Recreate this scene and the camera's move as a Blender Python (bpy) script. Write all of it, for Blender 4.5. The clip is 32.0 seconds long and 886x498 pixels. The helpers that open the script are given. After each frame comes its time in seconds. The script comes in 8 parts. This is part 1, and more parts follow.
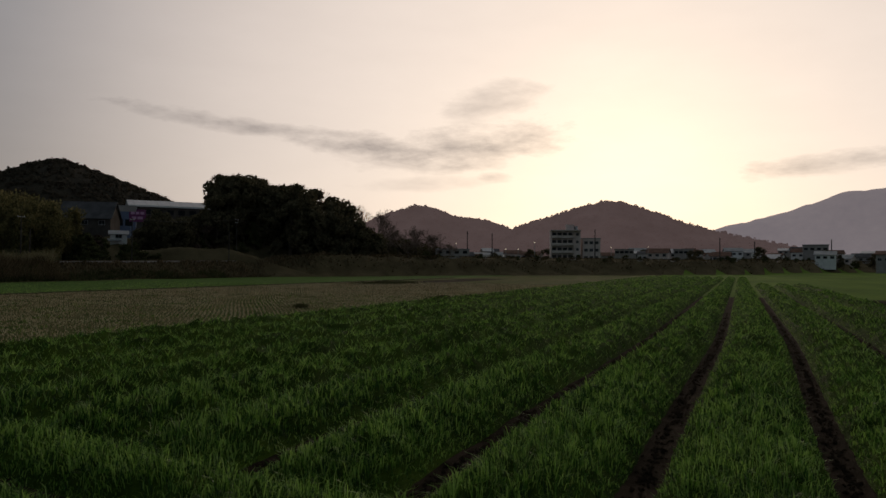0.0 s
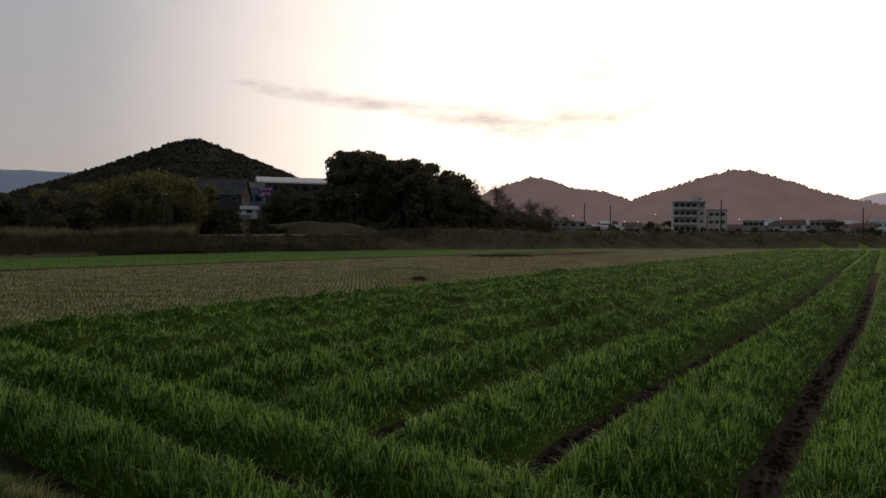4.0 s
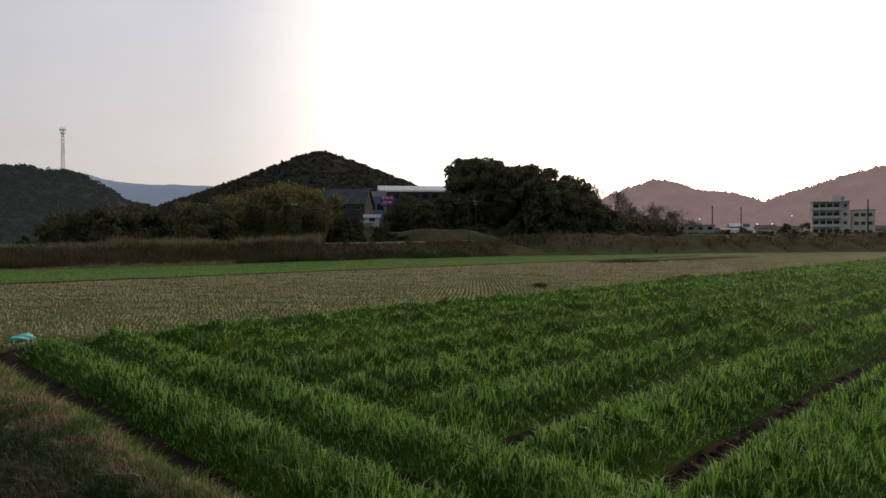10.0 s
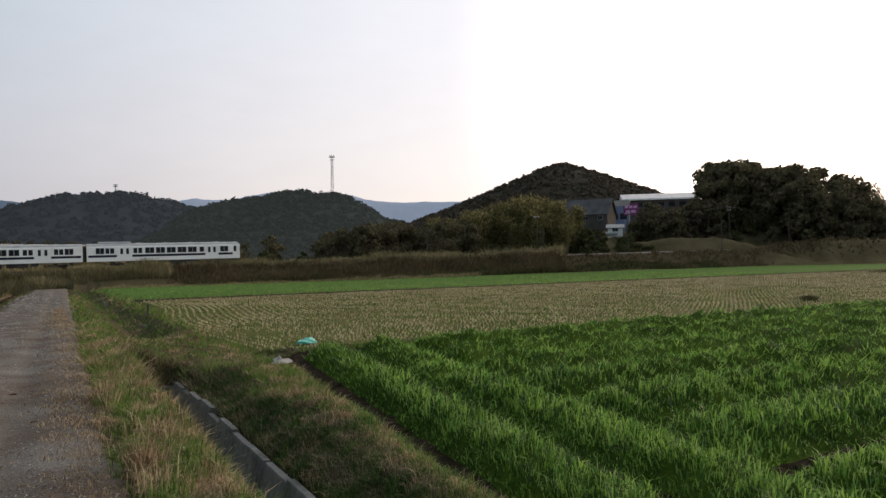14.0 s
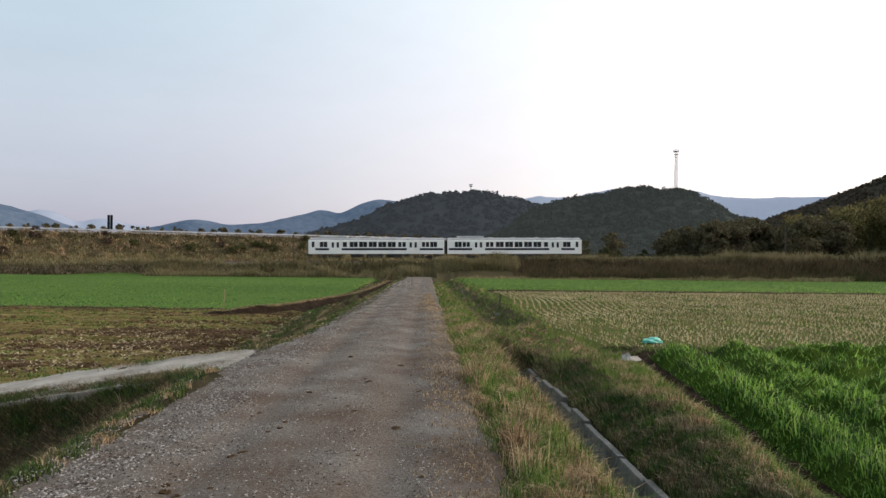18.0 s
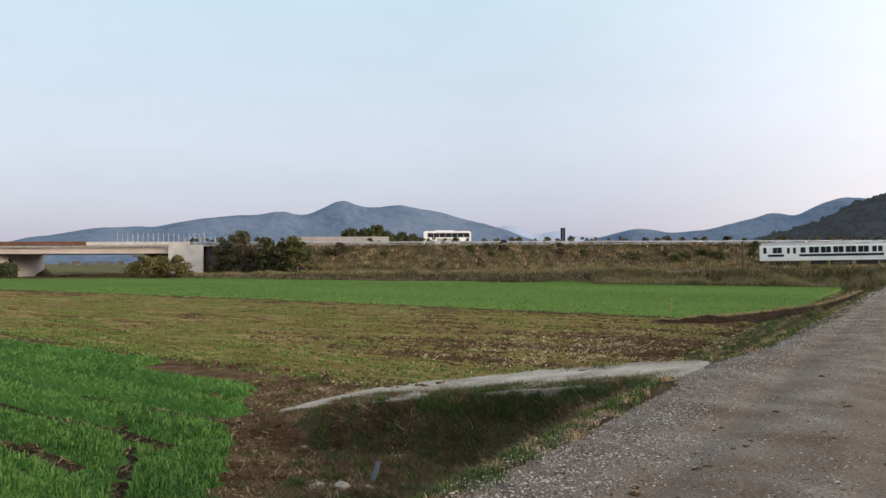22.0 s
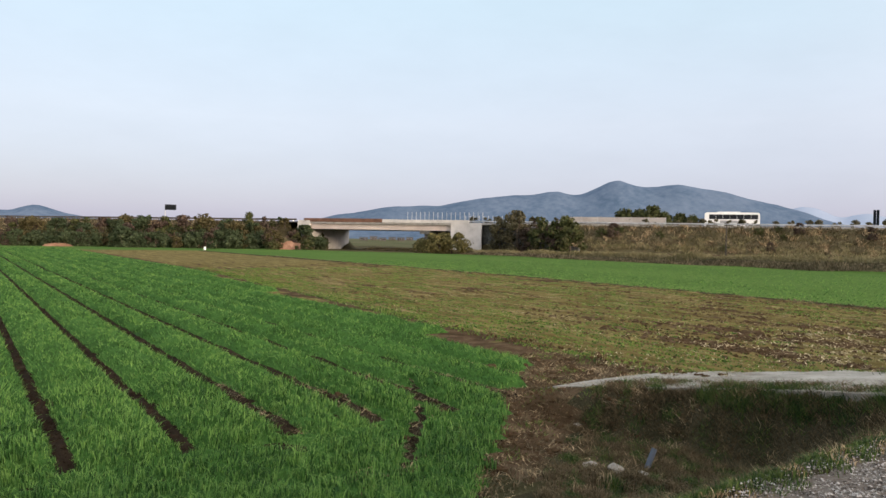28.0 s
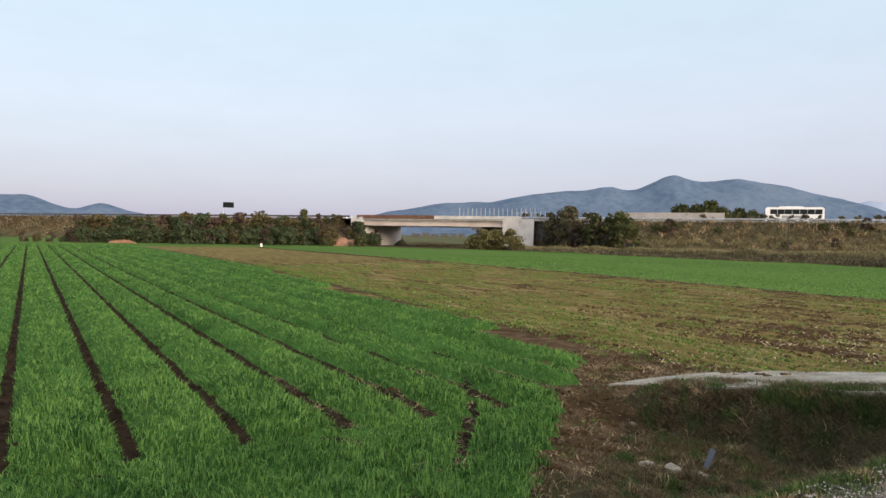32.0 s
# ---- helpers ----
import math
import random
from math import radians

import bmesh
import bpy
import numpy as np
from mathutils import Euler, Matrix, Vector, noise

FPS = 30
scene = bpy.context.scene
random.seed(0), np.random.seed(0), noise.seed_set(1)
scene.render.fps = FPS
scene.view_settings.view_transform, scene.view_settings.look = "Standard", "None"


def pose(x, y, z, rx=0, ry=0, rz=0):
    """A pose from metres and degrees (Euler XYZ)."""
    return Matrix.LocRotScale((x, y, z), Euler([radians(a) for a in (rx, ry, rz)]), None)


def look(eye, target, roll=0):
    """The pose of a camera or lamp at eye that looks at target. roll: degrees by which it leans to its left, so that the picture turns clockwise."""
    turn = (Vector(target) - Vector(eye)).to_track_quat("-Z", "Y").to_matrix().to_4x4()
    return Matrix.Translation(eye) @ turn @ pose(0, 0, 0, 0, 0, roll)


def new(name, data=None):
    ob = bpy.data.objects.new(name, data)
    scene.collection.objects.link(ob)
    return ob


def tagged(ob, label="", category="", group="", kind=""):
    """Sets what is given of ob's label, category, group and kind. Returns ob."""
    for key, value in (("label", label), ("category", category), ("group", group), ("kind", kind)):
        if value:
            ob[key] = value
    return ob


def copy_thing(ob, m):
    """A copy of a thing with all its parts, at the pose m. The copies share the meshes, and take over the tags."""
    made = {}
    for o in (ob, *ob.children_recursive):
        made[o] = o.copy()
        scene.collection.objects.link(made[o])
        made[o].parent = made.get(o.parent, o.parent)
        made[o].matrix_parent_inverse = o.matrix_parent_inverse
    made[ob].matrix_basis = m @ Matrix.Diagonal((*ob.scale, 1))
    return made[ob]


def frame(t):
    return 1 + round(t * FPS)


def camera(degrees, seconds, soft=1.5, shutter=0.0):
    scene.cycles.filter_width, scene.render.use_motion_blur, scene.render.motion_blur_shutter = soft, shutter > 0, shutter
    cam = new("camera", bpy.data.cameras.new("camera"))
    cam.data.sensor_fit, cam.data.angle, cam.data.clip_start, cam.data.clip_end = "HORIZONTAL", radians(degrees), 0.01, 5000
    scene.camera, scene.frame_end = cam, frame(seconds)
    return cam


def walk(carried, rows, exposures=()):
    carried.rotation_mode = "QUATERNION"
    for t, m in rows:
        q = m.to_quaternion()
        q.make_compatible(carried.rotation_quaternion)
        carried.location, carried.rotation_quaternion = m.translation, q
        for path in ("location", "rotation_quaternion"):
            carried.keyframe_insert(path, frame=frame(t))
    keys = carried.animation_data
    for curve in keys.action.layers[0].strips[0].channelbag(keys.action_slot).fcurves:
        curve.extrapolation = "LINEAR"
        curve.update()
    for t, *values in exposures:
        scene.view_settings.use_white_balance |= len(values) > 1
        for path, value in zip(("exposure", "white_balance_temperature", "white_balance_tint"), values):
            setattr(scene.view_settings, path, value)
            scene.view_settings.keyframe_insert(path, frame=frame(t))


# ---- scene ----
cam = camera(64.07, 32.0)
# seconds, eye in metres, turn in degrees; x runs along the railway, y towards it
ROWS = [
    (0.0, -0.017, 0.110, 1.572, 91.31, -0.39, -67.26),
    (0.5, -0.032, 0.096, 1.585, 91.23, -0.38, -67.09),
    (1.0, -0.045, 0.086, 1.595, 91.05, -0.24, -66.84),
    (1.5, -0.054, 0.079, 1.600, 91.02, -0.15, -66.28),
    (2.0, -0.059, 0.079, 1.602, 90.70, -0.09, -65.50),
    (2.5, -0.068, 0.085, 1.601, 90.32, -0.12, -64.28),
    (3.0, -0.083, 0.093, 1.600, 89.88, -0.16, -62.65),
    (3.5, -0.107, 0.108, 1.600, 89.28, -0.29, -60.18),
    (4.0, -0.137, 0.127, 1.603, 89.06, -0.30, -57.95),
    (4.5, -0.165, 0.144, 1.611, 88.95, -0.22, -56.51),
    (6.5, -0.187, 0.157, 1.625, 89.12, 0.18, -56.41),
    (7.0, -0.204, 0.158, 1.633, 89.15, 0.27, -56.18),
    (7.5, -0.221, 0.152, 1.639, 89.19, 0.22, -55.63),
    (8.0, -0.243, 0.145, 1.646, 89.22, 0.26, -54.97),
    (8.5, -0.268, 0.140, 1.656, 89.31, 0.31, -53.85),
    (9.0, -0.297, 0.138, 1.663, 89.39, 0.27, -52.19),
    (9.5, -0.323, 0.143, 1.670, 89.44, 0.24, -50.37),
    (10.0, -0.341, 0.146, 1.668, 89.54, 0.29, -48.41),
    (10.5, -0.358, 0.153, 1.670, 89.64, 0.29, -46.56),
    (11.0, -0.377, 0.159, 1.667, 89.79, 0.35, -44.85),
    (11.5, -0.394, 0.165, 1.668, 89.99, 0.45, -42.86),
    (12.0, -0.414, 0.168, 1.666, 90.15, 0.67, -40.55),
    (12.5, -0.435, 0.168, 1.667, 90.27, 0.73, -37.75),
    (13.0, -0.460, 0.169, 1.670, 90.40, 0.88, -34.97),
    (13.5, -0.486, 0.171, 1.676, 90.56, 1.04, -31.96),
    (14.0, -0.516, 0.173, 1.684, 90.69, 1.08, -29.03),
    (14.5, -0.566, 0.180, 1.688, 90.90, 1.01, -25.83),
    (16.5, -0.628, 0.206, 1.689, 91.17, 0.10, -12.63),
    (17.0, -0.668, 0.238, 1.685, 90.97, -0.20, -9.48),
    (17.5, -0.709, 0.267, 1.678, 90.73, -0.45, -5.91),
    (18.0, -0.749, 0.289, 1.663, 90.56, -0.57, -2.09),
    (18.5, -0.780, 0.303, 1.655, 90.41, -0.51, 2.09),
    (19.0, -0.794, 0.307, 1.658, 90.38, -0.38, 6.48),
    (19.5, -0.798, 0.302, 1.662, 90.47, -0.17, 11.33),
    (20.0, -0.799, 0.289, 1.666, 90.69, 0.14, 16.01),
    (20.5, -0.816, 0.270, 1.674, 90.90, 0.24, 20.93),
    (21.0, -0.840, 0.249, 1.675, 91.13, 0.33, 25.56),
    (21.5, -0.856, 0.235, 1.675, 91.19, 0.29, 29.43),
    (22.0, -0.870, 0.224, 1.675, 91.11, 0.19, 32.71),
    (22.5, -0.879, 0.215, 1.677, 90.85, 0.03, 35.26),
    (23.0, -0.886, 0.201, 1.675, 90.49, -0.11, 37.72),
    (23.5, -0.898, 0.191, 1.673, 90.12, -0.29, 39.93),
    (24.0, -0.909, 0.183, 1.674, 89.88, -0.53, 42.43),
    (24.5, -0.917, 0.169, 1.667, 89.67, -0.65, 44.61),
    (25.0, -0.923, 0.154, 1.666, 89.46, -0.89, 46.55),
    (25.5, -0.924, 0.142, 1.667, 89.35, -1.06, 48.44),
    (27.5, -0.921, 0.131, 1.669, 89.34, -1.26, 53.50),
    (28.0, -0.917, 0.133, 1.669, 89.30, -1.26, 54.48),
    (28.5, -0.918, 0.131, 1.667, 89.28, -1.23, 55.49),
    (29.0, -0.919, 0.134, 1.669, 89.31, -1.31, 56.45),
    (29.5, -0.921, 0.133, 1.668, 89.35, -1.44, 57.22),
    (30.0, -0.925, 0.133, 1.665, 89.39, -1.51, 57.74),
    (30.5, -0.931, 0.132, 1.661, 89.33, -1.51, 57.90),
    (31.0, -0.936, 0.133, 1.662, 89.18, -1.51, 58.13),
    (31.5, -0.938, 0.134, 1.661, 89.03, -1.36, 58.44),
    (32.0, -0.943, 0.132, 1.659, 88.92, -1.14, 58.67),
]
walk(cam, [(t, pose(x, y, z, rx, ry, rz)) for t, x, y, z, rx, ry, rz in ROWS],
     exposures=[(0, -1.45), (2, -1.33), (3, -1.14), (4, -0.66), (7, -0.20), (9, -0.04), (13, 0.47), (15, 0.64), (16.5, 0.76), (17.5, 0.93), (19, 1.08), (22, 1.15), (25, 1.23), (28, 1.25), (32, 1.24)])

# ---- world, sun ----
VEIL = 3.38
SUN_AZ, SUN_EL = 81.5, 9.0     # degrees right of +y, above the horizon


def make_world():
    w = bpy.data.worlds.new("evening_sky")
    scene.world = w
    w.use_nodes = True
    nt = w.node_tree
    nt.nodes.clear()
    N, L = nt.nodes.new, nt.links.new
    out, bg, sky = N("ShaderNodeOutputWorld"), N("ShaderNodeBackground"), N("ShaderNodeTexSky")
    sky.sky_type, sky.sun_disc = "NISHITA", False
    sky.sun_elevation, sky.sun_rotation = radians(SUN_EL), radians(SUN_AZ)
    sky.altitude, sky.air_density, sky.dust_density, sky.ozone_density = 20, 1.0, 2.2, 1.2
    # thin high cloud veils the sky: pale blue overhead, rosy low down, with streaks
    tc, sep = N("ShaderNodeTexCoord"), N("ShaderNodeSeparateXYZ")
    L(tc.outputs["Generated"], sep.inputs[0])
    veil = N("ShaderNodeValToRGB")
    veil.color_ramp.elements[0].position, veil.color_ramp.elements[1].position = 0.0, 0.42
    veil.color_ramp.elements[0].color, veil.color_ramp.elements[1].color = (0.57, 0.555, 0.75, 1), (0.73, 0.97, 1.09, 1)
    el = veil.color_ramp.elements.new(0.16)
    el.color = (0.79, 0.835, 0.975, 1)
    L(sep.outputs["Z"], veil.inputs[0])
    lift = N("ShaderNodeMix")
    lift.data_type, lift.blend_type = "RGBA", "MULTIPLY"
    lift.inputs[0].default_value = 1.0
    lift.inputs[7].default_value = (VEIL, VEIL, VEIL, 1)
    L(veil.outputs[0], lift.inputs[6])
    # the veil is lit up warmly towards the sun
    dot, warm, glow_mix = N("ShaderNodeVectorMath"), N("ShaderNodeMapRange"), N("ShaderNodeMix")
    dot.operation, glow_mix.data_type, warm.interpolation_type = "DOT_PRODUCT", "RGBA", "SMOOTHSTEP"
    ce = math.cos(radians(SUN_EL))
    dot.inputs[1].default_value = (math.sin(radians(SUN_AZ)) * ce, math.cos(radians(SUN_AZ)) * ce, math.sin(radians(SUN_EL)))
    warm.inputs["From Min"].default_value, warm.inputs["From Max"].default_value = -0.33, 1.0
    L(tc.outputs["Generated"], dot.inputs[0])
    L(dot.outputs["Value"], warm.inputs["Value"])
    L(warm.outputs[0], glow_mix.inputs[0])
    L(lift.outputs[2], glow_mix.inputs[6])
    tint, tint_lift = N("ShaderNodeValToRGB"), N("ShaderNodeMix")        # peach near the horizon, whiter above
    tint.color_ramp.elements[0].position, tint.color_ramp.elements[1].position = 0.0, 0.30
    tint.color_ramp.elements[0].color, tint.color_ramp.elements[1].color = (1.0, 0.86, 0.79, 1), (0.95, 0.90, 0.93, 1)
    L(sep.outputs["Z"], tint.inputs[0])
    tint_lift.data_type, tint_lift.blend_type = "RGBA", "MULTIPLY"
    tint_lift.inputs[0].default_value, tint_lift.inputs[7].default_value = 1.0, (7.15, 7.15, 7.15, 1)
    L(tint.outputs[0], tint_lift.inputs[6])
    L(tint_lift.outputs[2], glow_mix.inputs[7])
    # and brightest close round it
    core, core_mix = N("ShaderNodeMapRange"), N("ShaderNodeMix")
    core.interpolation_type, core_mix.data_type = "SMOOTHSTEP", "RGBA"
    core.inputs["From Min"].default_value, core.inputs["From Max"].default_value = 0.62, 1.0
    L(dot.outputs["Value"], core.inputs["Value"])
    L(core.outputs[0], core_mix.inputs[0])
    L(glow_mix.outputs[2], core_mix.inputs[6])
    core_mix.inputs[7].default_value = (22.8, 19.4, 17.2, 1)
    haze = N("ShaderNodeMix")
    haze.data_type = "RGBA"
    haze.inputs[0].default_value = 0.82
    L(sky.outputs[0], haze.inputs[6])
    L(core_mix.outputs[2], haze.inputs[7])
    # long grey streaks of cloud low in the sky: (azimuth, width, height, slope, half-thickness, amount)
    def math_node(op, x, y=None, clamp=False):
        n = N("ShaderNodeMath")
        n.operation, n.use_clamp = op, clamp
        for k, v in enumerate((x, y)):
            if v is not None and not hasattr(v, "is_linked"):
                n.inputs[k].default_value = v
            elif v is not None:
                L(v, n.inputs[k])
        return n.outputs[0]
    az = math_node("ARCTAN2", sep.outputs["X"], sep.outputs["Y"])
    mp, nz, nz2 = N("ShaderNodeMapping"), N("ShaderNodeTexNoise"), N("ShaderNodeTexNoise")
    mp.inputs["Scale"].default_value = (1.0, 1.0, 3.2)
    L(tc.outputs["Generated"], mp.inputs["Vector"])
    for n, sc in ((nz, 7.0), (nz2, 22.0)):
        n.inputs["Scale"].default_value, n.inputs["Detail"].default_value, n.inputs["Roughness"].default_value = sc, 6.0, 0.62
        L(mp.outputs[0], n.inputs["Vector"])
    wisp = math_node("ADD", math_node("MULTIPLY", nz.outputs["Fac"], 0.6), math_node("MULTIPLY", nz2.outputs["Fac"], 0.4))
    total = None
    for a0, wide, h0, slope, thick, amount in ((53, 11, 10.5, -0.10, 0.75, 0.8), (62, 9, 9.3, -0.14, 1.2, 0.95), (69.5, 7, 9.6, 0.08, 1.7, 0.9), (66, 8, 8.6, 0.0, 1.3, 0.6), (71.0, 4, 12.9, 0.22, 1.4, 0.5), (71.2, 1.5, 7.1, 0.0, 0.5, 0.6), (66, 6, 6.6, 0.05, 0.6, 0.35), (96, 6, 7.4, 0.05, 0.8, 0.7)):
        across = math_node("DIVIDE", math_node("SUBTRACT", az, radians(a0)), radians(wide))
        level = math_node("MULTIPLY_ADD", across, radians(slope * wide))
        level.node.inputs[2].default_value = math.sin(radians(h0))
        up = math_node("DIVIDE", math_node("SUBTRACT", sep.outputs["Z"], level), radians(thick))
        far = math_node("ADD", math_node("MULTIPLY", up, up), math_node("MULTIPLY", across, across))
        body = math_node("SUBTRACT", math_node("MULTIPLY", wisp, 2.6), math_node("MULTIPLY_ADD", far, 0.42))
        body.node.inputs[1].links[0].from_node.inputs[2].default_value = 0.75
        m = math_node("MULTIPLY", math_node("MULTIPLY", body, 1.3, True), amount)
        total = m if total is None else math_node("MAXIMUM", total, m)
    amt = math_node("MULTIPLY", total, 0.66)
    cloud = N("ShaderNodeMix")
    cloud.data_type = "RGBA"
    L(amt, cloud.inputs[0])
    L(haze.outputs[2], cloud.inputs[6])
    cloud.inputs[7].default_value = (2.7, 2.35, 2.5, 1)
    # faint uneven veils over the whole sky
    soft = N("ShaderNodeMix")
    soft.data_type, soft.blend_type = "RGBA", "MULTIPLY"
    soft.inputs[0].default_value = 1.0
    L(cloud.outputs[2], soft.inputs[6])
    L(math_node("ADD", math_node("MULTIPLY", nz.outputs["Fac"], 0.10), 0.95), soft.inputs[7])
    L(soft.outputs[2], bg.inputs[0])
    bg.inputs[1].default_value = 0.12
    L(bg.outputs[0], out.inputs[0])


make_world()
sun_lamp = bpy.data.lights.new("sun", "SUN")
sun_lamp.energy, sun_lamp.angle, sun_lamp.color = 0.95, radians(10), (1.0, 0.80, 0.58)
sun = new("sun", sun_lamp)
a, e = radians(SUN_AZ), radians(SUN_EL)
sun.matrix_world = look((0, 0, 60), (-math.sin(a) * math.cos(e) * 50, -math.cos(a) * math.cos(e) * 50, 60 - math.sin(e) * 50))

# ---- materials ----
def mat(name, cols, scale=1.0, fine=20.0, rough=0.8, bump=0.3, bump_at=None, translucent=0.0, metal=0.0, island=0.0, spec=0.3, mix_fine=0.35, stretch=(1, 1, 1), random=0.0, coat=0.0):
    """Two scales of noise between the colours, with bump; island varies joined pieces, random whole objects."""
    m = bpy.data.materials.new(name)
    m.use_nodes = True
    nt = m.node_tree
    nt.nodes.clear()
    N, L = nt.nodes.new, nt.links.new
    out, bsdf, tc, mp = N("ShaderNodeOutputMaterial"), N("ShaderNodeBsdfPrincipled"), N("ShaderNodeTexCoord"), N("ShaderNodeMapping")
    mp.inputs["Scale"].default_value = stretch
    L(tc.outputs["Object"], mp.inputs["Vector"])
    n1, n2, add, ramp = N("ShaderNodeTexNoise"), N("ShaderNodeTexNoise"), N("ShaderNodeMix"), N("ShaderNodeValToRGB")
    n1.inputs["Scale"].default_value, n1.inputs["Detail"].default_value = scale, 4
    n2.inputs["Scale"].default_value, n2.inputs["Detail"].default_value, n2.inputs["Roughness"].default_value = fine, 5, 0.65
    add.inputs[0].default_value = mix_fine
    L(mp.outputs[0], n1.inputs["Vector"])
    L(mp.outputs[0], n2.inputs["Vector"])
    L(n1.outputs["Fac"], add.inputs[2])
    L(n2.outputs["Fac"], add.inputs[3])
    fac = add.outputs[0]
    for amount, node, socket in ((island, "ShaderNodeNewGeometry", "Random Per Island"), (random, "ShaderNodeObjectInfo", "Random")):
        if amount:
            g, mm, ad = N(node), N("ShaderNodeMath"), N("ShaderNodeMath")
            mm.operation, ad.operation = "MULTIPLY_ADD", "ADD"
            mm.inputs[1].default_value, mm.inputs[2].default_value = amount, -amount / 2
            L(g.outputs[socket], mm.inputs[0])
            L(fac, ad.inputs[0])
            L(mm.outputs[0], ad.inputs[1])
            fac = ad.outputs[0]
    L(fac, ramp.inputs[0])
    cr = ramp.color_ramp
    cr.elements[0].position, cr.elements[1].position = 0.30, 0.70
    cr.elements[0].color, cr.elements[1].color = (*cols[0], 1), (*cols[-1], 1)
    for k in range(1, len(cols) - 1):
        el = cr.elements.new(0.30 + 0.40 * k / (len(cols) - 1))
        el.color = (*cols[k], 1)
    L(ramp.outputs[0], bsdf.inputs["Base Color"])
    bsdf.inputs["Roughness"].default_value, bsdf.inputs["Metallic"].default_value = rough, metal
    bsdf.inputs["Specular IOR Level"].default_value = spec
    bsdf.inputs["Coat Weight"].default_value = coat
    if bump:
        b = N("ShaderNodeBump")
        b.inputs["Strength"].default_value = bump
        b.inputs["Distance"].default_value = bump_at or 0.6 / fine
        L(n2.outputs["Fac"], b.inputs["Height"])
        L(b.outputs[0], bsdf.inputs["Normal"])
    if translucent:
        tr, mx = N("ShaderNodeBsdfTranslucent"), N("ShaderNodeMixShader")
        L(ramp.outputs[0], tr.inputs[0])
        mx.inputs[0].default_value = translucent
        L(bsdf.outputs[0], mx.inputs[1])
        L(tr.outputs[0], mx.inputs[2])
        L(mx.outputs[0], out.inputs[0])
    else:
        L(bsdf.outputs[0], out.inputs[0])
    return m


def glow(name, col, strength):
    m = bpy.data.materials.new(name)
    m.use_nodes = True
    b = m.node_tree.nodes["Principled BSDF"]
    b.inputs["Base Color"].default_value = (*col, 1)
    b.inputs["Emission Color"].default_value = (*col, 1)
    b.inputs["Emission Strength"].default_value = strength
    return m


# kept very dark: part of the furrows' shade is in this soil colour
SOIL = mat("soil", [(0.012, 0.008, 0.005), (0.026, 0.018, 0.012), (0.056, 0.039, 0.027)], 2.0, 26, 0.95, 0.9, 0.05, spec=0.02)
REDSOIL = mat("red_soil", [(0.034, 0.021, 0.011), (0.074, 0.047, 0.026), (0.145, 0.100, 0.062)], 1.6, 22, 0.95, 0.8, 0.06, spec=0.02)
VERGE = mat("verge_turf", [(0.030, 0.030, 0.013), (0.058, 0.052, 0.025), (0.110, 0.088, 0.050)], 0.9, 18, 0.95, 0.9, 0.08, spec=0.02)
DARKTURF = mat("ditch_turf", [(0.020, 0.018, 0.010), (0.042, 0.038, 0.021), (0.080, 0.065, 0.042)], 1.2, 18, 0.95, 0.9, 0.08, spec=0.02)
STUBBLE = mat("stubble_ground", [(0.036, 0.052, 0.011), (0.076, 0.086, 0.024), (0.130, 0.112, 0.052)], 0.25, 6, 0.95, 0.7, 0.05, spec=0.02)
YOUNG = mat("young_crop_ground", [(0.044, 0.082, 0.017), (0.070, 0.124, 0.026), (0.105, 0.160, 0.042)], 0.08, 5, 0.9, 0.9, 0.08, spec=0.02, mix_fine=0.6, stretch=(0.25, 1, 1))
WEEDY = mat("weedy_fallow", [(0.050, 0.032, 0.015), (0.108, 0.082, 0.030), (0.168, 0.132, 0.050), (0.27, 0.208, 0.118)], 1.3, 7, 0.95, 0.9, 0.06, stretch=(0.22, 1, 1), spec=0.02, mix_fine=0.5)
REEDBED = mat("embankment_grass", [(0.040, 0.034, 0.017), (0.078, 0.064, 0.034), (0.12, 0.098, 0.055)], 0.22, 4, 0.95, 0.9, 0.2, spec=0.02)
PLAIN = mat("far_plain", [(0.05, 0.06, 0.025), (0.09, 0.09, 0.045), (0.12, 0.10, 0.065)], 0.02, 0.8, 0.95, 0.3, 0.3, spec=0.02)
GRAVEL = mat("gravel_road", [(0.070, 0.044, 0.030), (0.118, 0.093, 0.075), (0.168, 0.151, 0.134), (0.262, 0.247, 0.232)], 0.9, 34, 0.95, 1.0, 0.035, mix_fine=0.5, spec=0.02)
STONE = mat("gravel_stone", [(0.055, 0.047, 0.042), (0.125, 0.113, 0.104), (0.21, 0.197, 0.184), (0.34, 0.325, 0.31)], 5, 40, 0.9, 0.4, 0.004, island=0.75, spec=0.02)
CONCRETE = mat("concrete", [(0.17, 0.16, 0.145), (0.29, 0.275, 0.255), (0.40, 0.38, 0.355)], 0.8, 14, 0.9, 0.4, 0.01, spec=0.15)
PALECONC = mat("pale_new_concrete", [(0.36, 0.34, 0.32), (0.50, 0.475, 0.45), (0.60, 0.575, 0.55)], 0.5, 9, 0.9, 0.3, 0.01, spec=0.1)
RAMPCONC = mat("worn_ramp_concrete", [(0.100, 0.078, 0.056), (0.23, 0.203, 0.17), (0.34, 0.312, 0.27), (0.42, 0.39, 0.345)], 1.1, 9, 0.95, 0.8, 0.03, spec=0.05, mix_fine=0.45)
OLDCONC = mat("wet_concrete", [(0.034, 0.034, 0.031), (0.085, 0.084, 0.078), (0.165, 0.160, 0.148)], 1.3, 12, 0.85, 0.5, 0.012, spec=0.1, mix_fine=0.45)
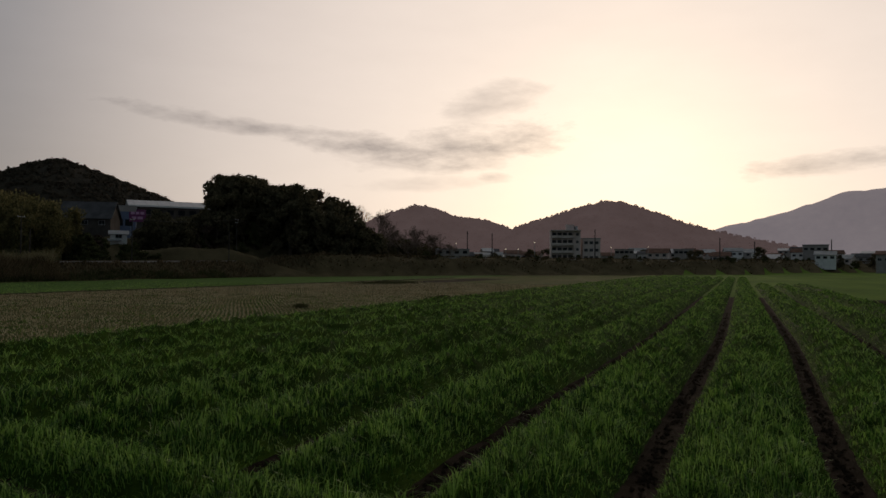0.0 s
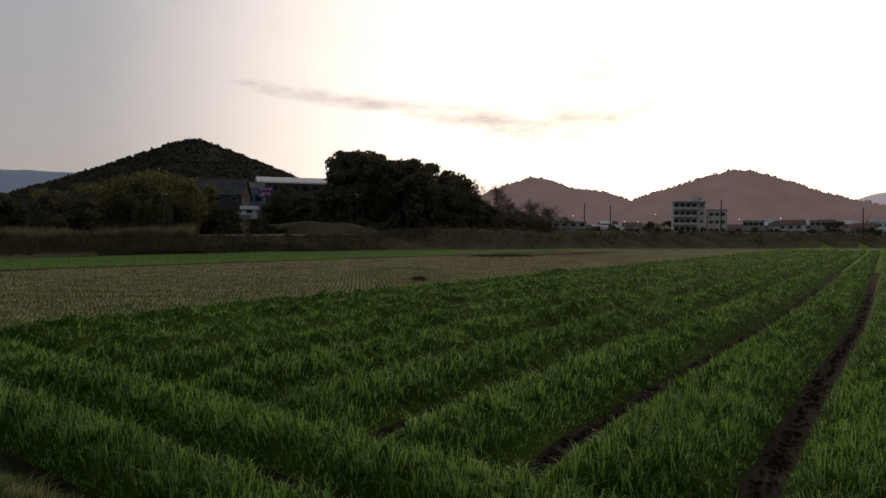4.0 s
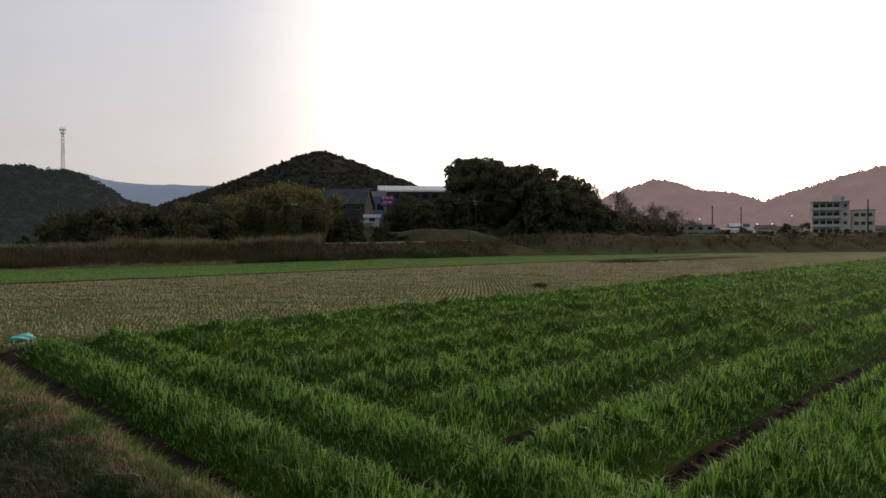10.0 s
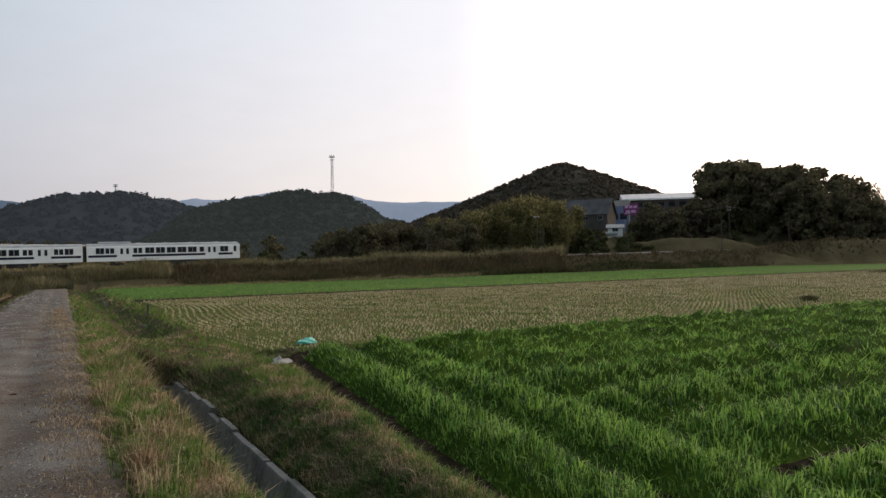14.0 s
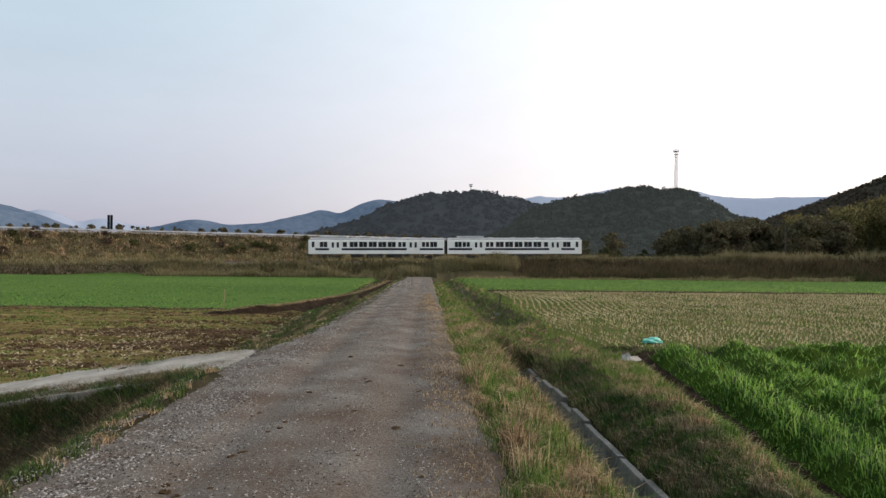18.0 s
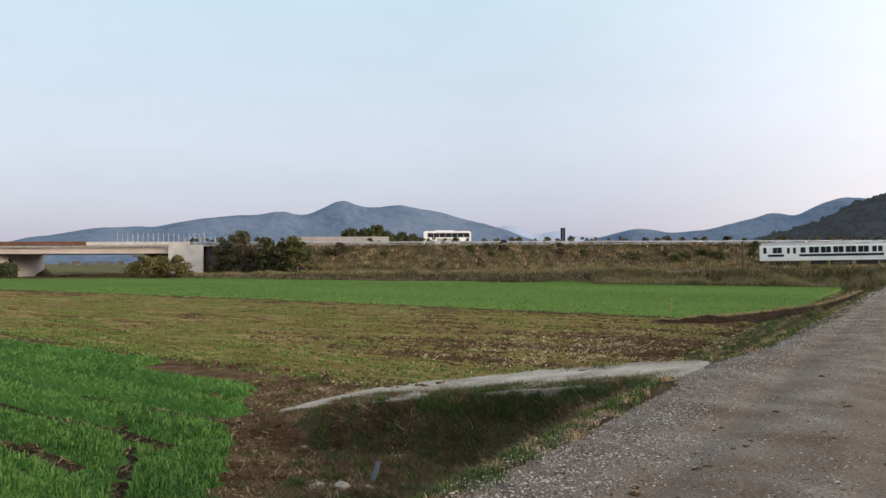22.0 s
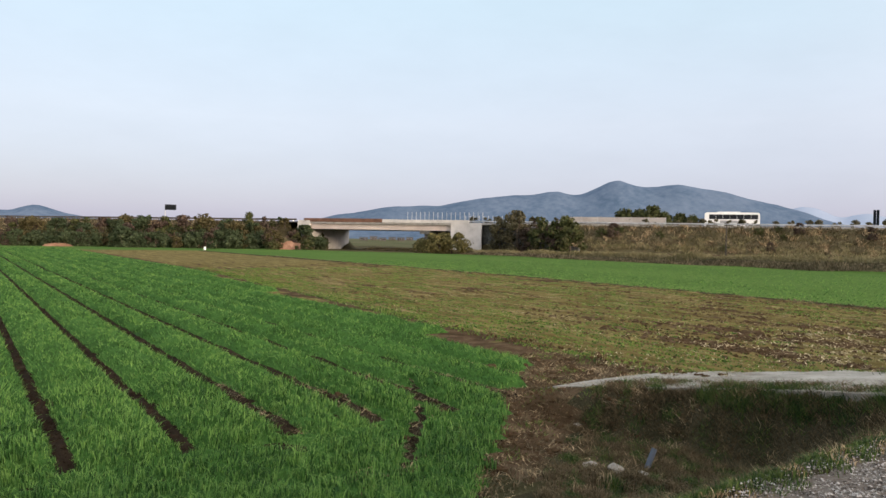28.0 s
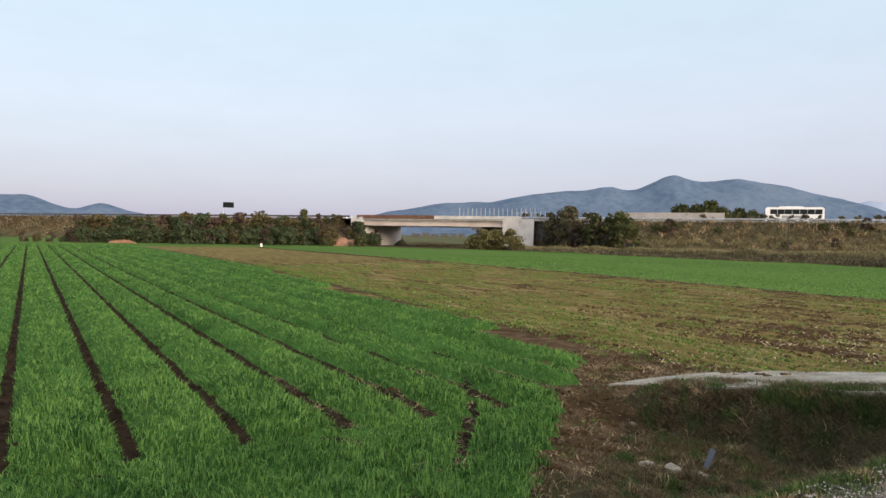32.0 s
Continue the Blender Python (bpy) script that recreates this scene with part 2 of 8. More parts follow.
WHEAT = mat("crop_leaf", [(0.020, 0.056, 0.008), (0.066, 0.160, 0.020), (0.138, 0.280, 0.040), (0.27, 0.43, 0.085)], 0.5, 3, 0.5, 0.0, island=0.7, translucent=0.5, spec=0.3)
CEREAL = mat("cereal_leaf", [(0.020, 0.060, 0.013), (0.058, 0.148, 0.029), (0.110, 0.240, 0.048), (0.20, 0.34, 0.080)], 0.5, 3, 0.6, 0.0, island=0.65, translucent=0.42, spec=0.2)
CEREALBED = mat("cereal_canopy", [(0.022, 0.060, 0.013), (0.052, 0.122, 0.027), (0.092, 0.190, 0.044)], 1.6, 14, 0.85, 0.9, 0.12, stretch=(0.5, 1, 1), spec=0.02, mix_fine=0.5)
# darker than the blades: shade among the inner leaves is painted in
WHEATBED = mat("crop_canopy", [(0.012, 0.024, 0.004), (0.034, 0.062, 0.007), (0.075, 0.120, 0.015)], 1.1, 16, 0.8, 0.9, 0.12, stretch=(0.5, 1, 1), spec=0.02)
FARCROP = mat("far_crop", [(0.050, 0.095, 0.010), (0.085, 0.150, 0.017), (0.125, 0.20, 0.028)], 0.1, 3, 0.9, 0.9, 0.1, stretch=(0.3, 1, 1), spec=0.02)
DRYGRASS = mat("dry_grass", [(0.125, 0.084, 0.046), (0.29, 0.205, 0.116), (0.50, 0.385, 0.24)], 0.8, 4, 0.85, 0.0, island=0.5, translucent=0.3, spec=0.08)
DULLGRASS = mat("dull_dead_grass", [(0.054, 0.047, 0.025), (0.130, 0.106, 0.064), (0.285, 0.230, 0.150)], 0.8, 4, 0.85, 0.0, island=0.5, translucent=0.25, spec=0.05)
WEED = mat("weed_leaf", [(0.030, 0.068, 0.012), (0.082, 0.155, 0.022), (0.185, 0.250, 0.050)], 0.8, 4, 0.7, 0.0, island=0.6, translucent=0.35)
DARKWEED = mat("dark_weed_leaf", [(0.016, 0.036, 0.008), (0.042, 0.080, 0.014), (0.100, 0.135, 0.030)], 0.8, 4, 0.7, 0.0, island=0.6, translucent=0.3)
REED = mat("reed", [(0.135, 0.118, 0.056), (0.215, 0.185, 0.094), (0.32, 0.27, 0.155)], 0.12, 1.2, 0.85, 0.0, island=0.45, translucent=0.25, spec=0.05)
BANKSCRUB = mat("bank_scrub", [(0.050, 0.042, 0.023), (0.110, 0.080, 0.046), (0.180, 0.138, 0.080)], 0.10, 0.6, 0.9, 0.0, island=0.5, translucent=0.2, spec=0.03)
STRAW = mat("rice_stubble", [(0.22, 0.18, 0.10), (0.42, 0.345, 0.21), (0.60, 0.51, 0.35)], 0.3, 3, 0.85, 0.0, island=0.5, translucent=0.25, spec=0.05)
# raised and browned: the sun's veiling glare is put into this leaf colour
LEAFDARK = mat("evergreen_leaf", [(0.062, 0.056, 0.033), (0.102, 0.090, 0.052), (0.155, 0.134, 0.078)], 0.06, 0.6, 0.85, 0.0, island=0.4, translucent=0.38, spec=0.05)
LEAFHILL = mat("hillside_leaf", [(0.034, 0.030, 0.023), (0.042, 0.037, 0.028), (0.052, 0.046, 0.035)], 0.05, 0.55, 0.95, 0.9, 1.0, mix_fine=0.7, spec=0.02)
# lifted likewise, with haze brightness painted into the colour
LEAFWOOD = mat("woodland_leaf", [(0.062, 0.052, 0.038), (0.072, 0.060, 0.044), (0.086, 0.072, 0.052)], 0.02, 0.5, 0.95, 0.0, island=0.25, translucent=0.15, spec=0.02)
LEAFOLIVE = mat("olive_leaf", [(0.050, 0.044, 0.020), (0.088, 0.074, 0.034), (0.135, 0.108, 0.055)], 0.05, 0.6, 0.85, 0.0, island=0.4, translucent=0.22, spec=0.05)
LEAFBUSH = mat("dark_green_leaf", [(0.026, 0.038, 0.019), (0.048, 0.064, 0.032), (0.080, 0.094, 0.048)], 0.05, 0.6, 0.85, 0.0, island=0.4, translucent=0.2, spec=0.05)
LEAFMID = mat("mixed_leaf", [(0.034, 0.042, 0.016), (0.062, 0.070, 0.027), (0.100, 0.090, 0.042)], 0.05, 0.6, 0.85, 0.0, island=0.4, translucent=0.2, spec=0.05)
LEAFBAMBOO = mat("bamboo_leaf", [(0.075, 0.070, 0.030), (0.140, 0.125, 0.052), (0.23, 0.195, 0.085)], 0.05, 0.6, 0.85, 0.0, island=0.4, translucent=0.4, spec=0.05)
LEAFRUST = mat("rust_leaf", [(0.042, 0.027, 0.019), (0.066, 0.044, 0.031), (0.096, 0.066, 0.045)], 0.05, 0.6, 0.8, 0.0, island=0.5, translucent=0.18)
BARK = mat("bark", [(0.035, 0.026, 0.018), (0.075, 0.058, 0.042), (0.12, 0.095, 0.075)], 1.5, 12, 0.95, 0.6, 0.03)
TWIG = mat("bare_twig", [(0.10, 0.072, 0.055), (0.17, 0.125, 0.095), (0.24, 0.18, 0.14)], 1.5, 12, 0.95, 0.0)
WHITEPAINT = mat("white_paint", [(0.62, 0.62, 0.60), (0.76, 0.76, 0.74), (0.82, 0.82, 0.81)], 0.5, 9, 0.4, 0.05, spec=0.5)
NAVY = mat("navy_band", [(0.008, 0.009, 0.018), (0.014, 0.015, 0.030)], 1, 9, 0.6, 0.0, spec=0.2)
ROOFGREY = mat("roof_grey", [(0.20, 0.20, 0.20), (0.30, 0.30, 0.30), (0.38, 0.38, 0.37)], 0.6, 7, 0.6, 0.1)
DARKMETAL = mat("dark_metal", [(0.018, 0.017, 0.016), (0.035, 0.033, 0.031), (0.06, 0.055, 0.05)], 1, 12, 0.6, 0.2, metal=0.4)
STEEL = mat("galvanised_steel", [(0.26, 0.27, 0.28), (0.38, 0.39, 0.40), (0.48, 0.49, 0.50)], 1, 14, 0.5, 0.1, metal=0.5)
RUSTSTEEL = mat("weathering_steel", [(0.07, 0.035, 0.022), (0.13, 0.065, 0.042), (0.19, 0.10, 0.07)], 0.5, 6, 0.8, 0.2)
BALLAST = mat("ballast", [(0.05, 0.042, 0.036), (0.10, 0.088, 0.078), (0.16, 0.145, 0.13)], 1.2, 9, 0.95, 0.8, 0.06, spec=0.02)
GLASS = mat("dark_window_glass", [(0.010, 0.011, 0.013), (0.022, 0.025, 0.03)], 0.4, 2, 0.3, 0.0, spec=0.12)
BLACK = mat("black_rubber", [(0.012, 0.012, 0.012), (0.022, 0.022, 0.022)], 2, 20, 0.8, 0.2)
TILE = mat("dark_roof_tile", [(0.040, 0.040, 0.043), (0.068, 0.068, 0.072), (0.10, 0.10, 0.105)], 0.4, 5, 0.8, 0.4, 0.04, spec=0.1)
PLASTER = mat("grey_plaster", [(0.24, 0.22, 0.205), (0.34, 0.315, 0.295), (0.42, 0.395, 0.37)], 0.3, 5, 0.95, 0.2, spec=0.05)
DULLWALL = mat("weathered_board", [(0.045, 0.040, 0.037), (0.080, 0.070, 0.064), (0.12, 0.106, 0.096)], 0.4, 5, 0.95, 0.3, spec=0.05)
BLUEWALL = mat("blue_cladding", [(0.10, 0.13, 0.22), (0.15, 0.19, 0.30)], 0.3, 4, 0.6, 0.1)
PURPLE = mat("magenta_sign", [(0.13, 0.025, 0.10), (0.20, 0.040, 0.15)], 0.4, 4, 0.5, 0.0)
TARP = mat("teal_plastic", [(0.05, 0.32, 0.26), (0.12, 0.48, 0.40), (0.36, 0.66, 0.58)], 4, 16, 0.4, 0.5, 0.03, spec=0.5)
SIGNFACE = mat("dark_sign_face", [(0.008, 0.010, 0.012), (0.016, 0.018, 0.020)], 1, 9, 0.95, 0.0, spec=0.02)
PVC = mat("blue_grey_pipe", [(0.07, 0.085, 0.11), (0.11, 0.13, 0.16)], 2, 12, 0.6, 0.1, spec=0.2)
LAMP_ON = glow("lit_lamp", (1.0, 0.86, 0.62), 2.2)
FLUMECONC = mat("ditch_concrete", [(0.050, 0.048, 0.042), (0.145, 0.141, 0.131), (0.25, 0.244, 0.23)], 1.1, 9, 0.9, 0.6, 0.015, spec=0.08, mix_fine=0.45)
# concrete lifted pale and rosy: evening haze over the town painted in
APARTMENT = mat("faded_rose_concrete", [(0.46, 0.385, 0.36), (0.58, 0.49, 0.46), (0.66, 0.57, 0.54)], 0.3, 5, 0.95, 0.2, spec=0.05)
TAIL_ON = glow("lit_marker_lamp", (1.0, 0.55, 0.35), 2.0)

# ---- building helpers ----


def link_mesh(name, verts, faces, mats, parent=None, idx=None, smooth=False, label=""):
    me = bpy.data.meshes.new(name)
    me.from_pydata([tuple(v) for v in verts], [], [tuple(f) for f in faces])
    for m in (mats if isinstance(mats, (list, tuple)) else [mats]):
        me.materials.append(m)
    if idx is not None:
        me.polygons.foreach_set("material_index", np.asarray(idx, dtype=np.int32))
    if smooth:
        me.polygons.foreach_set("use_smooth", np.ones(len(me.polygons), dtype=bool))
    me.update()
    ob = new(name, me)
    if parent is not None:
        ob.parent = parent
    if label:
        ob["label"] = label
    return ob


def bulk_mesh(name, verts, faces, mats, idx=None, smooth=False):
    """A large mesh from arrays; faces all of one length."""
    verts, faces = np.asarray(verts, dtype=np.float32), np.asarray(faces, dtype=np.int32)
    me = bpy.data.meshes.new(name)
    me.vertices.add(len(verts))
    me.vertices.foreach_set("co", verts.ravel())
    n, k = faces.shape
    me.loops.add(n * k)
    me.loops.foreach_set("vertex_index", faces.ravel())
    me.polygons.add(n)
    me.polygons.foreach_set("loop_start", np.arange(0, n * k, k, dtype=np.int32))
    for m in (mats if isinstance(mats, (list, tuple)) else [mats]):
        me.materials.append(m)
    if idx is not None:
        me.polygons.foreach_set("material_index", np.asarray(idx, dtype=np.int32))
    me.polygons.foreach_set("use_smooth", np.full(n, smooth, dtype=bool))
    me.update(calc_edges=True)
    me.validate()
    return new(name, me)


class Geo:
    """Collects simple solids into one mesh."""

    def __init__(self):
        self.v, self.f = [], []

    def add(self, verts, faces):
        n = len(self.v)
        self.v += [tuple(p) for p in verts]
        self.f += [tuple(i + n for i in f) for f in faces]
        return self

    def box(self, x0, x1, y0, y1, z0, z1, m=None, bevel=0.0):
        b = min(bevel, (x1 - x0) / 3, (y1 - y0) / 3, (z1 - z0) / 3)
        if b <= 0:
            v = [(x, y, z) for z in (z0, z1) for y in (y0, y1) for x in (x0, x1)]
            f = [(0, 2, 3, 1), (4, 5, 7, 6), (0, 1, 5, 4), (2, 6, 7, 3), (0, 4, 6, 2), (1, 3, 7, 5)]
        else:
            bm = bmesh.new()
            bmesh.ops.create_cube(bm, size=1)
            bmesh.ops.scale(bm, vec=(x1 - x0, y1 - y0, z1 - z0), verts=bm.verts)
            bmesh.ops.bevel(bm, geom=bm.edges[:], offset=b, segments=2, profile=0.6, affect="EDGES")
            c = Vector(((x0 + x1) / 2, (y0 + y1) / 2, (z0 + z1) / 2))
            bm.verts.index_update()
            v, f = [p.co + c for p in bm.verts], [[q.index for q in p.verts] for p in bm.faces]
            bm.free()
        if m is not None:
            v = [m @ Vector(p) for p in v]
        return self.add(v, f)

    def prism(self, outline, a, b, axis="y"):
        """An outline in the plane across an axis, drawn from a to b along it."""
        n = len(outline)
        put = {"y": lambda p, t: (p[0], t, p[1]), "x": lambda p, t: (t, p[0], p[1]), "z": lambda p, t: (p[0], p[1], t)}[axis]
        v = [put(p, a) for p in outline] + [put(p, b) for p in outline]
        f = [(i, (i + 1) % n, n + (i + 1) % n, n + i) for i in range(n)] + [tuple(range(n))[::-1], tuple(range(n, 2 * n))]
        return self.add(v, f)

    def tube(self, p, q, r0, r1=None, n=8):
        p, q = Vector(p), Vector(q)
        r1 = r0 if r1 is None else r1
        t = (q - p).to_track_quat("Z", "Y").to_matrix()
        v = [c + t @ Vector((r * math.cos(6.2832 * k / n), r * math.sin(6.2832 * k / n), 0)) for c, r in ((p, r0), (q, r1)) for k in range(n)]
        f = [(k, (k + 1) % n, n + (k + 1) % n, n + k) for k in range(n)] + [tuple(range(n))[::-1], tuple(range(n, 2 * n))]
        return self.add(v, f)


def part(name, geo, material, parent=None, label="", smooth=False):
    return link_mesh(name, geo.v, geo.f, material, parent, smooth=smooth, label=label)


def thing(name, label, category, group="", kind="", at=None):
    return tagged(place(new(name), at), label, category, group, kind)


def place(ob, m):
    if m is not None:
        ob.matrix_world = m
    return ob


def smoothstep(a, b, x):
    t = np.clip((np.asarray(x, dtype=float) - a) / (b - a), 0, 1)
    return t * t * (3 - 2 * t)


def wave_noise(x, y, scale, seed=0):
    """Cheap smooth noise of about -1 to 1 from crossing waves."""
    r = np.random.default_rng(seed)
    z = 0
    for _ in range(6):
        a, k, p = r.uniform(0, 6.28), r.uniform(0.6, 1.9) / scale, r.uniform(0, 6.28)
        z = z + np.sin((np.cos(a) * x + np.sin(a) * y) * k * 6.28 + p)
    return z / 3.2


def blades(x, y, z, height, width, lean, bend=0.5, seed=1, far=12.0):
    """Curved grass blades: five vertices and three triangles each near the lane, one triangle beyond."""
    r = np.random.default_rng(seed)
    x, y = np.asarray(x, dtype=float), np.asarray(y, dtype=float)
    n = len(x)
    h = height * r.uniform(0.6, 1.2, n)
    w = width * r.uniform(0.7, 1.3, n)
    a, b = r.uniform(0, 6.283, n), r.uniform(0, 6.283, n)
    tip = lean * r.uniform(0.2, 1.0, n) * h
    dx, dy, sx, sy = np.cos(a), np.sin(a), np.cos(b) * w / 2, np.sin(b) * w / 2
    z = np.broadcast_to(np.asarray(z, dtype=float), (n,)) - 0.02
    mid = tip * bend * 0.5
    left, right = np.stack([x - sx, y - sy, z], 1), np.stack([x + sx, y + sy, z], 1)
    top = np.stack([x + dx * tip, y + dy * tip, z + h * (1 - 0.25 * lean)], 1)
    m = np.stack([x + dx * mid, y + dy * mid, z + h * 0.6], 1)
    s8 = np.stack([sx * 0.8, sy * 0.8, 0 * sx], 1)
    near = np.hypot(x, y) < far
    k = int(near.sum())
    V1 = np.stack([left, right, m - s8, m + s8, top], 1)[near].reshape(-1, 3)
    o = np.arange(k, dtype=np.int32)[:, None] * 5
    F1 = np.concatenate([o + np.array([[0, 1, 3]]), o + np.array([[0, 3, 2]]), o + np.array([[2, 3, 4]])], 1).reshape(-1, 3)
    V2 = np.stack([left - s8 * 0.35, right + s8 * 0.35, top], 1)[~near].reshape(-1, 3)
    F2 = np.arange(n - k, dtype=np.int32)[:, None] * 3 + np.array([[0, 1, 2]]) + 5 * k
    return np.concatenate([V1, V2]).astype(np.float32), np.concatenate([F1, F2]).astype(np.int32)


def leaf_quads(c, size, seed=1, flat=0.0, out=None, loose=0.55):
    """A loose leaf spray (one bent quad) at each centre."""
    r = np.random.default_rng(seed)
    n = len(c)
    u = r.normal(size=(n, 3))
    if out is not None:                 # sprays face roughly outwards from their crown
        face = out + loose * r.normal(size=(n, 3))
        u = np.cross(u, face)
    u /= np.linalg.norm(u, axis=1)[:, None]
    w = np.cross(u, r.normal(size=(n, 3)) if out is None else face)
    w /= np.linalg.norm(w, axis=1)[:, None]
    w[:, 2] *= 1 - flat
    s = (size * r.uniform(0.55, 1.35, n))[:, None]
    V = np.empty((n, 4, 3), dtype=np.float32)
    nrm = np.cross(u, w) * s * 0.25
    V[:, 0], V[:, 1], V[:, 2], V[:, 3] = c - u * s, c - w * s * 0.7 + nrm, c + u * s, c + w * s * 0.7 + nrm
    F = (np.arange(n, dtype=np.int32)[:, None] * 4 + np.arange(4)[None]).astype(np.int32)
    return V.reshape(-1, 3), F

# ---- the lie of the land ----
RAIL_Y, HW_K, HW_C, HW_Z = 111.0, 0.65, 222.0, 6.2


def rail_z(x):
    return 0.90 + 0.0108 * np.clip(x, -185, 340)


def road_z(y):
    return -0.0135 * np.clip(y, 0, 102)


def road_mid(y):
    return -1.8 + 0.011 * np.clip(y, 0, 102)


def road_half(y):
    return 1.6 + 0.003 * np.clip(y, 0, 102)


def lane_left(y):
    """Left edge of the gravel."""
    return np.interp(y, [-14, 5, 8, 11, 14, 17, 22, 34, 70, 102], [-3.62, -3.62, -3.66, -3.85, -3.7, -3.25, -3.0, -2.6, -2.2, -2.1])


def ramp_z(x):
    return np.interp(x, [-13.2, -3.3], [-1.66, -0.16])


def ramp_mid(x):
    return np.interp(x, [-13.2, -9.5, -6.5, -3.3], [12.2, 13.15, 13.55, 13.0])


def hw_off(x, y):
    """Distance across the highway, and along it from x = 0."""
    c = 1 / math.hypot(1, HW_K)
    return (y - HW_C - HW_K * x) * c, (x + HW_K * (y - HW_C)) * c


def flare(x, y):
    """The ditch bank broadens away from the lane: x brought back to the bank's shape at y = 12."""
    return x - 0.13 * (np.clip(y, -4, 20) - 12) * smoothstep(2.4, 3.6, x) * (1 - smoothstep(9, 14, x))


def fallow_end(x):
    """Where the fallow field meets the green field beyond it."""
    return np.interp(x, [-110, -50, -34, -17, -10], [47.0, 46.2, 45.0, 43.9, 42.8])


def fallow_edge(x):
    return 15.4 + 0.105 * np.clip(-x - 16, 0, 60)


def paddy_end(x):
    """Where the stubble meets the green field beyond it."""
    return 63.0 - 0.022 * x


def land(x, y):
    x, y = np.asarray(x, dtype=float), np.asarray(y, dtype=float)
    xf = flare(x, y)
    rz, xm, hw = road_z(y), road_mid(y), road_half(y)
    left, right = -1.75 + 0.15 * smoothstep(40, 95, y), -1.4 + 0.2 * smoothstep(80, 260, x)
    s = x - xm
    # right of the road: verge, ditch bank, field
    near = np.interp(xf, [-0.3, 0.75, 1.36, 1.42, 2.08, 2.15, 2.8, 3.5, 3.9, 4.7], [0, -0.10, -0.98, -1.62, -1.62, -1.00, -0.66, -0.60, -0.74, -1.4])
    cross = np.interp(x, [-0.3, 0.9, 2.0, 4.2, 5.4], [0, -0.25, -0.72, -0.92, -1.4])
    far = np.interp(s, [1.6, 2.6, 3.6, 4.1, 4.8, 5.6], [0, -0.15, -1.0, -1.0, -0.35, -0.6]) * 0.6
    far = np.where(s > 5.6, -1.4, np.minimum(rz + far, rz))
    wc, wf = smoothstep(17.3, 17.9, y), smoothstep(24, 27, y)
    r = (near + np.where(x < 0.8, rz, rz * 0.4)) * (1 - wc) + np.minimum(cross + rz * 0.3, rz) * wc * (1 - wf) + far * wf
    r = np.where(xf > 4.7, np.where(y > 24, right, np.minimum(r, -1.36)), r)
    r = np.where(xf > 5.4, right, r)
    # left of the road: hollow with a pipe, ramp, fields
    hollow = np.interp(x, [-16, -13.5, -10.5, -7.4, -6.3, -4.5, -3.8], [-1.75, -1.72, -1.95, -1.95, -1.80, -0.50, -0.05])
    slope = np.interp(s, [-6.2, -4.6, -2.4, -1.6], [-1.7, -1.5, -0.25, 0])
    wn = 1 - smoothstep(10.6, 12.4, y)
    l = hollow * wn + (np.minimum(np.maximum(slope, left - 0.02), 0) + np.where(s > -4, rz, rz * 0.2)) * (1 - wn)
    l = np.where(s < -6.2, np.where(y > 12.9, left, l), l)
    l = np.where(x < -16, left, l)
    behind = smoothstep(-14, -4, y)
    l = l * behind + np.interp(x, [-30, -6, -3.4], [-1.75, -1.2, 0]) * (1 - behind)
    tip = ramp_mid(x)
    edge = smoothstep(-2.6, -1.35, y - tip) * (1 - smoothstep(2.1, 3.0, y - tip)) * ((x > -13.6) & (x < -3.2))
    l = np.where(x < -3.2, np.maximum(l, l * (1 - edge) + (ramp_z(x) - 0.03) * edge), l)
    z = np.where(s > 1.6, r, np.where(s < -1.6, l, rz))
    bed = (x > lane_left(y) + 0.16) & (s <= hw)
    z = np.where(bed, np.minimum(z, rz - 0.13), z)
    z = z + 0.03 * wave_noise(x, y, 3.0, 3) * (np.abs(s) > hw + 0.6) * (np.abs(y) < 60)
    # railway bank
    foot = np.where(x > 2, 99.0, 104.5) + 1.2 * wave_noise(x, 0 * x, 40, 5)
    top = rail_z(x) - 0.35
    up = smoothstep(0, 1, np.clip((y - foot) / (107.2 - foot), 0, 1)) * (1 - smoothstep(115.0, 121.0, y))
    z = np.where(y > foot - 0.5, z * (1 - up) + top * up, z)
    beyond = smoothstep(115, 124, y)
    z = z * (1 - beyond) + (-0.6 + 0.4 * wave_noise(x, y, 60, 9)) * beyond
    # highway bank, open where the bridge is and where the viaduct begins
    q, u = hw_off(x, y)
    has = smoothstep(-470, -440, u) * (1 - smoothstep(-236, -232, u)) + smoothstep(-187, -184, u) * (1 - smoothstep(8, 14, u))
    bank = np.clip((24 - np.abs(q)) / 12, 0, 1) * has
    bank = np.where((u > -236) & (u < -100), bank * smoothstep(116.2, 117.6, y), bank)      # held back by a wall beside the track
    z = np.where(bank > 0, z * (1 - bank) + (HW_Z - 0.15) * bank, z)
    # river levee that closes the fields towards the town
    lx = np.interp(y, [-400, -70, 0, 70, 104], [560, 435, 300, 215, 150])
    levee = np.clip((16 - np.abs(x - lx)) / 11, 0, 1) * (1 - smoothstep(100, 112, y))
    z = z * (1 - levee) + np.maximum(z, 4.0) * levee
    # the wide valley floor falls and rises softly far off
    return z + np.where(np.hypot(x, y) > 300, 1.5 * wave_noise(x, y, 900, 11), 0)


def graded(lo, hi, dense, step, grow):
    out, v, s = [], dense[1], step
    mid = list(np.arange(dense[0], dense[1], step))
    while v < hi:
        out.append(v)
        s *= grow
        v += s
    out.append(hi)
    low, v, s = [], dense[0], step
    while v > lo:
        s *= grow
        v -= s
        low.append(max(v, lo))
    return np.array(low[::-1] + mid + out)


